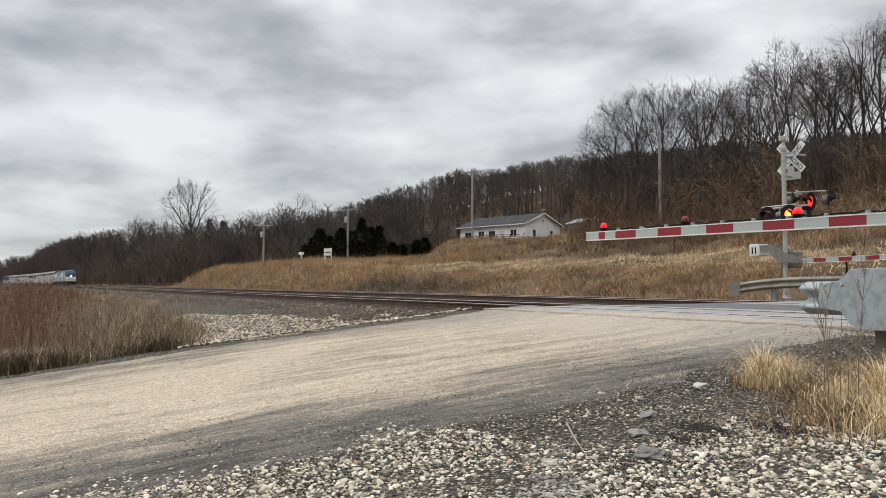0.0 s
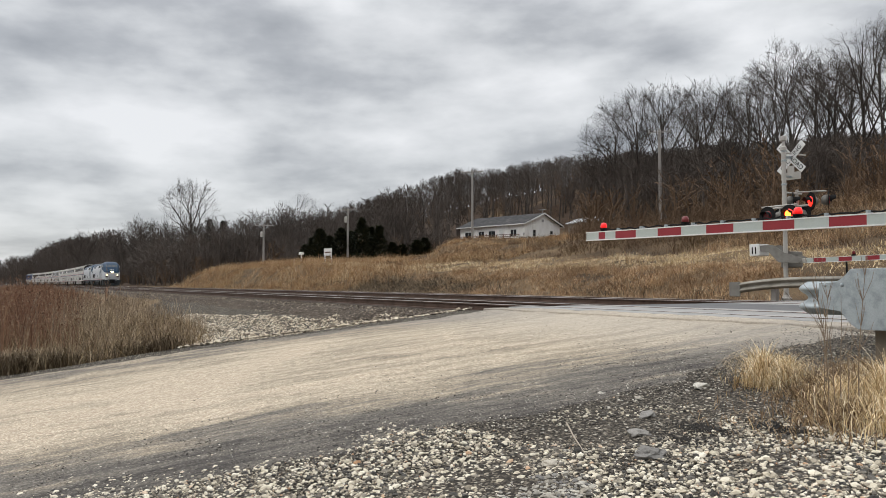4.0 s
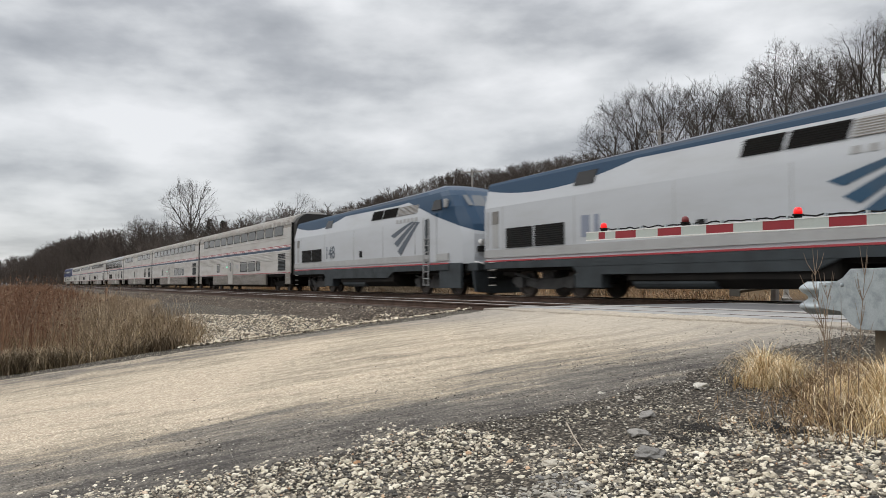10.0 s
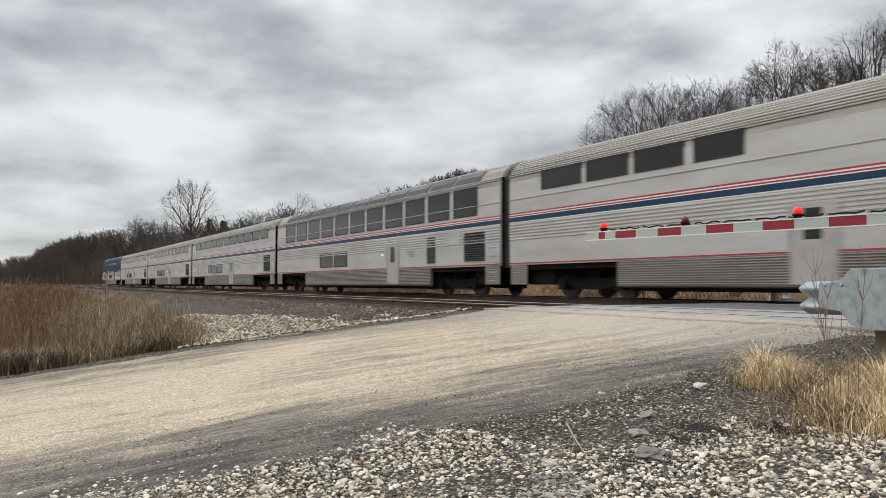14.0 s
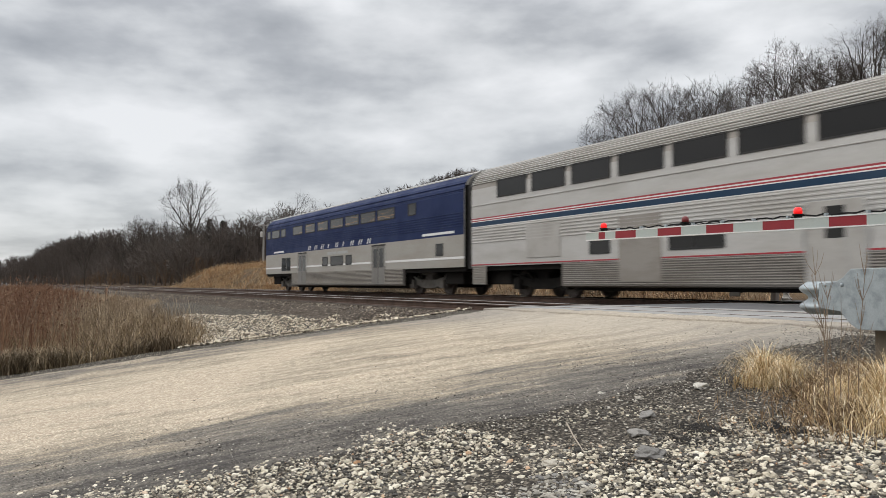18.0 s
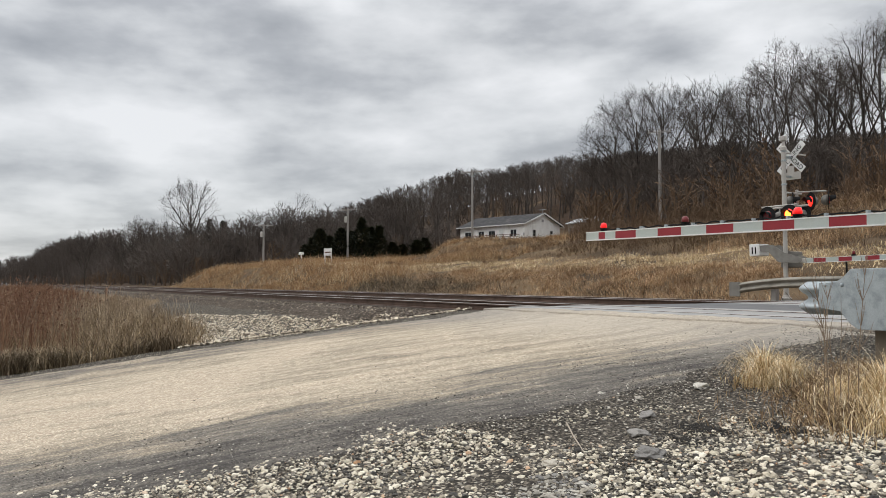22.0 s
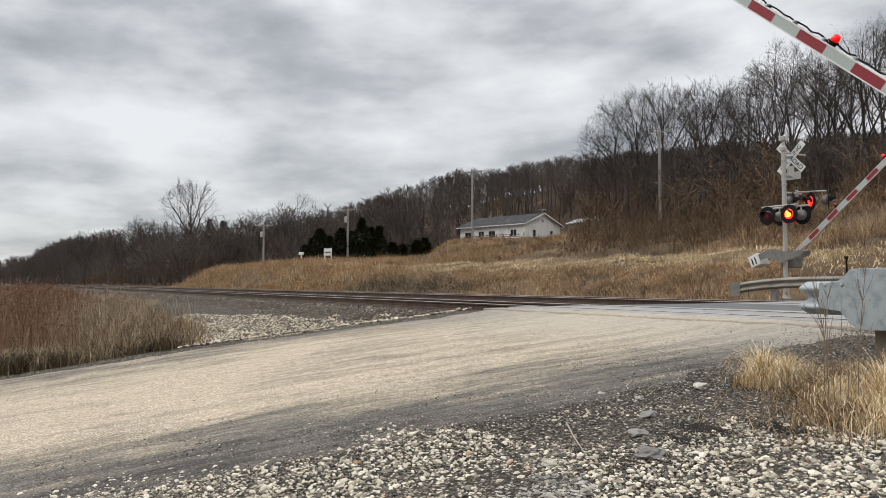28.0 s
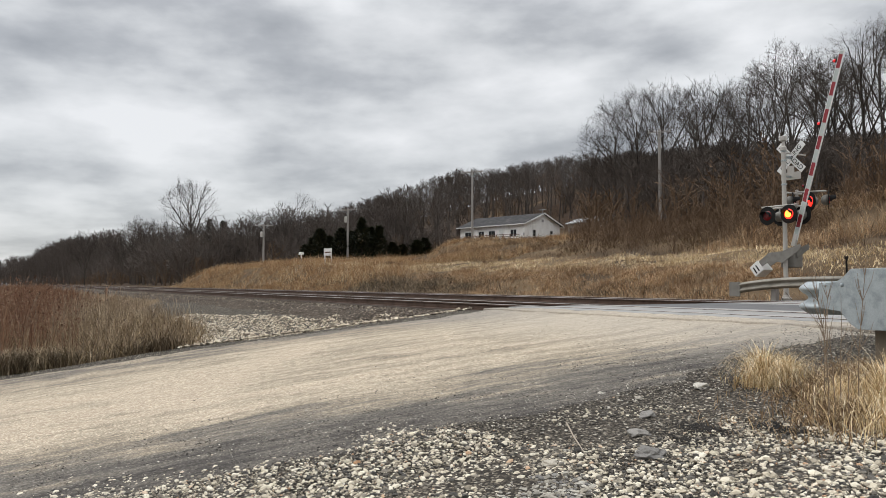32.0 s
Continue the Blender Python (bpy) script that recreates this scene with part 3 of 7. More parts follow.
def joined(name, vs, fs, mat, label, category, flat=False):
    """One object out of many vertex and triangle arrays."""
    v, f = np.concatenate(vs).astype(np.float32), np.concatenate(fs).astype(np.int32)
    me = bpy.data.meshes.new(name)
    me.vertices.add(len(v))
    me.vertices.foreach_set("co", v.ravel())
    me.loops.add(f.size)
    me.loops.foreach_set("vertex_index", f.ravel())
    me.polygons.add(len(f))
    me.polygons.foreach_set("loop_start", np.arange(0, f.size, 3, dtype=np.int32))
    if flat:
        me.polygons.foreach_set("use_smooth", np.zeros(len(f), dtype=bool))
    me.update()
    me.materials.append(mat)
    return tagged(new(name, me), label, category, kind="stuff")


def woods(name, spots, seed, label, height=13.0, variants=7, thin=0.04, forks=(6, 5), leaders=6, mat=None, blade=2, bole=0.25, wide=0.36):
    """Many bare trees joined into one stand."""
    r = random.Random(seed)
    arrays = []
    for i in range(variants):
        v, f = limb_arrays(grow(random.Random(seed * 31 + i), height, leaders, forks, bole, wide), thin, True, blade)
        tri = [(a, b, c) for a, b, c, *_ in f] + [(q[0], q[2], q[3]) for q in f if len(q) == 4]
        v = np.array(v, dtype=np.float32)
        arrays.append((v * height / v[:, 2].max(), np.array(tri, dtype=np.int32)))
    vs, fs, k = [], [], 0
    for x, y, h in spots:
        v, f = arrays[r.randrange(variants)]
        a, sc = r.uniform(0, 6.283), h / height
        wide = r.uniform(0.85, 1.2) * (1.25 if h < 8 else 1.0)
        c, s_ = math.cos(a) * sc * wide, math.sin(a) * sc * wide
        p = np.empty_like(v)
        p[:, 0], p[:, 1], p[:, 2] = x + v[:, 0] * c - v[:, 1] * s_, y + v[:, 0] * s_ + v[:, 1] * c, ground_z(x, y) - 0.2 + v[:, 2] * sc
        vs.append(p)
        fs.append(f + k)
        k += len(v)
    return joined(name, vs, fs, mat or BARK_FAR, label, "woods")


def forest_edge(x):
    """Where the woods begin, across the tracks, along x."""
    return table(((-900, 22), (-200, 21.8), (-150, 22), (-128, 23.5), (-119, 27), (-113, 38), (-108, 45), (-98, 56), (-92, 86), (-82, 84), (-75, 70), (-60, 52), (-46, 42), (-33, 39.5), (-25, 41.5), (20, 42), (200, 40)), x)


def wooded(x, y):
    """Woods everywhere past their edge but in the yard round the house."""
    return y > forest_edge(x) and not (y < 88 and -124 < x < -80 and bearing_px(x, y) > 785)


def skyline(px):
    return table(SKYLINE, px) - 4 - 13 * smooth01((px - 200) / 120) * smooth01((900 - px) / 120) + 10 * noise.noise(Vector((px * 0.021, 3.3, 0))) + 6 * noise.noise(Vector((px * 0.06, 1.3, 0)))


spots, brush = [], []
rng = random.Random(8)
while len(spots) < 760:
    x = rng.uniform(-520, 40) if rng.random() < 0.55 else rng.uniform(-220, 20)
    y = forest_edge(x) + rng.random() ** 1.2 * 72 + 1
    if not wooded(x, y):
        continue
    d, px = math.hypot(x, y), bearing_px(x, y)
    room = top_at(px, d, skyline(px) + rng.random() ** 2 * 34) - ground_z(x, y)
    if room > 3.0:
        spots.append((x, y, min(room, rng.uniform(9, 15))))
while len(spots) < 1300:
    px, y = rng.uniform(380, 1300), rng.uniform(100, 160)
    a_ = radians(TURN) + math.atan((px - 784) / 1341.2)
    d = y / math.sin(a_)
    x, y = along(px, d)
    room = top_at(px, d, skyline(px) + rng.random() ** 2 * 18) - ground_z(x, y)
    if room > 3.5:
        spots.append((x, y, min(room, 14)))
while len(spots) < 1560:
    px, y = rng.uniform(960, 1600), rng.uniform(52, 100)
    x, y = along(px, y / math.sin(radians(TURN) + math.atan((px - 784) / 1341.2)))
    d = math.hypot(x, y)
    room = top_at(px, d, skyline(px) + rng.random() ** 2 * 60) - ground_z(x, y)
    if wooded(x, y) and room > 3.5:
        spots.append((x, y, min(room, rng.uniform(8, 14))))
for _ in range(240):
    px, d = rng.uniform(-140, 150), rng.uniform(330, 620)
    x, y = along(px, d)
    if abs(y - 13 - bend(x)) > 11:
        spots.append((x, y, max(4.0, top_at(px, d, skyline(px) + rng.random() * 14) - ground_z(x, y))))
distant = []
for _ in range(520):
    px, d = rng.uniform(-160, 210), rng.uniform(760, 900)
    x, y = along(px, d)
    if abs(y - 13 - bend(x)) < 9:
        continue
    distant.append((x, y, max(5.0, (top_at(px, d, skyline(px) + rng.random() * 12) - ground_z(x, y)) * rng.choice((1.0, 0.8, 0.5, 0.35)))))
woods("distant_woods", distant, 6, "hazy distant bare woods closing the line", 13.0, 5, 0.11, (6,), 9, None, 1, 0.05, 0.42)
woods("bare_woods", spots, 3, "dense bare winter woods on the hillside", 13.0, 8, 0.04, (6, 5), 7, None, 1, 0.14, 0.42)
# rounded thickets that come down to the line, and taller bushes before the hill
thicket = []
while len(thicket) < 460:
    x = -122 - rng.random() ** 1.5 * 300
    y = 22.5 + rng.random() ** 1.6 * 40
    d, px = math.hypot(x, y), bearing_px(x, y)
    room = top_at(px, d, skyline(px) + 12 + rng.random() * 60) - ground_z(x, y)
    if room > 2.0:
        thicket.append((x, y, min(room, rng.uniform(4.5, 10))))
for _ in range(170):
    px, d = rng.uniform(430, 790), rng.uniform(112, 150)
    x, y = along(px, d)
    if wooded(x, y) and (d > 124 or not 535 < px < 690):
        thicket.append((x, y, rng.uniform(3.0, 6.5)))
for _ in range(170):
    x, y = along(rng.uniform(-70, 130), rng.uniform(745, 790))
    thicket.append((x, y, rng.uniform(4.0, 8.0)))
for _ in range(110):
    px, d = rng.uniform(-140, 130), rng.uniform(330, 700)
    x, y = along(px, d)
    if abs(y - 13 - bend(x)) > 11:
        thicket.append((x, y, rng.uniform(4.0, 8.0)))
woods("thicket", thicket, 14, "dense rounded leafless thicket beside the line", 8.0, 6, 0.034, (5, 4), 8, None, 1, 0.06, 0.5)
for _ in range(650):
    x = rng.uniform(-62, 4)
    y = 32.0 + (forest_edge(x) - 32.0) * rng.random() ** 0.7
    if bearing_px(x, y) > 1440 and rng.random() < 0.7:
        continue
    brush.append((x, y, rng.uniform(0.3, 0.7) if 790 < bearing_px(x, y) < 1010 else rng.uniform(0.6, 1.9)))
while len(brush) < 1050:
    x, y = rng.uniform(-58, -14), rng.uniform(33.5, 46)
    if 1060 < bearing_px(x, y) < 1470 and noise.noise(Vector((x * 0.2, y * 0.3, 4))) > -0.1:
        brush.append((x, y, rng.uniform(0.5, 1.3)))
while len(brush) < 1950:
    x = rng.uniform(-330, 30) if rng.random() < 0.5 else rng.uniform(-130, 10)
    y = forest_edge(x) - 1.5 + rng.random() ** 1.4 * 46
    if wooded(x, y + 1.5):
        brush.append((x, y, rng.uniform(1.6, 5.0)))
for _ in range(420):
    px, y = rng.uniform(420, 1330), rng.uniform(100, 150)
    x, y = along(px, y / math.sin(radians(TURN) + math.atan((px - 784) / 1341.2)))
    brush.append((x, y, max(2.0, min(6.0, top_at(px, math.hypot(x, y), skyline(px) + 22) - ground_z(x, y)))))
BRUSH = bark_material("brown_brush_stems", (0.075, 0.049, 0.032), (0.19, 0.128, 0.083))
woods("undergrowth", brush, 9, "tangled brown leafless undergrowth along the wood's edge", 3.0, 6, 0.024, (6,), 7, BRUSH, 1, 0.03, 0.45)

# leaf litter under the trees
LITTER, _n, _b = material("dark_leaf_litter", 0.95, 0.0, 0.1)
_g = _n.noise(_n.coord(), 2.5, 7.0, 0.7)
_n.put(_b.inputs["Base Color"], _n.ramp(_g, [(0.3, (0.032, 0.022, 0.016)), (0.5, (0.066, 0.045, 0.032)), (0.7, (0.11, 0.075, 0.05))]))
bump(_n, _b, _g, 0.8, 0.08)
fl = Shape()
FX = list(np.arange(-520, 60, 4.0))
for x in FX:
    for j in range(34):
        k = j / 33
        y = max(forest_edge(x), 89.0 if -126 < x < -80 else 0.0) - 1.0 + 2.5 * noise.noise(Vector((x * 0.13, 1.7, 0))) + 160 * k ** 1.5
        fl.v.append((x, y, ground_z(x, y) + (0.06 if j else -0.15)))
fl.f = [(i * 34 + j, (i + 1) * 34 + j, (i + 1) * 34 + j + 1, i * 34 + j + 1) for i in range(len(FX) - 1) for j in range(33)]
fl.m = [0] * len(fl.f)
tagged(fl.done("forest_floor", LITTER, None, smooth=True), "dark brown leaf litter under bare trees", "forest floor", kind="structure")

# ---- the train ----
STEEL = painted("dull_stainless_steel", (0.505, 0.49, 0.465), 0.52, 0.2, 0.5, (0.30, 0.272, 0.235), 0.7, (0.5, 1, 2.2))
# grimy steel of skirts and hatches, also the painted groove shade of the roofs
STEEL_DIRTY_SHADE = painted("grimy_stainless_skirt", (0.30, 0.275, 0.245), 0.55, 0.25, 0.6, (0.17, 0.145, 0.12), 0.9, (0.6, 1, 2.0))
SURF_GREY = painted("grimy_pale_grey_paint", (0.345, 0.325, 0.29), 0.5, 0.1, 0.5, (0.27, 0.235, 0.19), 0.8, (0.5, 1, 2.0))
SURF_SKIRT = painted("brown_grimy_skirt", (0.27, 0.245, 0.21), 0.6, 0.1, 0.6, (0.17, 0.14, 0.11), 0.8, (0.5, 1, 2.0))
BLUE = painted("train_blue_paint", (0.016, 0.042, 0.082), 0.38, 0.0, 0.2, (0.10, 0.11, 0.13), 0.8)
DEEP_BLUE = painted("deep_blue_paint", (0.010, 0.022, 0.082), 0.55, 0.0, 0.3, (0.02, 0.027, 0.05), 0.8)
for _m in (BLUE, DEEP_BLUE):
    _m.node_tree.nodes["Principled BSDF"].inputs["Specular IOR Level"].default_value = 0.2
STRIPE_RED = painted("train_red_paint", (0.33, 0.03, 0.04), 0.45, 0.0, 0.25, (0.25, 0.08, 0.07), 1.0)
STRIPE_WHITE = painted("train_white_paint", (0.74, 0.73, 0.71), 0.4, 0.0, 0.2, (0.45, 0.42, 0.38), 1.0)
BAND_GREY = painted("grey_band_paint", (0.36, 0.36, 0.355), 0.5, 0.0, 0.35, (0.2, 0.18, 0.16), 1.0)
EMBLEM_BLUE = painted("blue_emblem_paint", (0.014, 0.06, 0.115), 0.45, 0.0, 0.3)
EMBLEM = painted("slate_emblem_paint", (0.075, 0.095, 0.12), 0.45, 0.0, 0.3)
NUMBER_GREY = painted("faded_number_paint", (0.22, 0.25, 0.32), 0.5, 0.0, 0.3)
UNDER = painted("underframe_grime", (0.013, 0.012, 0.011), 0.95, 0.0, 0.4, (0.035, 0.03, 0.025), 2.5)
UNDER.node_tree.nodes["Principled BSDF"].inputs["Specular IOR Level"].default_value = 0.15
UNDER_GREY = painted("dark_grey_tank_paint", (0.027, 0.035, 0.040), 0.7, 0.0, 0.4, (0.018, 0.016, 0.014), 1.5)
LOCO_TRUCK = painted("grimy_black_truck_casting", (0.045, 0.044, 0.043), 0.8, 0.0, 0.5, (0.02, 0.018, 0.016), 3.0)
TRUCK_GREY = painted("dusty_truck_casting", (0.10, 0.09, 0.078), 0.85, 0.0, 0.6, (0.035, 0.03, 0.026), 3.0)
# grimy backing, darkened to carry the shade between the skirt's flutes
SKIRT_SHADE = painted("grimy_skirt_panel", (0.15, 0.135, 0.12), 0.6, 0.1, 0.5, (0.09, 0.078, 0.066), 0.9, (0.6, 1, 2.0))
DOOR_STEEL = painted("worn_steel_door", (0.42, 0.40, 0.37), 0.55, 0.15, 0.55, (0.26, 0.23, 0.195), 1.4)
DOOR_GREY = painted("worn_grey_door", (0.19, 0.18, 0.165), 0.55, 0.1, 0.5, (0.16, 0.14, 0.12), 1.2)
WHEEL = painted("wheel_steel", (0.09, 0.075, 0.065), 0.55, 0.6, 0.5, (0.05, 0.04, 0.035), 4.0)
GLASS, _n, _b = material("tinted_window_glass", 0.08, 0.0, 0.3)
_b.inputs["Base Color"].default_value = (0.018, 0.017, 0.016, 1)
WARM_GLASS, _n, _b = material("lit_car_window_glass", 0.08)
_l = _n.ramp(_n.noise(_n.stretch(_n.coord(), (0.55, 1, 9)), 1.5, 2.0), [(0.60, 0.0), (0.68, 1.0)])
_b.inputs["Specular IOR Level"].default_value = 0.3
_n.put(_b.inputs["Base Color"], _n.mix(_l, (0.022, 0.019, 0.016), (0.12, 0.07, 0.035)))
_b.inputs["Emission Color"].default_value = (1.0, 0.5, 0.2, 1)
_n.put(_b.inputs["Emission Strength"], _n.math("MULTIPLY", _l, 0.04))
RUBBER = painted("black_rubber", (0.02, 0.02, 0.02), 0.8, 0.0, 0.3)
LENS = glowing("lit_headlight", (1.0, 0.74, 0.42), 12.0)
AMBER = glowing("lit_ditch_light", (1.0, 0.62, 0.26), 7.0)
UNLIT = painted("unlit_lamp_glass", (0.35, 0.35, 0.33), 0.15, 0.0, 0.2)
MARKER = glowing("green_marker_light", (0.25, 1.0, 0.65), 0.7)


def nose_paint():
    """Silver locomotive sides with a blue cab wedge and a blue wave under the roof."""
    m, n, b = material("locomotive_paint", 0.42, 0.0, 0.25)
    v = n.coord()
    x, y, z = n.xyz(v)
    u = n.math("MULTIPLY", x, -1.0)
    wedge = n.math("GREATER_THAN", z, n.math("ADD", n.math("MULTIPLY", u, 0.30), 2.20))
    wedge = n.math("MULTIPLY", wedge, n.math("LESS_THAN", u, 7.2))
    back = n.math("MULTIPLY", n.math("SUBTRACT", u, 3.6), 0.3, clamp=True)             # the engine room is a little lower than the cab
    z = n.math("ADD", z, n.math("MULTIPLY", n.math("MULTIPLY", n.math("SUBTRACT", z, 3.42), 0.43), back))
    k = n.math("MULTIPLY", n.math("SUBTRACT", u, 17.2), 0.25)
    wave = n.math("ADD", n.math("MULTIPLY", n.math("MULTIPLY", k, k), 0.62), 3.52)
    wave = n.math("MULTIPLY", n.math("GREATER_THAN", z, wave), n.math("LESS_THAN", u, 20.75))
    edge = n.math("GREATER_THAN", z, 4.16)
    f = n.math("MAXIMUM", n.math("MAXIMUM", wedge, wave), edge)
    d = n.ramp(n.noise(n.stretch(v, (0.5, 1, 2.0)), 0.9, 6.0, 0.6), [(0.45, 0.0), (0.8, 1.0)])
    silver = n.mix(n.math("MULTIPLY", d, 0.3), (0.47, 0.487, 0.507), (0.30, 0.29, 0.27))
    c = n.mix(f, silver, (0.010, 0.040, 0.084))
    roof = n.math("GREATER_THAN", z, 4.42)
    n.put(b.inputs["Base Color"], n.mix(roof, c, (0.035, 0.05, 0.075)))
    return m


LOCO = nose_paint()


def wheelset_mesh(r):
    """Two wheels on an axle, across the track."""
    s = Shape()
    for side in (-1, 1):
        m = Matrix.Translation((0, side * 0.70, 0)) @ Matrix.Rotation(radians(-90 * side), 4, "X")
        s.lathe([(r + 0.028, 0.0), (r + 0.028, 0.03), (r, 0.045), (r, 0.135), (r * 0.86, 0.14), (r * 0.80, 0.10), (r * 0.34, 0.085), (r * 0.30, 0.17), (r * 0.16, 0.18)], 24, m)
    return s.tube((0, -0.72, 0), (0, 0.72, 0), 0.09, n=10).data("wheelset", WHEEL)


WHEELSET_CAR, WHEELSET_LOCO = wheelset_mesh(0.455), wheelset_mesh(0.508)


def bogie(parent, x, axles, r, wheelset, half, mat=None):
    """A truck: cast side frames with springs and boxes, and its wheelsets."""
    s = Shape()
    for side in (-1, 1):
        y = side * 0.98
        out = [(-half, 0.50), (-half + 0.25, 0.34), (-half + 0.6, 0.42), (-0.45, 0.27), (0.45, 0.27), (half - 0.6, 0.42), (half - 0.25, 0.34), (half, 0.50),
               (half, 0.66), (half - 0.5, 0.72), (0.6, 0.62), (-0.6, 0.62), (-half + 0.5, 0.72), (-half, 0.66)]
        s.prism([(x + a, b) for a, b in out], y - 0.07, y + 0.07, "y")
        for a in axles:
            s.box(x + a - 0.17, x + a + 0.17, y - 0.16 * (side < 0) - 0.05, y + 0.16 * (side > 0) + 0.05, r - 0.19, r + 0.17)
            s.tube((x + a, y + side * 0.1, r), (x + a, y + side * 0.2, r), 0.11, n=10)
        for a in (-0.22, 0.0, 0.22):
            s.tube((x + a, y, 0.60), (x + a, y, 0.86), 0.085, n=8)
        for a in axles:
            s.tube((x + a + 0.28, y, 0.55), (x + a + 0.28, y, 0.80), 0.07, n=8)
        s.box(x - 0.55, x + 0.55, y - 0.10, y + 0.10, 0.83, 0.93)
        s.tube((x - half + 0.2, y + side * 0.09, 0.8), (x - 0.5, y + side * 0.09, 0.55), 0.045, n=8)
    s.box(x - 0.3, x + 0.3, -1.0, 1.0, 0.55, 0.85)
    s.box(x - half + 0.05, x - half + 0.2, -1.0, 1.0, 0.5, 0.64).box(x + half - 0.2, x + half - 0.05, -1.0, 1.0, 0.5, 0.64)
    b = s.done("bogie", mat or UNDER, parent)
    for a in axles:
        w_ = new("wheelset", wheelset)
        w_.parent = b
        w_.location = (x + a, 0, r)
    return b


SECTION = [(1.55, 1.08), (1.555, 3.10), (1.55, 3.92), (1.49, 4.18), (1.36, 4.42), (1.12, 4.63), (0.78, 4.79), (0.40, 4.88), (0.0, 4.92)]
SECTION = SECTION + [(-y, z) for y, z in SECTION[-2::-1]]


def ribs(s, x0, x1, y, levels, h, depth, mat=0):
    """Raised flutes along a side wall."""
    sg = 1 if y > 0 else -1
    for z in levels:
        s.prism([(y - sg * 0.01, z - h / 2), (y + sg * depth, z - h / 4), (y + sg * depth, z + h / 4), (y - sg * 0.01, z + h / 2)], -x1, -x0, "x", mat)


def window(parent, u0, u1, z0, z1, y, glass, pane_depth=0.03, name="window"):
    """A framed pane let into the side wall."""
    sg = 1 if y > 0 else -1
    s = Shape()
    t = 0.045
    yo, yi = y + sg * 0.016, y - sg * 0.02
    for a, b, c, d in ((u0 - t, u1 + t, z0 - t, z0), (u0 - t, u1 + t, z1, z1 + t), (u0 - t, u0, z0, z1), (u1, u1 + t, z0, z1)):
        s.box(-b, -a, min(yo, yi), max(yo, yi), c, d)
    f = s.done(name, RUBBER, parent)
    Shape().box(-u1, -u0, min(y - sg * 0.02, y + sg * 0.006), max(y - sg * 0.02, y + sg * 0.006), z0, z1).done("pane", glass, f)
    return f


def plate(name, parent, u0, u1, z0, z1, y, mat, thick=0.012, bevel=0.0, label=""):
    sg = 1 if y > 0 else -1
    a, b = y - sg * 0.01, y + sg * thick
    return block(name, -u1, -u0, min(a, b), max(a, b), z0, z1, mat, parent, bevel, label)


def louvre(parent, u0, u1, z0, z1, y, mat, step=0.085, slat=None):
    p = plate("vent", parent, u0, u1, z0, z1, y, RUBBER, 0.006)
    s, sg, z = Shape(), 1 if y > 0 else -1, z0 + step / 2
    while z < z1:
        s.prism([(y, z - 0.012), (y + sg * 0.035, z - 0.025), (y + sg * 0.035, z - 0.01), (y, z + 0.016)], -u1, -u0, "x")
        z += step
    s.done("vent_slats", slat or mat, p)


def side_door(parent, u0, u1, y, mat, glass, z0=0.42, z1=2.2, twin=False):
    sg = 1 if y > 0 else -1
    d = plate("door", parent, u0, u1, z0, z1, y, mat, 0.02, 0.01)
    if not twin:
        plate("door_frame", d, u0 - 0.05, u1 + 0.05, z0, z1 + 0.06, y, BAND_GREY, 0.010)
        plate("door_seam", d, u0 + 0.38, u0 + 0.40, z0 + 0.02, z1 - 0.02, y + sg * 0.018, BAND_GREY, 0.004)
    m = (u0 + u1) / 2
    for c in ((-0.32, 0.32) if twin else (0.0,)):
        plate("door_pane", d, m + c - 0.22, m + c + 0.22, z1 - (1.0 if twin else 0.80), z1 - 0.12, y + sg * 0.018, glass, 0.008, 0.02)
    if twin:
        plate("door_gap", d, m - 0.015, m + 0.015, z0 + 0.02, z1 - 0.02, y + sg * 0.018, RUBBER, 0.005)
        plate("door_frame", d, u0 - 0.05, u1 + 0.05, z1, z1 + 0.06, y, RUBBER, 0.03)
    for a in (u0 - 0.10, u1 + 0.06):
        Shape().tube((-a, y + sg * 0.05, 1.25), (-a, y + sg * 0.05, 2.15), 0.018, n=6).done("grab_rail", STEEL, d)
    return d


LOCAL_WINDOWS = [(1.82 + 2.042 * i, 3.47 + 2.042 * i) for i in range(11)]
Z_UP = (3.53, 4.07)


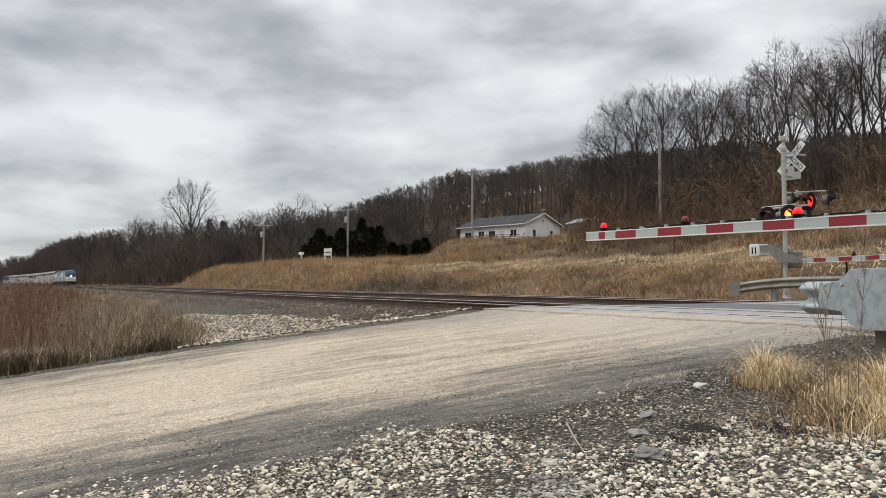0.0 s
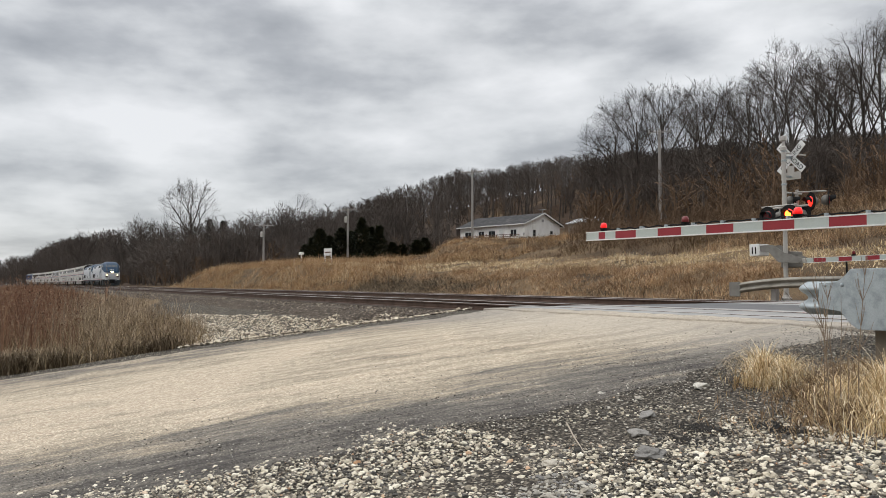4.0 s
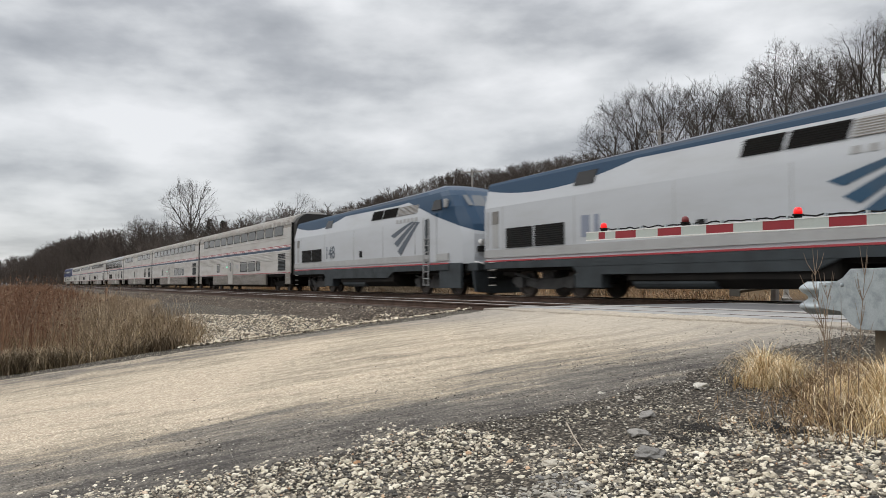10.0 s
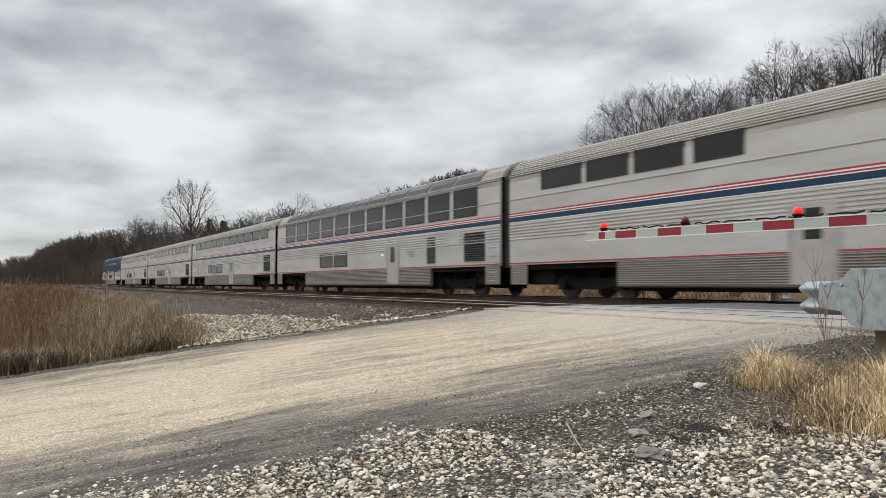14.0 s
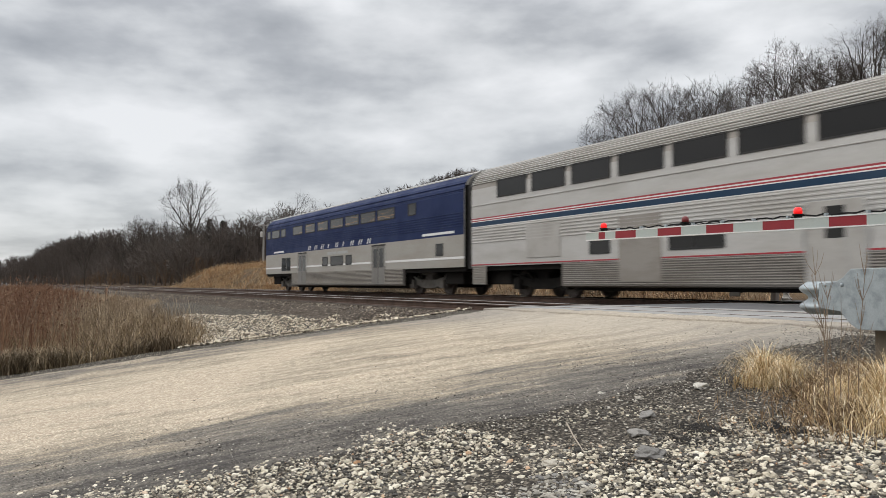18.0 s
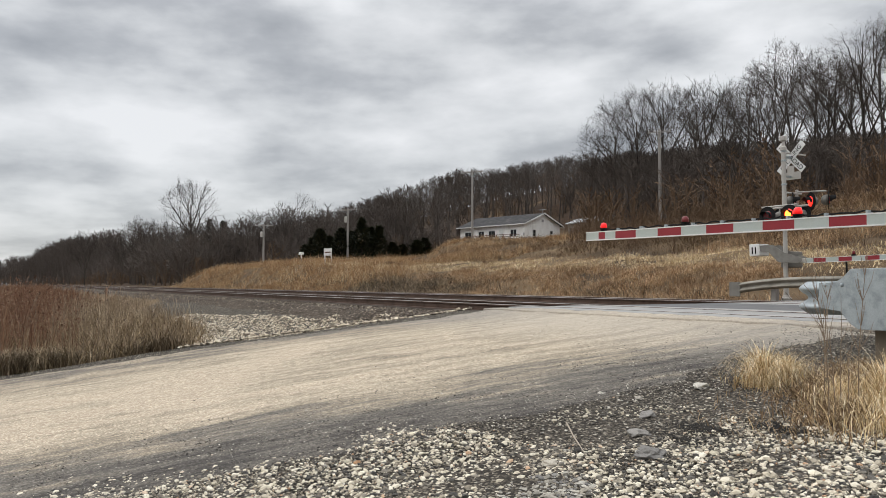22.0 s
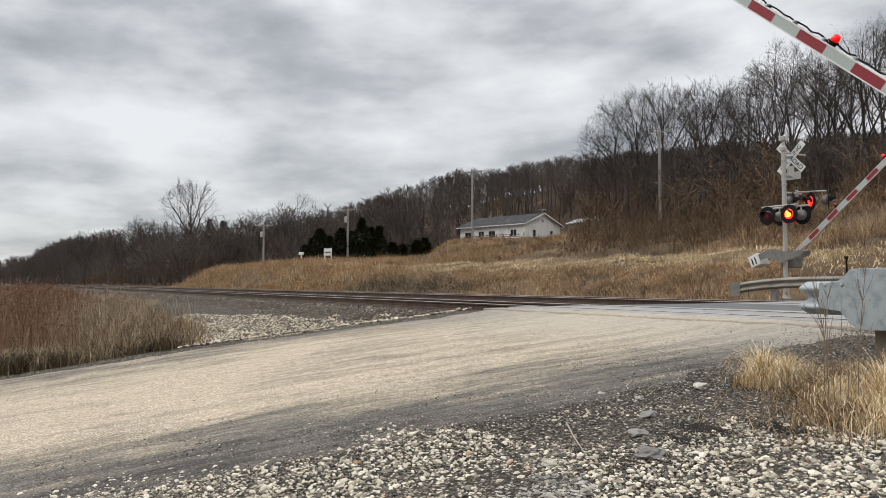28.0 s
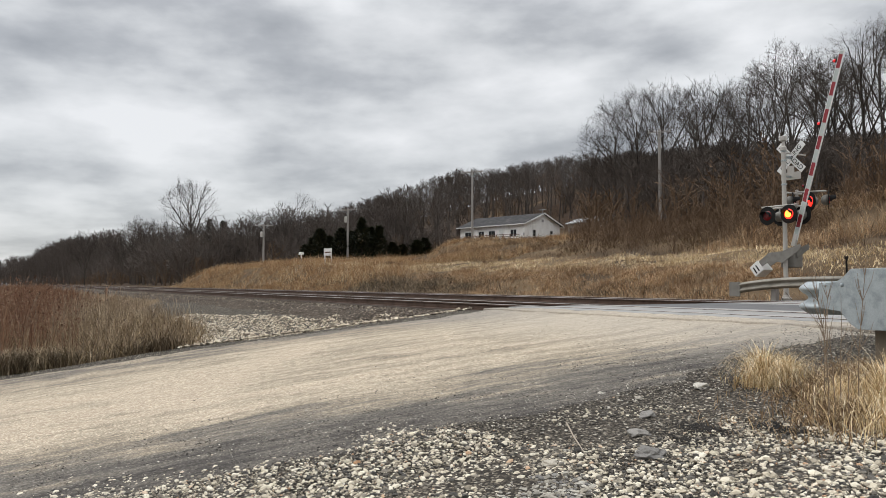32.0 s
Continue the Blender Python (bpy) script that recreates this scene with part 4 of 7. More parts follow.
def passenger_car(label, upper, lower, door, vent=True, stack=None, lounge=False, blue=False, warm=(), hatch=()):
    car = thing("passenger_car", label, "train car", None, "cars of the train")
    L0, L1 = 0.28, 25.63
    steel = SURF_GREY if blue else STEEL
    body = Shape().loft([[(-u, y, z) for y, z in SECTION] for u in (L0, L1)])
    if blue:
        body.m = [0] * len(body.f)
        s_ = Shape()
        tall = [(1.55, 1.08), (1.555, 2.32)] + [(y, z) for y, z in SECTION if z > 2.4 and y >= 0]
        ring = tall + [(-y, z) for y, z in tall[-2::-1]]
        body = s_.loft([[(-u, y, z) for y, z in ring] for u in (L0, L1)])
        body.m = [1 if min(body.v[i][2] for i in f) > 2.2 and max(body.v[i][2] for i in f) < 4.7 else 2 if min(body.v[i][2] for i in f) > 4.3 else 0 for f in body.f]
        body_ob = body.done("body", [SURF_GREY, DEEP_BLUE, STEEL], car)
    else:
        # roof faces darker than their ribs: the shade of the grooves as colour
        body.m = [1 if min(body.v[i][2] for i in f) > 3.9 else 0 for f in body.f]
        body_ob = body.done("body", [STEEL, STEEL_DIRTY_SHADE], car)
    block("floor_frame", -L1, -L0, -1.45, 1.45, 0.92, 1.09, UNDER, car)
    for a, b in ((0.9, 2.3), (5.2, 5.9), (19.9, 20.7), (23.6, 25.0)):
        block("brake_reservoir", -b, -a, -1.2, 1.2, 0.42, 0.93, UNDER, car, 0.05)
    # underfloor gear, hung extra low so its black stands for the shade beneath
    block("underfloor", -20.2, -5.5, -1.15, 1.15, 0.24, 0.93, UNDER, car)
    for a, b in ((-0.32, L0), (L1, 25.95)):
        Shape().prism([(-1.38, 1.0), (1.38, 1.0), (1.38, 4.1), (1.2, 4.45), (0.8, 4.72), (-0.8, 4.72), (-1.2, 4.45), (-1.38, 4.1)], -b, -a).done("diaphragm", RUBBER, car)
        block("coupler", -b - 0.02, -a + 0.02, -0.14, 0.14, 0.72, 0.98, UNDER, car)
        block("end_wall", -(L0 + 0.02) if a < 1 else -L1 - 0.02, -(L0 - 0.02) if a < 1 else -L1 + 0.02, -1.5, 1.5, 1.0, 4.2, UNDER, car)
    for side in (-1, 1):
        y = side * 1.553
        skirt = Shape().prism([(y, 1.10), (y, 0.38), (y - side * 0.12, 0.34), (y - side * 0.12, 1.10)], -20.35, -5.35)
        # backing darker than the ribs set on it: painted flute shade
        sk = skirt.done("skirt", SKIRT_SHADE, car)
        r_ = Shape()
        levels = np.arange(0.44, 1.06, 0.062)
        ribs(r_, 5.4, 20.3, y, levels, 0.042, 0.016)
        for a, b in (() if blue else ((0.35, 1.25), (24.65, 25.55))):
            ribs(r_, a, b, y, levels, 0.042, 0.016)
            r_.box(-b, -a, min(y - side * 0.03, y), max(y - side * 0.03, y), 0.42, 1.1)
        r_.done("fluting", SURF_SKIRT if blue else STEEL_DIRTY_SHADE, sk)
        r_ = Shape()
        if blue:
            ribs(r_, L0, L1, y, (2.66, 2.76, 2.86, 2.96, 3.06, 3.16), 0.05, 0.016)
            ribs(r_, L0, L1, side * 1.53, (3.98, 4.06), 0.05, 0.016)
            ribs(r_, L0, L1, side * 1.45, (4.22, 4.30), 0.05, 0.016)
            r_.done("fluting", DEEP_BLUE, body_ob)
            plate("stripe", car, L0, L1, 1.40, 1.49, y, STRIPE_WHITE, 0.004)
            Shape().tube((-L1, side * 1.08, 4.66), (-L0, side * 1.08, 4.66), 0.035, n=6).done("gutter", STEEL, body_ob)
        else:
            ribs(r_, L0, L1, y, (1.95, 2.05, 2.15, 2.25, 2.35, 2.45), 0.062, 0.018)
            r_.done("fluting", STEEL, body_ob)
            r_ = Shape()
            for yy, zz in ((1.525, 4.12), (1.50, 4.19), (1.46, 4.26), (1.42, 4.34), (1.36, 4.42), (1.28, 4.50), (1.19, 4.58), (1.09, 4.65)):
                if lounge and 4.22 < zz < 4.62:
                    continue
                Shape().tube((-L0, side * yy, zz), (-L1, side * yy, zz), 0.022, n=5, caps=False).done("roof_rib", STEEL, body_ob)
            r_ = Shape().tube((-L0, side * 1.56, 3.31), (-L1, side * 1.56, 3.31), 0.018, n=5, caps=False)
            r_.done("belt_moulding", STEEL, body_ob)
            for z0, z1, mt, nm in ((2.80, 2.845, STRIPE_RED, "red_stripe"), (2.765, 2.80, STRIPE_WHITE, "white_stripe"), (2.725, 2.765, STRIPE_RED, "red_stripe"),
                                   (2.70, 2.725, STRIPE_WHITE, "white_stripe"), (2.54, 2.70, BLUE, "blue_stripe"), (2.515, 2.54, STRIPE_WHITE, "white_stripe"),
                                   (1.115, 1.155, STRIPE_RED, "red_stripe")):
                plate(nm, car, L0, L1, z0, z1, y, mt, 0.006)
            plate("blank_panel", car, 3.0, 3.9, 1.95, 2.5, y, STEEL, 0.022)
        z0, z1 = (3.0, 3.98) if lounge else ((3.40, 3.84) if blue else Z_UP)
        for i, (a, b) in enumerate(upper):
            window(car, a, b, z0, z1, y, WARM_GLASS if i in warm else GLASS)
        for a, b, c, d in lower:
            window(car, a, b, c, d, y, GLASS)
        for a, b in (door if isinstance(door, list) else [door]):
            side_door(car, a, b, y, DOOR_GREY if blue else DOOR_STEEL, GLASS, twin=blue)
            if not blue:
                plate("marker_light", car, b + 0.45, b + 0.6, 1.72, 1.80, y, MARKER, 0.03)
        if vent:
            louvre(car, 1.28, 2.72, 1.28, 2.36, y, UNDER_GREY)
        if stack:
            for k in range(4):
                window(car, stack[0], stack[1], 1.32 + 0.27 * k, 1.51 + 0.27 * k, y, GLASS)
        for a, b, c, d in hatch:
            plate("hatch", car, a, b, c, d, y, (STEEL_DIRTY_SHADE if c < 1.0 else DOOR_STEEL) if not blue else SURF_GREY, 0.018, 0.01)
        if not blue:
            # the maker's arrow mark, as plain slanted bars
            s = Shape()
            dm = (door[0] if isinstance(door, list) else door)[0] - 1.4
            for k in range(3):
                p = [(-dm - 0.1 - 0.30 * k, 1.85), (-dm + 0.24 - 0.30 * k, 1.85), (-dm + 0.10 - 0.12 * k, 1.58), (-dm - 0.02 - 0.12 * k, 1.58)]
                s.prism(p, y - side * 0.005, y + side * 0.005, "y")
            s.done("emblem", BAND_GREY, car)
            plate("end_step", car, 0.3, 0.9, 1.2, 1.9, y, STEEL, 0.02)
            for k in range(6):
                Shape().tube((-0.55, y + side * 0.05, 0.55 + 0.3 * k), (-0.95, y + side * 0.05, 0.55 + 0.3 * k), 0.015, n=5).done("rung", STEEL, car)
            for a in (6.6, 11.5, 17.0):
                block("equipment_box", -a - 0.8, -a + 0.8, min(y - side * 0.5, y - side * 0.2), max(y - side * 0.5, y - side * 0.2), 0.28, 0.6, UNDER, car)
    if lounge:
        for side in (-1, 1):
            for i in range(11):
                a, b = LOCAL_WINDOWS[i]
                pts = [(1.495, 4.18), (1.38, 4.42), (1.14, 4.645)]
                s = Shape()
                s.loft([[(-u, side * (yy + 0.012), zz + 0.012) for yy, zz in pts] for u in (a - 0.1, b + 0.1)], closed=False)
                s.done("roof_window", GLASS, car)
    for x in (-3.95, -22.0):
        bogie(car, x, (-1.3, 1.3), 0.455, WHEELSET_CAR, 1.75, TRUCK_GREY if blue else None)
        block("brake_gear", x - 1.6, x + 1.6, -0.6, 0.6, 0.32, 0.95, UNDER, car)
    return car


def locomotive(number, label):
    loco = thing("locomotive", label, "locomotive", None, "locomotives of the train")
    # side profile: at each height, where the front lies and how wide its flat is
    levels = [(1.22, 0.75, 1.10, 2.1, 1.50), (1.65, 0.72, 1.10, 2.15, 1.52), (2.35, 0.78, 1.08, 2.3, 1.53), (2.75, 0.95, 1.05, 2.5, 1.53), (3.15, 1.30, 1.02, 2.8, 1.53),
              (3.50, 1.62, 1.00, 2.7, 1.50), (3.98, 2.12, 0.96, 3.0, 1.40), (4.20, 2.45, 0.92, 3.3, 1.30), (4.40, 2.95, 0.80, 3.7, 1.12), (4.53, 3.6, 0.58, 4.3, 0.80), (4.58, 4.6, 0.3, 5.2, 0.4)]
    rings = []
    for z, uf, hw, us, w_ in levels:
        low, wr = z, w_
        for lz, rz, rw in ((3.50, 3.47, 1.454), (3.98, 3.80, 1.375), (4.20, 3.97, 1.335), (4.40, 4.06, 1.28), (4.53, 4.11, 1.05), (4.58, 4.13, 0.5)):
            if z == lz:
                low, wr = rz, rw          # behind the cab the roof is lower and squarer
        half = [(20.62, wr, low), (us + 4, wr, low + (z - low) * 0.5), (us + 0.8, (w_ + wr) / 2, low + (z - low) * 0.72), (us, w_ * 0.985, low + (z - low) * 0.9), ((us + uf) / 2 - 0.08, (w_ + hw) / 2 + 0.07, z), (uf + 0.16, hw + 0.05, z), (uf, hw * 0.7, z), (uf - 0.04, 0.0, z)]
        rings.append([(-u, -y, h) for u, y, h in half] + [(-u, y, h) for u, y, h in half[-2::-1]])
    body = Shape().loft(rings, closed=False)
    top = rings[-1]
    body.face(top[::-1])
    body.face([r[0] for r in rings] + [r[-1] for r in rings[::-1]])
    shell = body.done("body", LOCO, loco, smooth=True)
    shell.data.set_sharp_from_angle(angle=radians(11))
    for side in (-1, 1):
        y = side * 1.535
        for a, b, c, d, mt, nm in ((2.2, 20.62, 1.36, 1.64, BAND_GREY, "grey_band"), (2.2, 20.62, 1.22, 1.27, STRIPE_RED, "red_stripe"), (2.2, 20.62, 0.98, 1.21, UNDER_GREY, "sill")):
            plate(nm, loco, a, b, c, d, y - side * 0.02, mt, 0.03)
        louvre(loco, 16.1, 17.62, 1.68, 2.36, y, BLACK, 0.07)
        louvre(loco, 17.75, 19.25, 1.68, 2.36, y, BLACK, 0.07)
        # grilles in the sloping upper side
        for a, b, mt in ((14.8, 15.7, GLASS), (8.5, 9.6, UNDER), (6.95, 8.38, UNDER), (4.95, 6.85, BAND_GREY)):
            s = Shape().prism([(-a, 3.44), (-b, 3.44), (-b + 0.12, 3.86), (-a + 0.12, 3.86)], -0.012, 0.012, "y")
            g = s.done("grille", mt, loco)
            g.data.transform(Matrix.Translation((0, side * 1.427, 0)) @ Matrix.Translation((0, 0, 3.65)) @ Matrix.Rotation(side * radians(13.4), 4, "X") @ Matrix.Translation((0, 0, -3.65)))
            if mt is not GLASS:
                sl = Shape()
                for k in range(7):
                    z = 3.46 + 0.058 * k
                    yy = 1.433 - (z - 3.65) * 0.238
                    sl.tube((-b + 0.05, side * (yy + 0.015), z), (-a + 0.05, side * (yy + 0.015), z), 0.011, n=4)
                sl.done("grille_slats", BLACK if mt is UNDER else STEEL_DIRTY_SHADE, g)
        s = Shape().prism([(-3.6, 3.42), (-2.75, 3.42), (-2.95, 3.84), (-3.5, 3.84)], -0.02, 0.02, "y").done("cab_window", GLASS, loco)
        s.data.transform(Matrix.Translation((0, side * 1.488, 3.6)) @ Matrix.Rotation(side * radians(13), 4, "X") @ Matrix.Translation((0, 0, -3.6)))
        block("mirror", -2.62, -2.45, min(side * 1.38, side * 1.53), max(side * 1.38, side * 1.53), 3.47, 3.82, BAND_GREY, loco, 0.03)
        plate("crew_door", loco, 3.15, 3.7, 1.3, 3.3, y, LOCO, 0.012, 0.01)
        lad = Shape()
        for k in range(8):
            lad.box(-4.15, -3.75, min(y, y + side * 0.07), max(y, y + side * 0.07), 0.38 + 0.27 * k, 0.41 + 0.27 * k)
        for a in (-4.17, -3.73):
            lad.tube((a, y + side * 0.06, 0.35), (a, y + side * 0.06, 3.15), 0.02, n=6)
        lad.done("ladder", BAND_GREY, loco)
        # flat plate on the wall, its dark colour giving the shade of a recess
        plate("ladder_recess", loco, 3.78, 4.12, 1.3, 3.1, y, UNDER_GREY, 0.004)
        lad = Shape()
        for k in range(4):
            lad.box(-20.25, -19.9, min(y, y + side * 0.07), max(y, y + side * 0.07), 0.38 + 0.27 * k, 0.41 + 0.27 * k)
        lad.done("rear_ladder", ALU, loco)
        plate("rear_grab_panel", loco, 19.75, 20.1, 1.7, 3.0, y, BAND_GREY, 0.006)
        plate("filler_cap", loco, 10.6, 10.85, 1.74, 2.05, y, BLACK, 0.03)
        plate("rear_hatch", loco, 19.72, 20.12, 2.55, 3.0, y + side * 0.006, DOOR_GREY, 0.012, 0.01)
        for a in (5.0, 8.2, 11.6, 15.6, 19.45):
            plate("panel_seam", loco, a, a + 0.018, 1.66, 3.12, y, BAND_GREY, 0.003)
        Shape().tube((-20.35, y + side * 0.06, 1.7), (-20.35, y + side * 0.06, 3.0), 0.018, n=6).done("grab_rail", BAND_GREY, loco)
        # the arrow emblem as three swept bars, and the name as a row of plain bars
        s = Shape()
        for k, (w0, w1) in enumerate(((0.0, 0.42), (0.55, 0.98), (1.12, 1.5))):
            n_ = 8
            up_, dn = [], []
            for i in range(n_ + 1):
                q = i / n_
                bend = 0.28 * math.sin(q * math.pi * 0.5)
                up_.append((-7.35 + w0 * 0.6 + (2.05 - w0 * 0.15) * q, 2.60 - 0.36 * k + 0.46 * bend + (0.38 + 0.33 * k) * q))
                dn.append((-7.25 + w1 * 0.6 + (1.98 - w1 * 0.15) * q, 2.46 - 0.40 * k + 0.44 * bend + (0.50 + 0.38 * k) * q))
            s.prism(up_ + dn[::-1], y - side * 0.004, y + side * 0.006, "y")
        s.done("emblem", EMBLEM if number else EMBLEM_BLUE, loco)
        for k in range(6):
            a = -6.85 + 0.36 * k
            Shape().prism([(a, 3.10), (a + 0.26, 3.10), (a + 0.23, 3.26), (a + 0.05, 3.26)], y - side * 0.004, y + side * 0.006, "y").done("name_bar", BAND_GREY, loco)
        if number:
            cu = bpy.data.curves.new("number", "FONT")
            cu.body, cu.size, cu.extrude, cu.align_x = number, 0.92, 0.006, "CENTER"
            o = new("number", cu)
            o.data.materials.append(EMBLEM)
            o.parent = loco
            o.matrix_local = pose(-14.8, y + side * 0.006, 1.80, 90, 0, 0 if side < 0 else 180)
        else:
            for k, h in enumerate((0.2, 0.36)):
                plate("number_bar", loco, 14.5 + 0.42 * k, 14.5 + 0.42 * k + h, 1.85, 2.5, y, NUMBER_GREY, 0.006)
        # fuel tank and side skirts
        s = Shape().prism([(side * 1.45, 1.0), (side * 1.48, 0.55), (side * 1.2, 0.32), (side * 0.4, 0.32), (side * 0.4, 1.0)], -13.4, -7.2)
        s.done("fuel_tank", UNDER, loco)
        Shape().prism([(-16.0, 1.21), (-6.6, 1.21), (-7.7, 0.72), (-15.4, 0.72)], min(y, y - side * 0.1), max(y, y - side * 0.1), "y").done("tank_skirt", UNDER_GREY, loco)
        block("battery_box", -15.6, -14.4, min(y, y - side * 0.4), max(y, y - side * 0.4), 0.32, 0.75, UNDER_GREY, loco, 0.02)
        Shape().tube((-13.2, side * 1.25, 0.5), (-10.4, side * 1.25, 0.5), 0.2, n=12).done("air_tank", UNDER_GREY, loco)
        Shape().prism([(-2.95, 1.25), (-1.3, 1.25), (-1.3, 0.28), (-2.95, 0.28)], min(y - side * 0.02, y - side * 0.12), max(y - side * 0.02, y - side * 0.12), "y").done("front_skirt", UNDER_GREY, loco)
        d = Shape().lathe([(0.02, 0.0), (0.10, 0.0), (0.13, 0.05), (0.13, -0.1)], 14, pose(-0.74, side * 0.88, 2.02, 0, 90, 0)).done("ditch_light_housing", STRIPE_WHITE, loco)
        Shape().lathe([(0.0, 0.03), (0.085, 0.02), (0.085, -0.02)], 14, pose(-0.66, side * 0.88, 2.02, 0, 90, 0)).done("ditch_light", UNLIT if number else AMBER, d)
        block("number_box", -0.80, -0.68, side * 0.92 - 0.17, side * 0.92 + 0.17, 1.66, 1.88, BLACK, loco, 0.02)
        Shape().pipe([(-0.72, side * 1.25, 1.28), (-0.45, side * 1.1, 1.22), (-0.42, side * 0.65, 1.12), (-0.6, side * 0.5, 1.1)], 0.03, 6).done("uncoupling_lever", STRIPE_WHITE, loco)
        block("nose_handrail", -0.72, -0.66, min(side * 0.35, side * 1.2), max(side * 0.35, side * 1.2), 1.62, 1.65, BAND_GREY, loco)
    # windscreen in two panes
    for y0, y1 in ((-0.92, -0.03), (0.03, 0.92)):
        p = []
        for z, u in ((3.50, 1.60), (3.97, 2.10)):
            p.append((z, u))
        def fr(y, z, u):
            return (-(u + 0.10 * abs(y) ** 2) + 0.015, y, z + 0.012)
        s = Shape()
        cols = [y0 + (y1 - y0) * i / 4 for i in range(5)]
        s.loft([[fr(y, p[0][0], p[0][1]) for y in cols], [fr(y, p[1][0], p[1][1]) for y in cols]], closed=False)
        s.done("windscreen", SCREEN, loco)
    h = Shape().box(-0.92, -0.80, -0.28, 0.28, 2.50, 2.74).done("headlight_box", BLUE, loco, bevel=0.03)
    for y in (-0.13, 0.13):
        Shape().lathe([(0.0, 0.02), (0.10, 0.015), (0.105, -0.03)], 16, pose(-0.79, y, 2.62, 0, 90, 0)).done("headlight", UNLIT if number else LENS, h)
    s = Shape()
    for k in range(3):
        s.prism([(-0.40 + 0.27 * k, 3.06), (-0.16 + 0.27 * k, 3.06), (-0.16 + 0.2 * k, 2.94), (-0.26 + 0.2 * k, 2.94)], 0, 0.01, "x")
    e = s.done("nose_emblem", STRIPE_WHITE, loco)
    e.data.transform(Matrix.Translation((-1.12, 0, 3.0)) @ Matrix.Rotation(radians(-41), 4, "Y") @ Matrix.Translation((0, 0, -3.0)))
    block("pilot_deck", -1.5, -0.55, -1.25, 1.25, 0.92, 1.24, UNDER_GREY, loco, 0.04)
    Shape().prism([(-1.35, 0.92), (1.35, 0.92), (1.25, 0.14), (0.35, 0.10), (-0.35, 0.10), (-1.25, 0.14)], -0.78, -0.62).done("snow_plough", UNDER_GREY, loco, bevel=0.03)
    block("coupler_pocket", -0.62, -0.45, -0.42, 0.42, 0.62, 1.26, BLACK, loco, 0.04)
    Shape().box(-0.5, -0.05, -0.16, 0.16, 0.72, 1.0).done("coupler", UNDER, loco, bevel=0.05)
    hose = Shape()
    for y in (-0.8, -0.65, -0.5, 0.5, 0.65, 0.8):
        hose.pipe([(-0.55, y, 0.98), (-0.42, y, 0.8), (-0.42, y * 0.95, 0.5), (-0.5, y * 0.8, 0.38)], 0.025, 6)
    hose.done("brake_hoses", BLACK, loco)
    block("underframe", -20.6, -1.2, -1.25, 1.25, 0.88, 1.22, UNDER, loco)
    block("rear_diaphragm", -20.95, -20.6, -0.6, 0.6, 1.2, 3.4, RUBBER, loco)
    block("rear_door", -20.66, -20.61, -0.35, 0.35, 1.4, 3.3, BAND_GREY, loco)
    block("coupler", -21.05, -20.5, -0.14, 0.14, 0.72, 0.98, UNDER, loco)
    for a, b_ in ((6.5, 7.6), (11.2, 13.0), (17.0, 18.4), (19.0, 20.2)):
        block("roof_hatch", -b_, -a, -0.75, 0.75, 4.08, 4.22, UNDER_GREY, loco, 0.04)
    hn = Shape()
    for y in (-0.22, 0.0, 0.22):
        hn.tube((-6.0, y, 4.40), (-5.6, y, 4.40), 0.03, 0.09, 8)
    hn.box(-6.0, -5.8, -0.3, 0.3, 4.10, 4.38)
    hn.done("horn", BLACK, loco)
    for x in (-4.0, -17.6):
        bogie(loco, x, (-1.37, 1.37), 0.508, WHEELSET_LOCO, 1.95, LOCO_TRUCK)
    return loco


SCREEN, _n, _b = material("windscreen_glass", 0.1, 0.0, 0.5)
_b.inputs["Base Color"].default_value = (0.09, 0.10, 0.11, 1)

W = LOCAL_WINDOWS
sleeper = passenger_car("silver fluted double-deck sleeping car with red and blue stripes", W, [(10.05, 11.75, 1.36, 1.98), (7.97, 9.69, 1.36, 1.98), (6.8, 7.56, 1.36, 1.98), (18.2, 19.0, 1.4, 1.98)], (13.98, 15.26),
                        hatch=((16.6, 17.1, 1.62, 1.78),))
sleeper_b = copy_thing(sleeper, Matrix())
diner = passenger_car("silver fluted double-deck dining car with lit upper windows", [(1.8, 3.4), (3.8, 5.4), (5.8, 7.44), (7.86, 9.4), (9.8, 11.5), (16.06, 17.5), (17.9, 19.6), (19.9, 21.6), (21.9, 23.8)],
                      [], (13.8, 14.84), stack=(4.79, 5.66), warm=(0, 1, 2, 3))
lounge = passenger_car("silver fluted lounge car with tall windows curving into the roof", W, [(16.15, 17.95, 1.36, 2.05), (14.16, 15.85, 1.36, 2.05)], (8.3, 9.4), stack=(5.0, 5.6), lounge=True)
coach = passenger_car("silver fluted double-deck coach with red and blue stripes", W, [(18.1, 19.0, 1.4, 1.98), (16.1, 17.8, 1.36, 1.98), (14.15, 15.8, 1.36, 1.98)], (10.7, 11.85), hatch=((8.6, 9.1, 1.62, 1.78), (20.4, 22.2, 1.3, 2.4), (22.6, 23.6, 1.3, 2.4)))
coach_b = copy_thing(coach, Matrix())
baggage = passenger_car("silver fluted double-deck coach with a large freight door", W, [(18.2, 19.0, 1.36, 1.95), (14.2, 15.0, 1.36, 1.95), (15.1, 15.9, 1.36, 1.95)], (10.7, 12.0), hatch=((16.2, 17.8, 0.5, 2.35), (20.4, 22.2, 1.3, 2.4), (8.6, 9.1, 1.62, 1.78)))
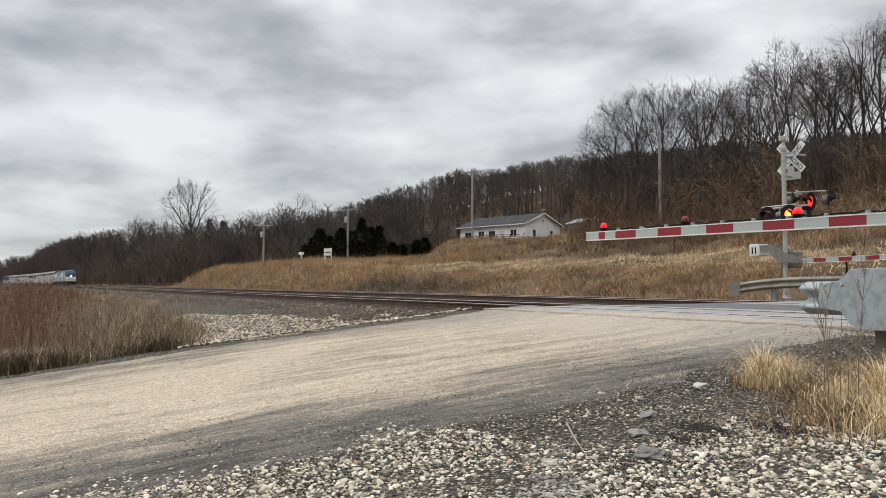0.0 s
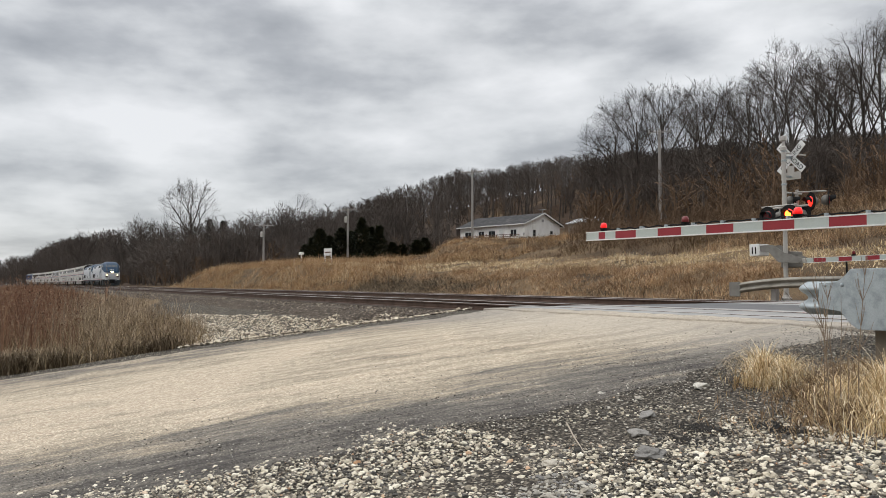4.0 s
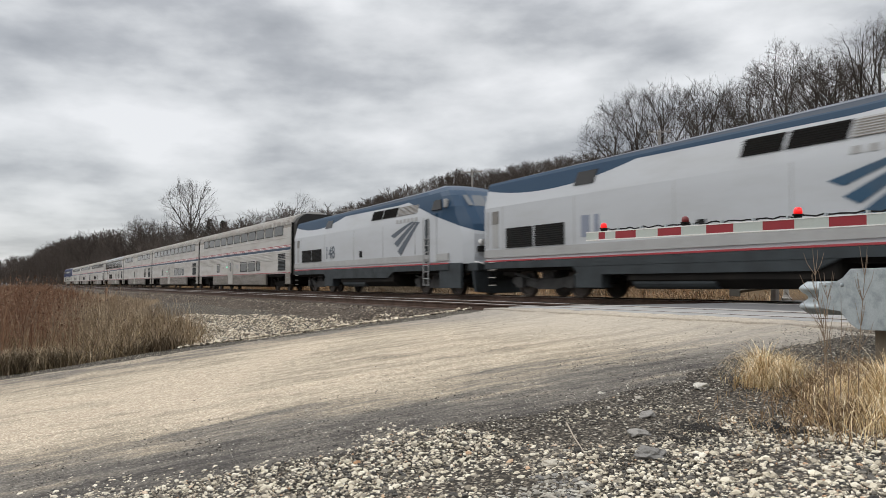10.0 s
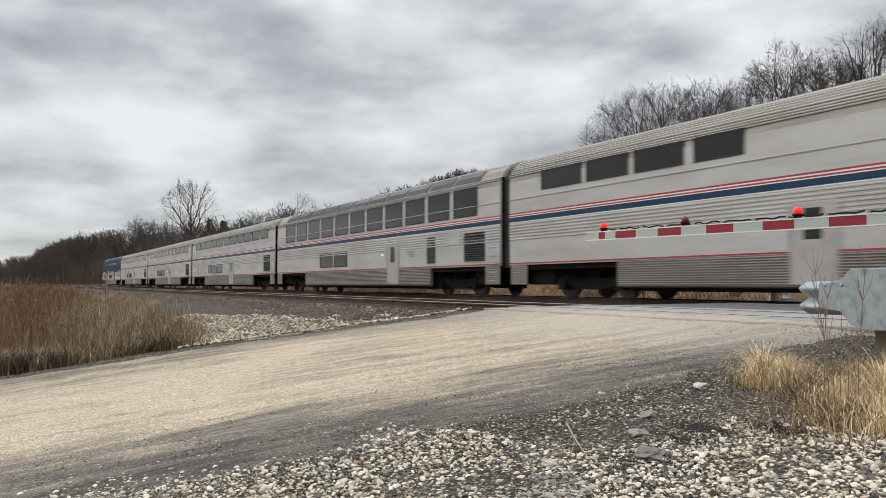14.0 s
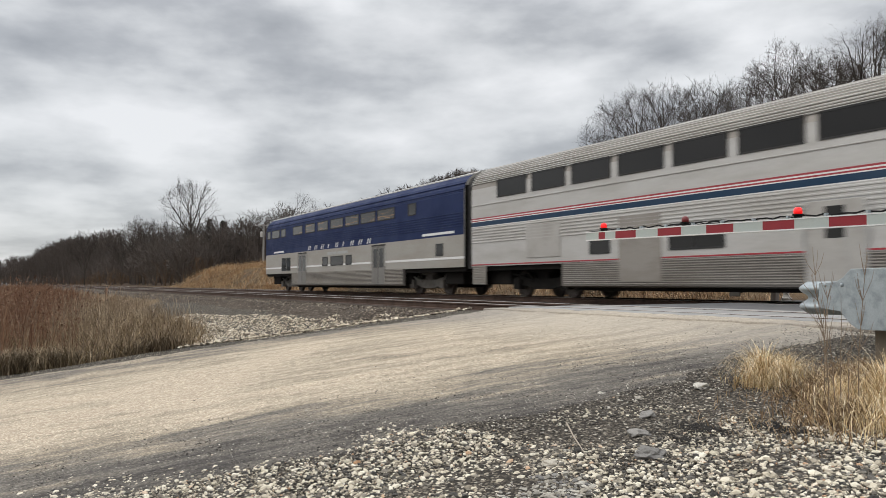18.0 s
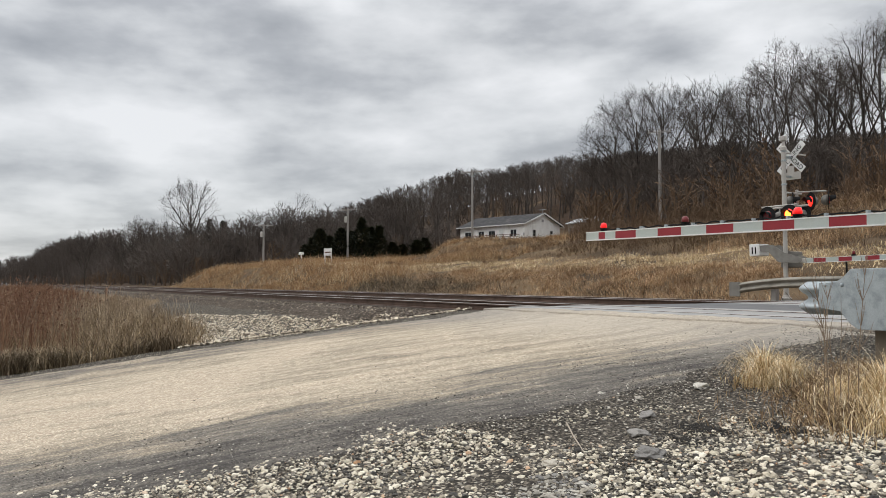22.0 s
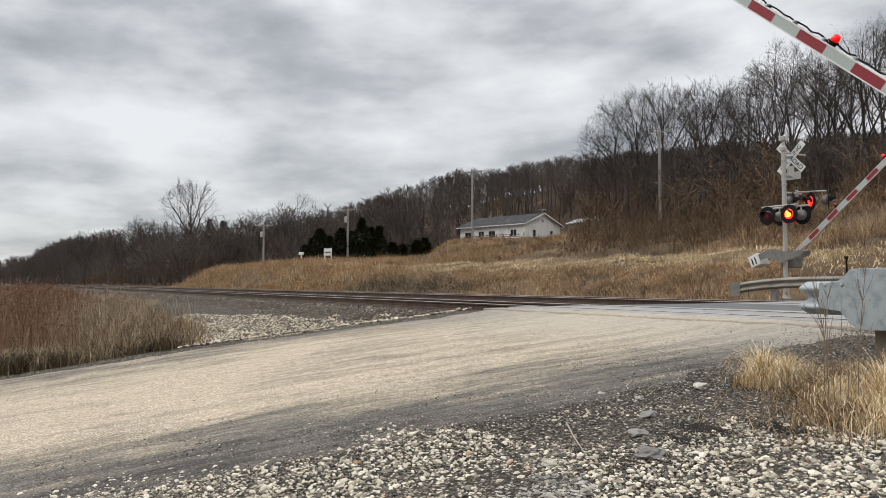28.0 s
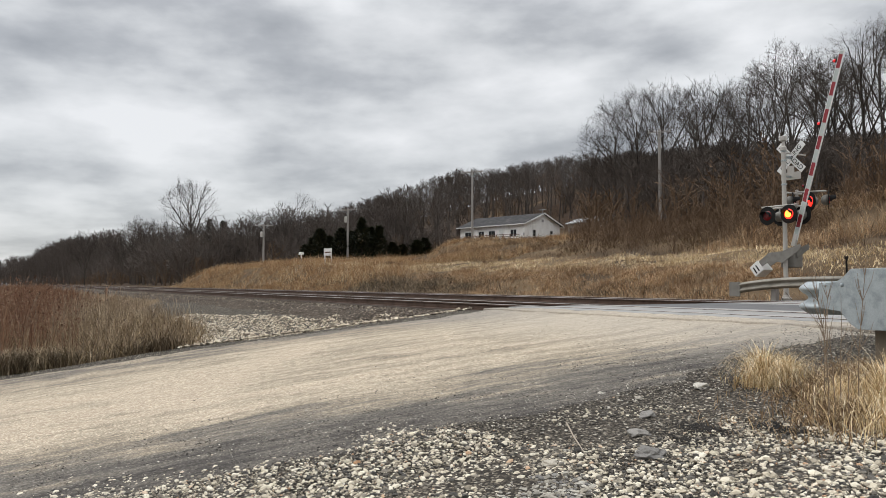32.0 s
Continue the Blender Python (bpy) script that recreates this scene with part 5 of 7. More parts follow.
surf = passenger_car("blue and grey double-deck cab car with white slanted letter bars", [(4.2, 4.85), (6.25, 8.0), (8.3, 9.95), (10.25, 11.9), (12.25, 13.95), (14.4, 15.9), (16.4, 17.9), (18.5, 20.1), (21.6, 22.4), (22.8, 24.35), (24.7, 25.35)],
                     [(14.4, 15.1, 1.45, 1.86), (12.25, 13.9, 1.45, 1.86), (11.1, 11.8, 1.45, 1.86), (1.9, 2.4, 1.6, 2.0)], [(7.2, 8.6), (17.75, 19.1)], vent=False, blue=True, warm=(1, 2, 3, 4, 5, 6, 7))
for side in (-1, 1):
    y = side * 1.556
    louvre(surf, 20.6, 21.35, 1.25, 2.05, y, UNDER_GREY, 0.07)
    louvre(surf, 21.45, 22.25, 1.25, 2.05, y, UNDER_GREY, 0.07)
    for k in range(9):      # the big lettering, as plain slanted bars
        a = -17.45 + 1.03 * k
        for b in ((0.0,) if k in (3, 5) else (0.0, 0.26)):
            Shape().prism([(a + b, 2.37), (a + b + 0.09, 2.37), (a + b + 0.22, 2.61), (a + b + 0.13, 2.61)], y - side * 0.004, y + side * 0.005, "y").done("letter_bar", STRIPE_WHITE, surf)
    for a, b in ((21.9, 23.9), (1.0, 3.6)):
        plate("name_bar", surf, a, b, 2.40, 2.50, y, STRIPE_WHITE, 0.004)
    plate("name_bar", surf, 11.6, 13.0, 2.0, 2.14, y, BAND_GREY, 0.004)
    plate("name_bar", surf, 13.1, 14.4, 2.0, 2.14, y, BAND_GREY, 0.004)
lead = locomotive("", "silver and blue diesel locomotive with lit headlights")
second = locomotive("148", "silver and blue diesel locomotive numbered on its side")

TRAIN = [(lead, 0.0), (second, 21.03)] + [(c, 42.06 + 25.91 * i) for i, c in enumerate((sleeper, sleeper_b, diner, lounge, coach, coach_b, baggage, surf))]
# seconds and the place of the leading coupler along the track
RUN = ((0.0, -247.5), (1.0, -223.1), (2.0, -198.7), (3.0, -174.3), (4.5, -137.7), (6.0, -101.1), (7.0, -76.6), (8.0, -52.1), (9.0, -27.6), (10.0, -2.4), (11.0, 22.6), (12.0, 47.6), (13.0, 72.8),
       (14.0, 98.1), (15.5, 136.0), (16.5, 161.2), (17.5, 186.6), (18.5, 211.9), (19.0, 224.5), (20.0, 249.7), (26.0, 400.0), (32.0, 550.0))

# ---- crossing signals and gates ----
DOME = glowing("lit_red_dome", (0.80, 0.010, 0.010), 0.55)
def lamp_unit(parent, x, y, z, yaw, lens, name="flasher", hot=True):
    """A flashing-light head: round black background, visor, lens, housing. yaw 0 faces -y."""
    m = pose(x, y, z, 0, 0, yaw)
    f = m @ pose(0, 0, 0, 90, 0, 0)
    u = Shape().lathe([(0.02, 0.0), (0.29, 0.0), (0.295, -0.012), (0.29, -0.02), (0.16, -0.025), (0.02, -0.028)], 24, f).done(name, BLACK, parent, label="black round signal head with a red lens")
    Shape().lathe([(0.0, 0.045), (0.07, 0.042), (0.13, 0.02), (0.155, 0.004)], 20, f).done("lens", lens, u)
    Shape().lathe([(0.165, -0.024), (0.165, -0.10), (0.14, -0.17), (0.09, -0.21), (0.0, -0.225)], 20, f).done("housing", MECH, u, smooth=True, label="grey rounded lamp housing")
    vis = Shape()
    pts = [(0.14 * math.cos(radians(a)), 0.14 * math.sin(radians(a))) for a in range(-20, 201, 20)]
    rings = [[f @ Vector((px_, py_, 0.0)) for px_, py_ in pts], [f @ Vector((px_, py_, 0.20 if py_ > 0.03 else 0.08)) for px_, py_ in pts]]
    vis.loft(rings, closed=False)
    o = vis.done("visor", BLACK, u)
    so = o.modifiers.new("thickness", "SOLIDIFY")
    so.thickness = 0.006
    if lens is LAMP_ON and hot:
        Shape().lathe([(0.0, 0.056), (0.06, 0.053), (0.105, 0.042)], 16, f).done("bulb_glow", LAMP_HOT, u)
    return u


def gate_arm(parent, length, height, stripe, first, lamps, back):
    """A striped arm along -x from its pivot at the origin, with lamps and a cable on top."""
    arm = new("gate_arm")
    arm.parent = parent
    edges = [-length] + first
    while edges[-1] + stripe < -0.5:
        edges.append(edges[-1] + stripe)
    edges.append(-0.45)
    for i, (a, b) in enumerate(zip(edges, edges[1:])):
        block("stripe", a, b, -0.03, 0.03, -height / 2, height / 2, RED if i % 2 else REFLECT, arm)
    block("edge_strip", -length - 0.01, -0.45, -0.034, 0.034, height / 2, height / 2 + 0.012, WHITE, arm)
    block("edge_strip", -length - 0.01, -0.45, -0.034, 0.034, -height / 2 - 0.012, -height / 2, WHITE, arm)
    block("arm_root", -0.55, back * 0.5, -0.06, 0.06, -height * 0.6, height * 0.6, ALU, arm, 0.01)
    z = height / 2 + 0.012
    for lx, lens in lamps:
        base = Shape().box(lx - 0.035, lx + 0.035, -0.03, 0.03, z, z + 0.035).done("lamp_base", BLACK, arm, bevel=0.01)
        m = Matrix.Translation((lx, 0, z + 0.08))
        Shape().lathe([(0.052, -0.052), (0.056, -0.048), (0.056, -0.038), (0.03, -0.036)], 16, m).done("lamp_ring", BLACK, base)
        Shape().lathe([(0.0, 0.036), (0.02, 0.033), (0.038, 0.018), (0.044, -0.012), (0.041, -0.04), (0.025, -0.05)], 16, m).done("lamp_dome", DOME if lens is LAMP_ON else lens, base, smooth=True)
    cable = Shape()
    pts = []
    n = 60
    a0, a1 = lamps[0][0], -0.5
    for i in range(n + 1):
        q = a0 + (a1 - a0) * i / n
        pts.append((q, 0.012, z + 0.012 + 0.014 * abs(math.sin(i * 0.9)) + 0.01 * math.sin(i * 2.3)))
    cable.pipe(pts, 0.009, 5)
    cable.done("cable", BLACK, arm)
    for q in np.arange(a0 + 0.3, -0.5, 0.42):
        block("clip", q - 0.012, q + 0.012, -0.036, 0.036, z, z + 0.03, GALV, arm)
    return arm


GATE_Y, GATE_X, GATE_Z = 7.0, -2.4, 1.40
near_gate = thing("crossing_gate", "red and white striped crossing gate on a grey mast", "crossing gate", pose(GATE_X, GATE_Y, 0), "crossing gates")
Shape().lathe([(0.26, -0.35), (0.26, -0.29), (0.10, -0.26), (0.075, -0.2), (0.07, 3.9), (0.0, 3.92)], 16, Matrix.Translation((0.45, 0, 0))).done("mast", ALU, near_gate)
block("mechanism", 0.12, 0.75, -0.2, 0.2, 0.75, 1.45, ALU, near_gate, 0.03)
Shape().tube((-0.12, 0, GATE_Z), (0.2, 0, GATE_Z), 0.07, n=10).done("drive_shaft", GALV, near_gate)
near_arm = gate_arm(near_gate, 5.74, 0.096, 0.377, [-5.49, -5.36, -5.16], [(-5.42, LAMP_ON), (-3.99, LAMP_OFF), (-2.50, LAMP_ON)], 1.2)
for piece in near_arm.children:
    piece.location.z -= 0.379        # the arm hangs below its shaft
Shape().prism([(-0.6, -0.44), (-0.6, -0.32), (-0.1, 0.1), (0.12, 0.1), (0.12, -0.1)], -0.09, -0.06, "y").done("arm_bracket", GALV, near_arm)

MAST_X, MAST_Y = -15.17, 21.0
far_gate = thing("crossing_signal", "grey crossing signal mast with lit red lamps and striped gate", "crossing signal", pose(MAST_X, MAST_Y, 0), "crossing gates")
Shape().lathe([(0.16, -0.3), (0.16, 0.0), (0.12, 0.03), (0.085, 0.10), (0.07, 0.4), (0.066, 2.0), (0.066, 4.72), (0.05, 4.76), (0.05, 4.86)], 18).done("mast", ALU, far_gate, label="grey-white steel mast")
Shape().lathe([(0.05, 4.60), (0.10, 4.62), (0.10, 4.72), (0.04, 4.78), (0.04, 4.90), (0.11, 4.93), (0.11, 5.06), (0.0, 5.10)], 14).done("bell", ALU, far_gate)
for z in (3.55, 4.30, 4.60):
    Shape().lathe([(0.066, z - 0.03), (0.08, z - 0.02), (0.08, z + 0.02), (0.066, z + 0.03)], 16).done("collar", GALV, far_gate)
Shape().pipe([(0, 0, 4.56), (0, 1.08, 4.56)], 0.03, 8).done("top_arm", ALU, far_gate)


def crossbuck(parent, y, yaw):
    """Two crossed white blades with the lettering."""
    for ang, words in ((45, "CROSSING"), (-45, "RAIL  ROAD")):
        m = pose(0, y, 4.42, 0, 0, yaw) @ pose(0, 0.008 if ang > 0 else 0, 0, 0, -ang, 0)
        s = Shape().box(-0.61, 0.61, -0.006, 0.006, -0.114, 0.114, 0, m).done("blade", WHITE, parent, bevel=0.004, label="white crossbuck blade with black letters")
        cu = bpy.data.curves.new("lettering", "FONT")
        cu.body, cu.size, cu.extrude, cu.align_x, cu.align_y = words, 0.205, 0.002, "CENTER", "CENTER"
        cu.space_character = 1.0
        o = new("lettering", cu)
        o.data.materials.append(BLACK)
        o.parent = s
        o.matrix_local = m @ pose(0, -0.009, 0, 90, 0, 0)


crossbuck(far_gate, 0.36, 0)
block("sign_bracket", -0.03, 0.03, 0.0, 0.36, 4.38, 4.46, GALV, far_gate)
Shape().prism([(-0.34, 3.72), (0.34, 3.72), (0.34, 3.96), (0.12, 3.96), (0.12, 4.16), (-0.12, 4.16), (-0.12, 3.96), (-0.34, 3.96)], 0.34, 0.352, "y").done("track_count_plate", ALU, far_gate)
block("sign_bracket", -0.03, 0.03, 0.0, 0.35, 3.78, 3.84, GALV, far_gate)
for y, yaw, l0, l1 in ((-0.33, 0, LAMP_OFF, LAMP_ON), (0.35, 180, LAMP_OFF, LAMP_OFF)):
    Shape().pipe([(-0.62, y * 0.8, 2.86), (0.62, y * 0.8, 2.86)], 0.028, 8).done("lamp_arm", ALU, far_gate)
    Shape().pipe([(0, 0, 2.86), (0, y * 0.8, 2.86)], 0.035, 8).done("lamp_arm", ALU, far_gate)
    for x, l in ((-0.38, l0), (0.38, l1)):
        lamp_unit(far_gate, x, y, 2.58, yaw, l)
        Shape().tube((x, y * 0.8, 2.86), (x, y * 0.8, 2.7), 0.022, n=6).done("lamp_hanger", ALU, far_gate)
# the second lamp bracket, for the side road
Shape().pipe([(0, 0, 3.30), (0, 0.85, 3.30)], 0.03, 8).done("lamp_arm", ALU, far_gate)
Shape().tube((0, 0.62, 2.75), (0, 0.62, 3.42), 0.045, n=10).done("lamp_post", ALU, far_gate)
Shape().pipe([(0, 0.62, 3.34), (0.72, 1.05, 3.34)], 0.026, 8).done("lamp_arm", ALU, far_gate)
lamp_unit(far_gate, 0.05, 0.36, 3.04, 130, LAMP_OFF)
lamp_unit(far_gate, 0.34, 0.80, 3.03, -28, LAMP_ON, hot=False)
lamp_unit(far_gate, 0.80, 1.05, 3.05, 122, LAMP_OFF)
# gate mechanism, counterweight and arm
block("mechanism", -0.25, 0.25, 0.1, 0.5, 0.95, 1.45, MECH, far_gate, 0.03, "galvanised gate mechanism box")
FAR_PIVOT = (0.0, 0.0, 1.33)
far_arm = new("gate_arm")
far_arm.parent = far_gate
lever = new("counterweight_lever")
lever.parent = far_gate
for yy in (-0.2, 0.2):
    Shape().prism([(-0.1, -0.22), (0.62, -0.26), (0.7, -0.20), (0.7, -0.12), (0.1, 0.08), (-0.3, 0.34), (-0.78, 0.34), (-0.78, 0.16), (-0.45, 0.12)], yy - 0.012, yy + 0.012, "y").done("side_plate", MECH, lever)
cw = block("counterweight", -1.14, -0.76, -0.24, 0.24, 0.02, 0.40, WHITE, lever, 0.02, "white counterweight with dark bars")
for q in (-1.02, -0.90):
    block("weight_bar", q - 0.02, q + 0.02, -0.25, -0.23, 0.08, 0.30, BLACK, cw)
x, k = 0.55, 0
block("arm_butt", 0.35, 0.72, -0.05, 0.05, -0.26, -0.12, ALU, far_arm, 0.01)
while x < 6.25:
    block("stripe", x, min(x + 0.40, 6.25), -0.025, 0.025, -0.252, -0.128, REFLECT if k % 2 == 0 else RED, far_arm)
    x, k = x + 0.40, k + 1
block("edge_strip", 0.55, 6.26, -0.028, 0.028, -0.128, -0.116, WHITE, far_arm)
block("edge_strip", 0.55, 6.26, -0.028, 0.028, -0.264, -0.252, WHITE, far_arm)
for q, l in ((2.2, LAMP_OFF), (4.1, LAMP_ON), (5.95, LAMP_ON)):
    b_ = block("lamp_base", q - 0.05, q + 0.05, -0.04, 0.04, -0.116, -0.07, BLACK, far_arm)
    Shape().lathe([(0.0, 0.05), (0.026, 0.045), (0.042, 0.022), (0.045, -0.015), (0.04, -0.04), (0.025, -0.05)], 14, Matrix.Translation((q, 0, -0.02))).done("lamp_dome", DOME if l is LAMP_ON else l, b_, smooth=True)


# ---- guard rails ----
W_PROFILE = [(0.04 + 0.042 * math.cos(math.pi * (h + 0.09) / 0.09) if abs(h) <= 0.12 else 0.061 * (0.162 - abs(h)) / 0.042, h) for h in [-0.16 + 0.32 * i / 28 for i in range(29)]]


def w_beam(name, path, z, mat, parent, scale=1.0, label=""):
    """Sweeps the W profile along a plan path, its ridges to the left of the way."""
    rings = []
    for i, p in enumerate(path):
        a = Vector(path[max(0, i - 1)]).to_2d() if i else Vector(path[0]).to_2d()
        b = Vector(path[min(len(path) - 1, i + 1)]).to_2d()
        d = (b - a).normalized()
        n = Vector((-d.y, d.x))
        zz = z[i] if isinstance(z, (list, tuple)) else z
        rings.append([(p[0] + n.x * o * scale, p[1] + n.y * o * scale, zz + h * scale) for o, h in W_PROFILE])
    s = Shape()
    s.loft(rings, closed=False)
    o = s.done(name, mat, parent, smooth=True, label=label)
    k = o.modifiers.new("thickness", "SOLIDIFY")
    k.thickness, k.offset = 0.006, 0
    return o


def arc(cx, cy, r, a0, a1, n):
    return [(cx + r * math.cos(radians(a0 + (a1 - a0) * i / n)), cy + r * math.sin(radians(a0 + (a1 - a0) * i / n))) for i in range(n + 1)]


TIMBER = painted("brown_post_timber", (0.19, 0.155, 0.115), 0.9, 0.0, 0.5, (0.09, 0.07, 0.05), 4.0, (1, 1, 0.2))
guard = thing("guard_rail", "galvanised steel guard rail with a rounded end on timber posts", "guard rail", None, "guard rails")
nose_path = [(-1.2, 6.50), (-2.6, 6.50), (-4.22, 6.50)] + [(x, y) for x, y in arc(-4.34, 6.74, 0.24, 270, 90, 12)] + [(-3.9, 6.98), (-3.2, 6.98)]
w_beam("beam", nose_path, 0.315, GALV, guard, 0.93)
Shape().prism([(-4.28, 0.225), (-4.28, 0.455), (-4.12, 0.46), (-4.05, 0.50), (-3.98, 0.575), (-3.0, 0.59), (-3.0, 0.05), (-3.92, 0.05), (-4.0, 0.10), (-4.08, 0.20)], 6.385, 6.40, "y").done("end_plate", GALV, guard, bevel=0.004, label="flat galvanised end plate")
for x, z in ((-4.22, 0.435), (-4.06, 0.435), (-3.6, 0.45), (-3.5, 0.15)):
    Shape().lathe([(0.0, 0.016), (0.014, 0.012), (0.018, 0.0)], 8, pose(x, 6.385, z, 90, 0, 0)).done("bolt", GALV, guard)
for x in (-3.86, -1.9):
    block("post", x, x + 0.2, 6.52, 6.72, -0.9, 0.42, TIMBER, guard, 0.012, "weathered timber post")
far_guard = thing("guard_rail", "weathered steel guard rail bending round beyond the tracks", "guard rail", None, "guard rails")
path = [(-16.45, 20.3), (-16.2, 20.22), (-15.9, 20.2), (-15.4, 20.25), (-14.8, 20.38), (-14.2, 20.55), (-13.7, 20.75), (-13.2, 21.05)]
w_beam("beam", path[::-1], [0.50, 0.50, 0.495, 0.47, 0.42, 0.36, 0.32, 0.30], painted("weathered_guard_steel", (0.30, 0.28, 0.24), 0.6, 0.3, 0.6, (0.14, 0.12, 0.09), 3.0), far_guard)
block("end_plate", -16.62, -16.2, 20.15, 20.17, 0.04, 0.5, MECH, far_guard, 0.01, "dull flat end plate")
for x, y in ((-15.3, 20.42), (-13.9, 20.8)):
    block("post", x, x + 0.18, y, y + 0.18, -0.6, 0.46, POLE_WOOD, far_guard, 0.01)
post = thing("marker_post", "thin dark steel marker post by the crossing", "post")
Shape().tube((-14.2, 22.6, -0.3), (-14.2, 22.6, 1.25), 0.03, n=8).done("stake", BLACK, post)
block("cap", -14.24, -14.16, 22.56, 22.64, 1.2, 1.3, BLACK, post)


# ---- utility poles ----
def utility_pole(px, dist, py, arm=1.2, turn=0.0, transformer=False, braces=True, h_arm=None):
    x, y = along(px, dist)
    z0, z1 = ground_z(x, y) - 0.4, top_at(px, dist, py)
    p = thing("utility_pole", "weathered wooden utility pole with a crossarm", "utility pole", pose(x, y, 0, 0, 0, turn), "utility poles")
    Shape().lathe([(0.17, z0), (0.155, z0 + 1.5), (0.115, z1), (0.0, z1 + 0.02)], 12).done("shaft", POLE_WOOD, p)
    for k, zz in enumerate((z1 - 0.25,) if arm else ()):
        a = block("crossarm", -arm, arm, -0.16, -0.06, zz - 0.06, zz + 0.06, POLE_WOOD, p, 0.01)
        for q in (-arm + 0.1, -arm * 0.45, arm * 0.45, arm - 0.1):
            Shape().lathe([(0.02, zz + 0.06), (0.05, zz + 0.12), (0.05, zz + 0.18), (0.02, zz + 0.22)], 8, Matrix.Translation((q, -0.11, 0))).done("insulator", ALU, a)
        if braces:
            for q in (-1, 1):
                Shape().tube((q * arm * 0.55, -0.12, zz - 0.06), (0, -0.14, zz - 0.6), 0.018, n=5).done("brace", GALV, p)
    if transformer:
        Shape().lathe([(0.0, z1 - 1.95), (0.19, z1 - 1.95), (0.2, z1 - 1.2), (0.12, z1 - 1.12), (0.0, z1 - 1.1)], 14, Matrix.Translation((-0.3, -0.05, 0))).done("transformer", ALU, p)
    return p


utility_pole(836, 95, 299, 1.5, 35)
utility_pole(615, 105, 367, 1.25, 35, True)
utility_pole(466, 115, 395, 1.3, 70, True)
utility_pole(1170, 70, 226, 1.0, 40, False)
utility_pole(379, 140, 412, 1.0, 75, False)

# ---- the house on the rise ----
WALL, _n, _b = material("white_lap_siding", 0.7)
_v = _n.coord()
_z = _n.xyz(_v)[2]
_g = _n.noise(_n.stretch(_v, (1, 1, 0.4)), 1.6, 6.0, 0.65)
_n.put(_b.inputs["Base Color"], _n.ramp(_g, [(0.35, (0.84, 0.83, 0.81)), (0.62, (0.74, 0.72, 0.69)), (0.8, (0.42, 0.38, 0.34))]))
SHINGLE = painted("grey_asphalt_shingles", (0.055, 0.055, 0.057), 0.9, 0.0, 0.4, (0.2, 0.19, 0.18), 1.0)
SHINGLE.node_tree.nodes["Principled BSDF"].inputs["Specular IOR Level"].default_value = 0.05
METAL_ROOF = painted("pale_metal_roof", (0.46, 0.47, 0.48), 0.5, 0.2, 0.3)
DARK_GLASS, _n, _b = material("dark_house_glass", 0.1)
_b.inputs["Base Color"].default_value = (0.03, 0.032, 0.035, 1)
TRIM = painted("white_trim_paint", (0.72, 0.72, 0.70), 0.6, 0.0, 0.3)
DECK = painted("weathered_deck_wood", (0.13, 0.075, 0.055), 0.9, 0.0, 0.4)
HX, HY, HZ = -101.9, 74.0, 7.6
house = thing("house", "white single-storey house with a grey shingle roof", "house", pose(HX, HY, HZ, 0, 0, 14))
LONG, WIDTH, EAVE, PEAK = 15.0, 9.4, 2.95, 4.75
Shape().prism([(0.0, -1.5), (WIDTH, -1.5), (WIDTH, EAVE), (WIDTH / 2, PEAK), (0.0, EAVE)], -LONG, 0.0, "x").done("wall", WALL, house)
sid = Shape()
for k in range(26):
    z = -1.0 + 0.15 * k
    sid.prism([(-0.0, z), (-0.018, z), (-0.004, z + 0.15), (0.0, z + 0.15)], -LONG, 0, "x")
    half = WIDTH / 2 * (1 if z < EAVE - 0.1 else max(0.1, (PEAK - z - 0.1) / (PEAK - EAVE)))
    if z < PEAK - 0.2:
        sid.prism([(0.0, z), (0.018, z), (0.004, z + 0.15), (0.0, z + 0.15)], WIDTH / 2 - half, WIDTH / 2 + half, "y")
sid.done("siding", WALL, house)
for s_ in (0, 1):
    y0 = -0.5 if s_ == 0 else WIDTH + 0.5
    ez = EAVE - 0.5 * (PEAK - EAVE) / (WIDTH / 2)
    o = Shape().prism([(y0, ez), (WIDTH / 2, PEAK), (WIDTH / 2, PEAK + 0.12), (y0, ez + 0.12)], -LONG - 0.5, 0.5, "x").done("roof", SHINGLE, house)
    Shape().prism([(y0, ez - 0.12), (WIDTH / 2, PEAK - 0.12), (WIDTH / 2, PEAK + 0.13), (y0, ez + 0.13)], 0.5, 0.54, "x").done("bargeboard", TRIM, o)
    block("gutter", -LONG - 0.5, 0.5, y0 - (0.12 if s_ == 0 else 0), y0 + (0 if s_ == 0 else 0.12), ez - 0.08, ez + 0.08, TRIM, o)
for y in (2.4, 7.0):
    f = block("window", 0.02, 0.07, y - 0.4, y + 0.4, 0.75, 1.95, TRIM, house, 0.01)
    block("pane", 0.06, 0.08, y - 0.32, y + 0.32, 0.83, 1.3, DARK_GLASS, f)
    block("pane", 0.06, 0.08, y - 0.32, y + 0.32, 1.36, 1.88, DARK_GLASS, f)
for x, w_ in ((-2.4, 0.7), (-7.3, 0.8), (-9.8, 0.7), (-13.0, 0.8)):
    f = block("window", x - w_, x + w_, -0.07, -0.02, 0.8, 2.0, TRIM, house, 0.01)
    block("pane", x - w_ + 0.08, x - 0.03, -0.08, -0.06, 0.88, 1.92, DARK_GLASS, f)
    block("pane", x + 0.03, x + w_ - 0.08, -0.08, -0.06, 0.88, 1.92, DARK_GLASS, f)
d = block("door", -5.6, -4.7, -0.07, -0.02, 0.0, 2.05, TRIM, house)
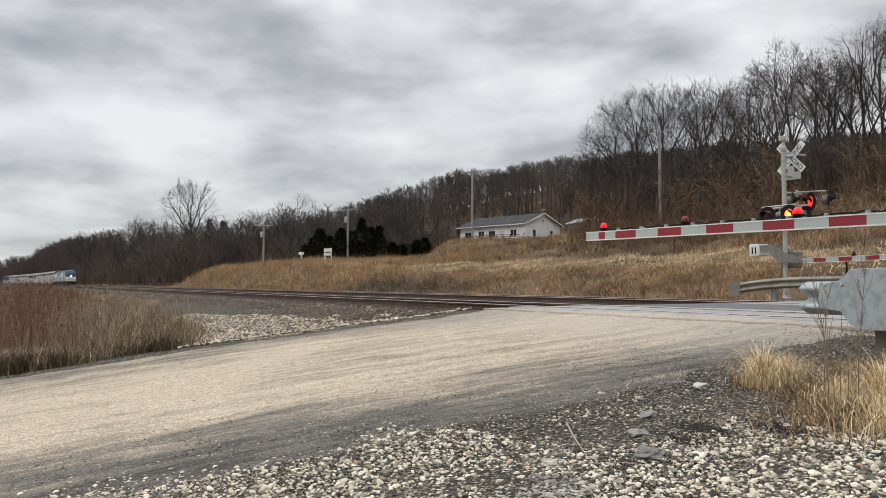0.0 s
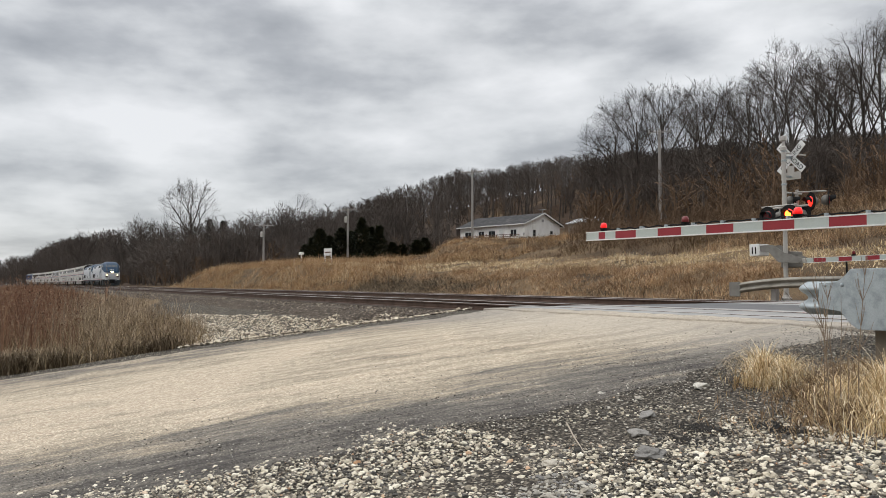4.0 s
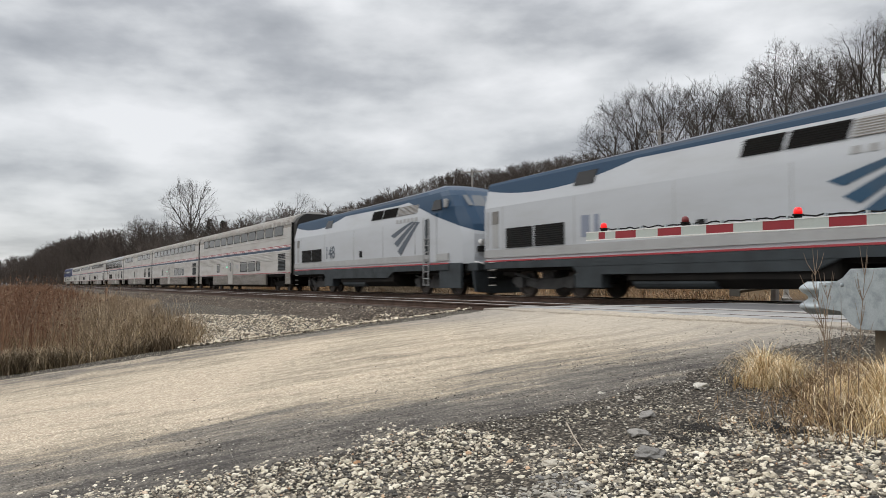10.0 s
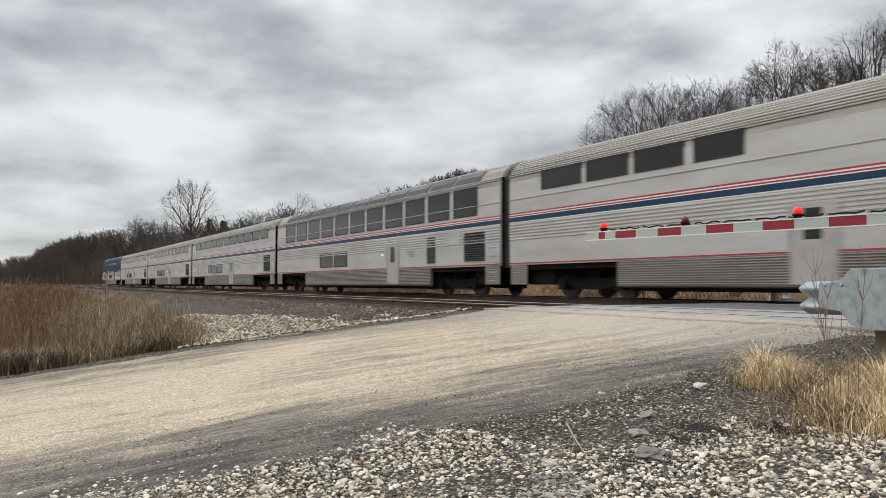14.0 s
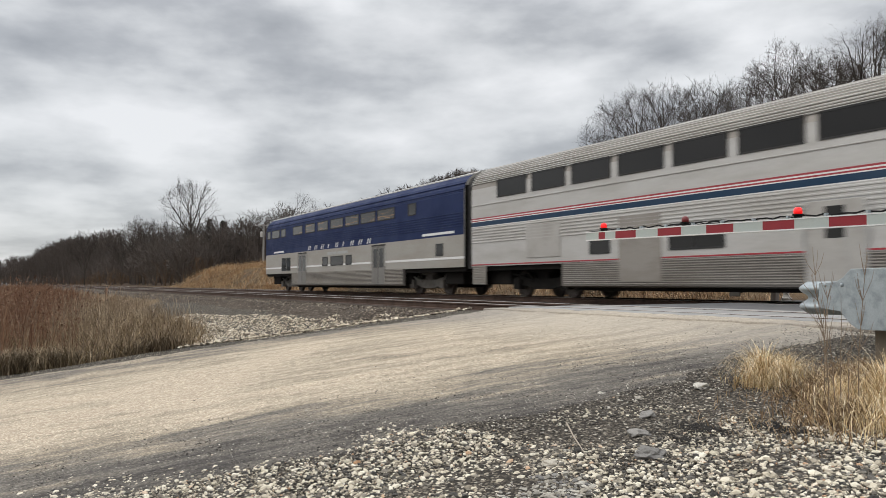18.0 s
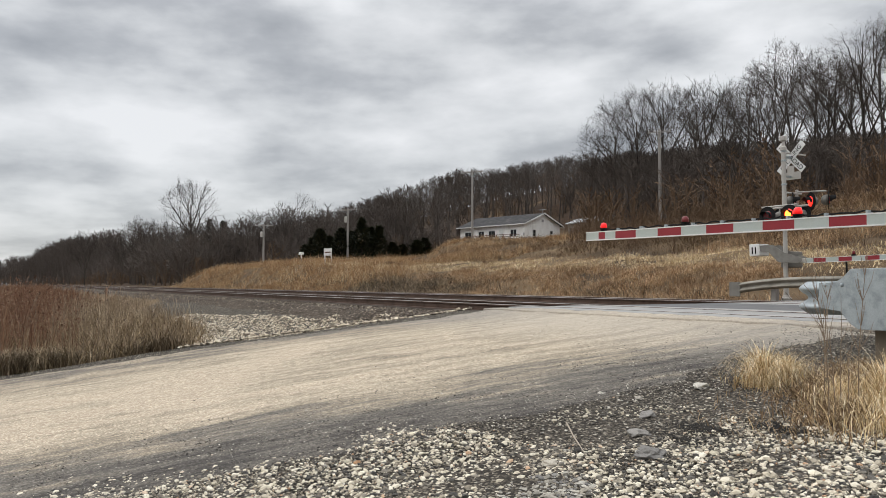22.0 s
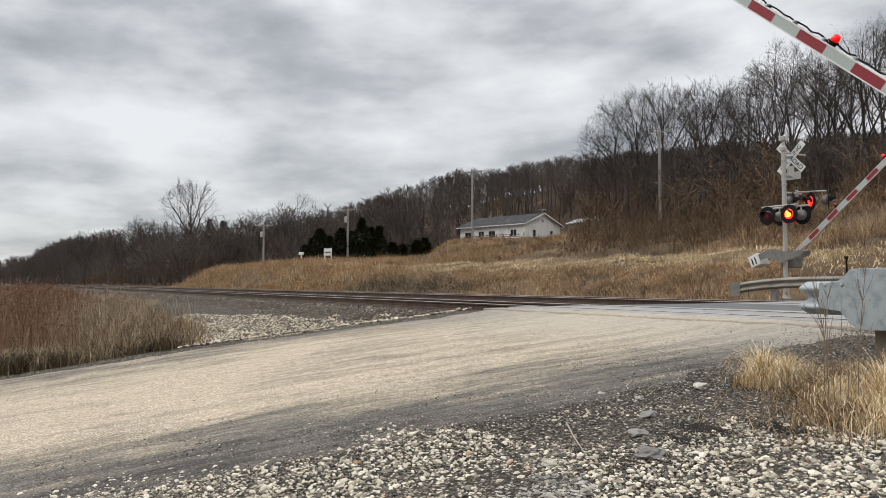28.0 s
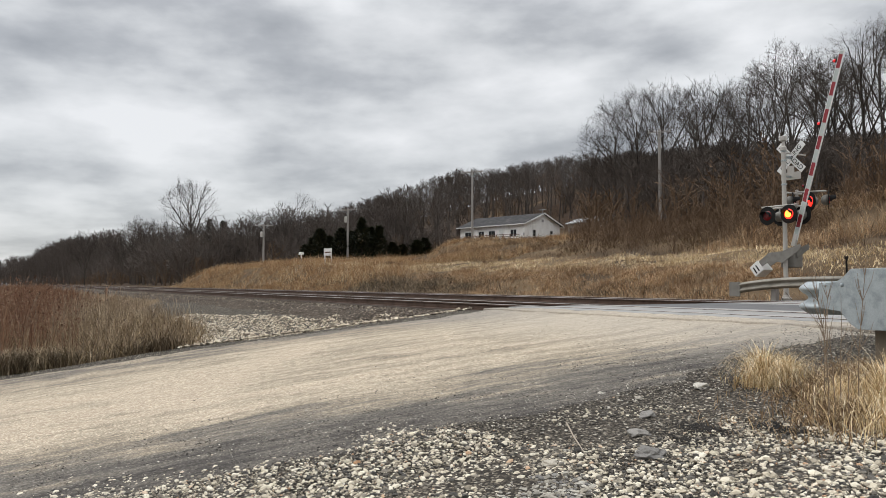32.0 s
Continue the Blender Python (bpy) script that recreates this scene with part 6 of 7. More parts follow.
block("vent", 0.02, 0.06, WIDTH / 2 - 0.25, WIDTH / 2 + 0.25, 3.3, 3.75, BAND_GREY, house)
block("meter_box", -0.3, -0.02, -0.12, -0.02, 0.9, 1.3, BAND_GREY, house)
ant = Shape().tube((0, WIDTH / 2, PEAK), (0, WIDTH / 2, PEAK + 0.7), 0.025, n=6)
for k in range(5):
    ant.tube((-0.6 + 0.3 * k, WIDTH / 2 - 0.5, PEAK + 0.66), (-0.6 + 0.3 * k, WIDTH / 2 + 0.5, PEAK + 0.66), 0.015, n=4)
ant.tube((-0.7, WIDTH / 2, PEAK + 0.66), (0.7, WIDTH / 2, PEAK + 0.66), 0.02, n=5)
ant.done("aerial", GALV, house)
wing = thing("outbuilding", "low white outbuilding with a pale metal roof behind the house", "outbuilding", pose(-96.6, 84.5, 8.75))
Shape().prism([(0.0, -1.0), (5.0, -1.0), (5.0, 2.2), (2.5, 3.1), (0.0, 2.2)], -7.0, 2.2, "x").done("wall", painted("tan_board_wall", (0.27, 0.225, 0.185), 0.85, 0.0, 0.5), wing)
for y0, y1 in ((-0.4, 2.5), (5.4, 2.5)):
    Shape().prism([(y0, 2.06), (y1, 3.1), (y1, 3.2), (y0, 2.16)], -7.3, 2.5, "x").done("roof", METAL_ROOF, wing)
lampo = Shape().lathe([(0.0, 0.12), (0.10, 0.08), (0.12, -0.05), (0.05, -0.1)], 10, pose(2.6, 0.2, 3.1)).done("yard_lamp", glowing("lit_yard_lamp", (1.0, 0.95, 0.85), 2.0), wing)
deck = thing("deck", "weathered wooden deck with a railing along the house", "deck", pose(HX, HY, HZ, 0, 0, 14))
block("platform", -13.0, -1.0, -2.6, -0.05, -0.3, -0.1, DECK, deck)
for x in np.arange(-13.0, -0.9, 1.5):
    block("post", x - 0.06, x + 0.06, -2.6, -2.48, -1.6, 1.0, DECK, deck)
for z in (0.25, 0.6, 0.95):
    block("rail", -13.0, -0.95, -2.62, -2.56, z, z + 0.08, DECK, deck)
    block("rail", -1.02, -0.96, -2.6, -0.05, z, z + 0.08, DECK, deck)

# a small white board and a mailbox out on the slope
x, y = along(580, 80)
board = thing("notice_board", "small white board on two posts in tall grass", "sign", pose(x, y, ground_z(x, y) + 0.05, 0, 0, 25))
block("panel", -0.55, 0.55, -0.03, 0.0, 0.75, 1.5, TRIM, board)
for q in (-0.45, 0.45):
    block("post", q - 0.05, q + 0.05, 0.0, 0.08, -0.3, 1.55, TRIM, board)
block("dark_bar", -0.4, 0.4, -0.036, -0.03, 1.02, 1.16, DECK, board)
x, y = along(533, 85)
box_ = thing("mailbox", "white roadside mailbox on a post", "mailbox", pose(x, y, ground_z(x, y), 0, 0, 20))
block("post", -0.05, 0.05, -0.05, 0.05, -0.3, 1.1, TRIM, box_)
Shape().prism([(-0.14, 1.1), (0.14, 1.1), (0.14, 1.28), (0.09, 1.38), (-0.09, 1.38), (-0.14, 1.28)], -0.3, 0.3, "x").done("box", TRIM, box_)


# ---- dark cedars on the rise ----
CEDAR = islands("dark_cedar_foliage", [(0.0, (0.012, 0.016, 0.009)), (0.6, (0.028, 0.034, 0.018)), (1.0, (0.06, 0.06, 0.03))], 0.9, 6.0, 0.4)


def cedar(px, dist, top, wide):
    x, y = along(px, dist)
    height = top_at(px, dist, top) - ground_z(x, y)
    t = thing("cedar_tree", "dark dense evergreen cedar", "tree", pose(x, y, ground_z(x, y) - 0.1), "cedars")
    Shape().tube((0, 0, -0.2), (0, 0, height * 0.7), 0.14, 0.04, 8).done("trunk", BARK, t)
    r, s = random.Random(int(px)), Shape()
    for i in range(1500):
        q = r.random() ** 0.8
        rad = wide * (1 - q) ** 0.55 * (0.5 + 0.5 * r.random()) * (1 + 0.2 * math.sin(q * 15 + px) + 0.2 * math.sin(q * 9 + px * 0.7))
        a = r.uniform(0, 6.283)
        c = Vector((rad * math.cos(a), rad * math.sin(a), 0.15 + q * (height - 0.2)))
        d = Vector((math.cos(a), math.sin(a), r.uniform(0.2, 1.0))).normalized()
        w_ = Vector((-math.sin(a), math.cos(a), r.uniform(-0.3, 0.3))) * r.uniform(0.08, 0.16)
        e = c + d * r.uniform(0.25, 0.5)
        s.face([c - w_, c + w_, e + w_ * 0.3, e - w_ * 0.3])
    s.done("crown", CEDAR, t)


for px, dist, top, wd in ((566, 104, 404, 1.7), (552, 106, 420, 1.3), (583, 108, 416, 1.6), (604, 106, 402, 1.9), (623, 110, 408, 1.8), (640, 106, 384, 1.8), (656, 109, 400, 1.8), (671, 106, 398, 1.6), (541, 108, 432, 1.2),
                          (394, 150, 389, 2.2), (370, 152, 387, 2.0), (738, 112, 424, 1.6), (752, 114, 420, 1.5), (694, 112, 428, 1.4), (712, 116, 432, 1.2)):
    cedar(px, dist, top, wd)

# ---- grass, weeds and stones ----
def blades(name, label, pts, mat, seed, width, lean, bend=0.35, heads=0.0):
    """Grass as bent tapered blades: pts is rows of x, y, height."""
    r = np.random.RandomState(seed)
    p = np.asarray(pts, dtype=np.float64)
    n = len(p)
    z = np.array([ground_z(x, y) for x, y in p[:, :2]]) - 0.03
    a, turn = r.uniform(0, 6.283, n), r.uniform(0, 6.283, n)
    l, h = p[:, 2] * lean * r.uniform(0.1, 1.15, n), p[:, 2]
    dx, dy = np.cos(a), np.sin(a)
    wx, wy = np.cos(turn) * width * 0.5 * r.uniform(0.6, 1.4, n), np.sin(turn) * width * 0.5 * r.uniform(0.6, 1.4, n)
    base = np.stack([p[:, 0], p[:, 1], z], 1)
    mid = base + np.stack([dx * l * bend, dy * l * bend, h * 0.55], 1)
    tip = base + np.stack([dx * l, dy * l, np.maximum(h * 0.35, h - 0.25 * l)], 1)
    w = np.stack([wx, wy, np.zeros(n)], 1)
    v = np.stack([base - w, base + w, mid - w * 0.75, mid + w * 0.75, tip], 1).reshape(-1, 3)
    k = np.arange(n)[:, None] * 5
    f = np.concatenate([k + np.array([0, 1, 3]), k + np.array([0, 3, 2]), k + np.array([2, 3, 4])])
    vs, fs = [v], [f]
    if heads:
        pick = r.rand(n) < heads
        t, c = tip[pick], len(v)
        for _ in range(5):
            o = t + r.normal(0, 1, t.shape) * np.array([0.035, 0.035, 0.06]) - np.array([0, 0, 0.04])
            s = 0.022 + 0.02 * r.rand(len(o), 1)
            d = r.normal(0, 1, (len(o), 3))
            e = r.normal(0, 1, (len(o), 3))
            d, e = d / np.linalg.norm(d, axis=1)[:, None] * s, e / np.linalg.norm(e, axis=1)[:, None] * s
            vs.append(np.stack([o - d, o + e, o + d], 1).reshape(-1, 3))
            fs.append(np.arange(len(o) * 3).reshape(-1, 3) + c)
            c += len(o) * 3
    return joined(name, vs, fs, mat, label, "grass")


def arched(name, label, pts, mat, seed, width, lean, droop=0.5, way=None, sway=0.0):
    """Grass as long blades that arch over, in five pieces: pts is rows of x, y, height; way is a bearing that they favour."""
    r = np.random.RandomState(seed)
    p = np.asarray(pts, dtype=np.float64)
    n = len(p)
    z = np.array([ground_z(x, y) for x, y in p[:, :2]]) - 0.02
    a = r.uniform(0, 6.283, n) if way is None else r.normal(way, sway, n)
    l, h = p[:, 2] * lean * r.uniform(0.15, 1.2, n), p[:, 2]
    side = a + 1.571 + r.uniform(-0.7, 0.7, n)
    w = np.stack([np.cos(side), np.sin(side), np.zeros(n)], 1) * (width * 0.5 * r.uniform(0.6, 1.4, n))[:, None]
    base = np.stack([p[:, 0], p[:, 1], z], 1)
    out = np.stack([np.cos(a), np.sin(a), np.zeros(n)], 1)
    fall = droop * r.uniform(0.3, 1.5, n)
    kink = r.normal(0, 0.05, (n, 3))
    rows = []
    for k in (0.0, 0.3, 0.55, 0.78, 0.92):
        c = base + out * (l * k ** 1.7)[:, None] + kink * (h * k * (1 - k) * 3)[:, None]
        c[:, 2] += h * (k * (1 + 0.35 * fall) - fall * k ** 3.2)
        rows += [c - w * (1 - 0.75 * k), c + w * (1 - 0.75 * k)]
    c = base + out * l[:, None]
    c[:, 2] += np.maximum(h * (1 - 0.65 * fall), 0.01)
    v = np.stack(rows + [c], 1).reshape(-1, 3)
    k = np.arange(n)[:, None] * 11
    tri = [(0, 1, 3), (0, 3, 2), (2, 3, 5), (2, 5, 4), (4, 5, 7), (4, 7, 6), (6, 7, 9), (6, 9, 8), (8, 9, 10)]
    return joined(name, [v], [np.concatenate([k + np.array(t) for t in tri])], mat, label, "grass")


def tufts(n, region, spread, per, h0, h1, seed, keep=None):
    """Blade roots gathered in tufts within a plan region (x0, x1, y0, y1)."""
    r = random.Random(seed)
    out = []
    x0, x1, y0, y1 = region
    while len(out) < n:
        x, y = r.uniform(x0, x1), r.uniform(y0, y1)
        if keep is not None and r.random() > keep(x, y):
            continue
        hh = r.uniform(h0, h1) * (1.0 + 0.55 * noise.noise(Vector((x * 0.45, y * 0.45, seed))))
        for _ in range(per):
            out.append((x + r.gauss(0, spread), y + r.gauss(0, spread), hh * r.uniform(0.55, 1.1)))
    return out


TAN = islands("dry_tan_grass", [(0.0, (0.20, 0.11, 0.048)), (0.35, (0.39, 0.23, 0.105)), (0.7, (0.60, 0.42, 0.23)), (1.0, (0.80, 0.66, 0.44))], 0.85, 3.0, 0.1, 0.15, (0.45, 0.7, (0.20, 0.105, 0.05)))
SHAG = islands("dull_brown_grass", [(0.0, (0.11, 0.070, 0.042)), (0.5, (0.26, 0.172, 0.098)), (1.0, (0.52, 0.38, 0.23))], 0.9, 3.0, 0.1, 0.2, (0.45, 0.6, (0.131, 0.085, 0.0504)))
WEED = islands("russet_weeds", [(0.0, (0.075, 0.05, 0.037)), (0.4, (0.17, 0.118, 0.08)), (0.8, (0.31, 0.235, 0.16)), (1.0, (0.50, 0.42, 0.31))], 0.9, 3.0, 0.1, 0.2, (0.3, 0.4, (0.16, 0.07, 0.035)))
DULL = islands("green_brown_grass", [(0.0, (0.0654, 0.046, 0.0252)), (0.5, (0.147, 0.102, 0.0521)), (0.85, (0.294, 0.21, 0.109)), (1.0, (0.589, 0.46, 0.277))], 0.9, 3.0, 0.1, 0.2)
STRAW = islands("bright_straw", [(0.0, (0.38, 0.255, 0.12)), (0.4, (0.64, 0.47, 0.25)), (0.8, (0.83, 0.67, 0.42)), (1.0, (0.93, 0.86, 0.68))], 0.7, 3.0, 0.1, 0.12)


def off_road(x, y):
    r = smooth01((x + 18.0) / 3) * smooth01((-1.5 - x) / 3) * (1 - smooth01((y - 23.5) / 3))
    patch = smooth01((noise.noise(Vector((x * 0.12, y * 0.2, 9))) + 0.55) * 1.6)
    lane = smooth01((x + 78) / 14) * smooth01((y - 25.6) / 0.8) * smooth01((31.4 - y) / 0.8)      # a mown lane along the slope
    gap = smooth01(2.6 * noise.noise(Vector((x * 0.75, y * 1.0, 5))) + 0.75)
    return (1 - r) * (0.2 + 0.8 * patch) * (0.12 + 0.88 * gap) * (1 - 0.96 * lane)


# the bank beyond the tracks, the slope above it
def cut_bank(x, y):
    """The steep dark cut in the bank's foot."""
    return smooth01((x + 53) / 4) * smooth01((-34 - x) / 6) * smooth01((24.2 - y) / 1.6)


def dull_side(x, y):
    return smooth01((x + 52 + 8 * noise.noise(Vector((x * 0.15, y * 0.3, 6)))) / 10)


MATTED = islands("grey_flattened_grass", [(0.0, (0.0545, 0.042, 0.0311)), (0.5, (0.142, 0.108, 0.0739)), (0.85, (0.294, 0.225, 0.147)), (1.0, (0.567, 0.45, 0.294))], 0.9, 3.0, 0.1, 0.15)
LANE = islands("pale_mown_grass", [(0.0, (0.46, 0.34, 0.19)), (0.5, (0.68, 0.53, 0.32)), (1.0, (0.88, 0.75, 0.52))], 0.9, 3.0, 0.1, 0.15, (0.5, 0.25, (0.218, 0.13, 0.063)))
DUN = islands("faded_brown_grass", [(0.0, (0.20, 0.117, 0.065)), (0.35, (0.41, 0.25, 0.135)), (0.7, (0.63, 0.425, 0.24)), (1.0, (0.84, 0.66, 0.43))], 0.85, 3.0, 0.1, 0.15, (0.6, 0.6, (0.131, 0.075, 0.0378)))
blades("bank_grass", "tall dry tan grass covering the railway bank", tufts(54000, (-124, -38, 20.6, 34), 0.24, 12, 0.5, 1.15, 21, lambda x, y: off_road(x, y) * (1 - cut_bank(x, y)) * (1 - dull_side(x, y)) * smooth01((x + 122) / 7)), TAN, 1, 0.017, 1.1, 0.4)
blades("bank_grass", "faded brown grass on the bank below the slope", tufts(52000, (-62, 6, 20.4, 31), 0.2, 12, 0.15, 0.55, 25, lambda x, y: off_road(x, y) * (1 - cut_bank(x, y)) * dull_side(x, y)), DUN, 11, 0.0115, 1.7, 0.35)
blades("flattened_grass", "grey flattened grass over the dark cut bank", tufts(13000, (-54, -33, 20.2, 24.6), 0.2, 9, 0.3, 0.7, 26, cut_bank), MATTED, 12, 0.022, 1.9, 0.3)
SLOPE = islands("dark_slope_grass", [(0.0, (0.06, 0.038, 0.025)), (0.5, (0.15, 0.098, 0.06)), (1.0, (0.33, 0.235, 0.145))], 0.9, 3.0, 0.1, 0.2, (0.3, 0.6, (0.09, 0.055, 0.035)))
def slope_cover(x, y):
    if wooded(x, y - 3):
        return 0.0
    tufted = 0.3 + 0.7 * smooth01(1.5 * noise.noise(Vector((x * 0.2, y * 0.2, 4))) + 0.6)
    return tufted * (1 - 0.6 * smooth01((x + 58) / 10) * smooth01((-22 - x) / 8))


blades("slope_grass", "shaggy dull brown grass on the slope", tufts(46000, (-135, 4, 30.6, 66), 0.35, 14, 0.25, 0.75, 22, slope_cover), SLOPE, 2, 0.019, 1.7, 0.35)
blades("spur_grass", "tall tan tufts on the rise below the house", tufts(13000, (-76, -46, 32.5, 45), 0.3, 14, 0.35, 0.8, 27, lambda x, y: smooth01(2.2 * noise.noise(Vector((x * 0.35, y * 0.35, 2))) + 0.5)), TAN, 13, 0.02, 1.3, 0.4)
blades("slope_tufts", "tall pale dry grass hanging on the slope", tufts(14000, (-28, -4, 31, 44), 0.22, 12, 0.5, 1.25, 28, lambda x, y: smooth01(2.0 * noise.noise(Vector((x * 0.4, y * 0.4, 7))) + 0.45)), DUN, 15, 0.013, 1.4, 0.4)
arched("bank_mats", "pale flattened grass hanging down the bank's foot", tufts(8000, (-62, 4, 20.5, 24.6), 0.12, 9, 0.25, 0.5, 61, lambda x, y: (1 - smooth01((x + 18) / 3) * smooth01((-1.5 - x) / 3)) * smooth01(2.5 * noise.noise(Vector((x * 0.5, y * 0.8, 8))) + 0.3)), DUN, 17, 0.016, 2.2, 1.1, -1.571, 0.6)
arched("slope_mats", "brown matted grass draped over the slope", tufts(8000, (-60, -12, 32, 42), 0.2, 10, 0.4, 0.8, 62, lambda x, y: smooth01(2.5 * noise.noise(Vector((x * 0.35, y * 0.5, 9))) + 0.4)), SHAG, 18, 0.026, 2.2, 1.1, -1.9, 0.6)
blades("mown_lane", "short pale mown grass along the slope", tufts(22000, (-70, 4, 26.2, 30.8), 0.3, 10, 0.12, 0.32, 24), LANE, 10, 0.034, 1.4)
blades("verge_grass", "short dry grass along the foot of the bank", tufts(16000, (-120, 4, 19.6, 23), 0.18, 10, 0.2, 0.5, 23, off_road), MATTED, 3, 0.03, 0.9, 0.5)


def weed_patch(x, y):
    if x > road_left(y) - 0.55 - 0.35 * noise.noise(Vector((x, y, 2))):
        return 0.0
    far_side = table(((-200, 7.5), (-40, 6.6), (-26, 5.6), (-20, 4.3), (-17.5, 3.2), (-15.5, 2.6), (-14, 2.4)), x)
    return 1.0 - smooth01((y - far_side + 0.5) / 0.9)


RUSSET = islands("rust_red_weeds", [(0.0, (0.085, 0.042, 0.028)), (0.5, (0.19, 0.098, 0.058)), (0.9, (0.30, 0.18, 0.11)), (1.0, (0.42, 0.32, 0.22))], 0.9, 3.0, 0.1, 0.2)
FADED = islands("faded_tan_weeds", [(0.0, (0.12, 0.083, 0.053)), (0.4, (0.27, 0.195, 0.122)), (0.8, (0.46, 0.35, 0.23)), (1.0, (0.66, 0.54, 0.38))], 0.9, 3.0, 0.1, 0.2, (0.5, 0.5, (0.109, 0.07, 0.042)))


def red_part(x, y):
    return smooth01((130 + 90 * noise.noise(Vector((x * 0.3, y * 0.3, 8))) - bearing_px(x, y)) / 60) * smooth01((math.hypot(x, y) - 14.5) / 3)


def tall_weeds(x, y):
    return weed_patch(x, y) * smooth01((road_left(y) - 0.6 - x) / 2.6)


def front_part(x, y):
    return smooth01((16.2 + 2.4 * noise.noise(Vector((x * 0.35, y * 0.35, 1))) - math.hypot(x, y)) / 1.8)


OLIVE = islands("dark_olive_tangle", [(0.0, (0.06, 0.044, 0.027)), (0.5, (0.145, 0.106, 0.063)), (0.8, (0.28, 0.21, 0.127)), (1.0, (0.62, 0.50, 0.34))], 0.9, 3.0, 0.1, 0.2, (0.7, 0.4, (0.07, 0.045, 0.028)))
blades("field_weeds", "tall rust-red dead weeds in the field", tufts(12000, (-62, -13.5, -5, 7.5), 0.25, 7, 0.85, 1.85, 31, lambda x, y: tall_weeds(x, y) * red_part(x, y) * (1 - front_part(x, y))), RUSSET, 4, 0.010, 0.35, 0.35, 0.4)
arched("field_weeds", "faded tan dead weeds beside the road", tufts(14000, (-62, -13.5, -5, 7.5), 0.22, 7, 0.4, 1.25, 34, lambda x, y: tall_weeds(x, y) * (1 - 0.85 * red_part(x, y)) * (1 - 0.45 * front_part(x, y)) * (0.3 + 0.7 * smooth01(1.6 * noise.noise(Vector((x * 0.5, y * 0.5, 3))) + 0.5))), FADED, 14, 0.009, 0.7, 0.35)
arched("field_grass", "dark tangled olive-brown grass at the road's edge", tufts(17000, (-24, -13.5, -4, 4.0), 0.16, 10, 0.22, 0.6, 32, lambda x, y: weed_patch(x, y) * front_part(x, y)), OLIVE, 5, 0.010, 1.1, 0.75)
blades("field_grass", "matted green-brown grass between the weeds", tufts(24000, (-34, -13.5, -4, 6.0), 0.2, 12, 0.2, 0.7, 35, lambda x, y: weed_patch(x, y) * (1 - 0.7 * front_part(x, y))), DULL, 16, 0.012, 1.5, 0.35)
blades("far_field_weeds", "dead weeds far along the field", tufts(9000, (-220, -60, -6, 6), 0.5, 8, 0.9, 1.8, 33), RUSSET, 6, 0.06, 0.35)

# straw clumps beside the yard, thick at the root and bowed over
def clump(x, y, n, spread, h, seed, lean=0.7):
    r = random.Random(seed)
    pts = []
    for _ in range(n):
        a, d = r.uniform(0, 6.283), abs(r.gauss(0, spread))
        pts.append((x + d * math.cos(a), y + d * math.sin(a), h * r.uniform(0.3, 1.08) * max(0.25, 1 - 0.6 * d / (spread * 2.2))))
    return pts


arched("straw_clump", "bright dry straw-coloured grass clump on gravel", clump(-4.05, 5.30, 800, 0.13, 0.52, 41) + clump(-3.98, 5.5, 420, 0.14, 0.42, 42), STRAW, 7, 0.0048, 1.0, 0.95)
arched("straw_clump", "dense dry grass spreading below the guard rail", clump(-3.25, 5.05, 420, 0.16, 0.36, 43) + clump(-2.95, 5.15, 820, 0.2, 0.60, 44) + clump(-2.5, 5.25, 900, 0.26, 0.58, 45) + clump(-2.75, 4.7, 600, 0.3, 0.36, 46), STRAW, 8, 0.0048, 0.95, 0.95)
blades("matted_grass", "flattened brown grass among stones", clump(-3.5, 5.6, 1400, 0.5, 0.24, 47) + clump(-3.0, 4.75, 2200, 0.5, 0.22, 48) + clump(-3.55, 5.15, 700, 0.22, 0.2, 50) + clump(-3.75, 6.1, 700, 0.4, 0.2, 49), SHAG, 9, 0.007, 1.3, 0.5)
STEM = painted("dead_weed_stem", (0.24, 0.175, 0.12), 0.9, 0.0, 0.3)
HEAD = painted("dark_seed_head", (0.055, 0.033, 0.022), 0.95, 0.0, 0.3)
rng = random.Random(31)
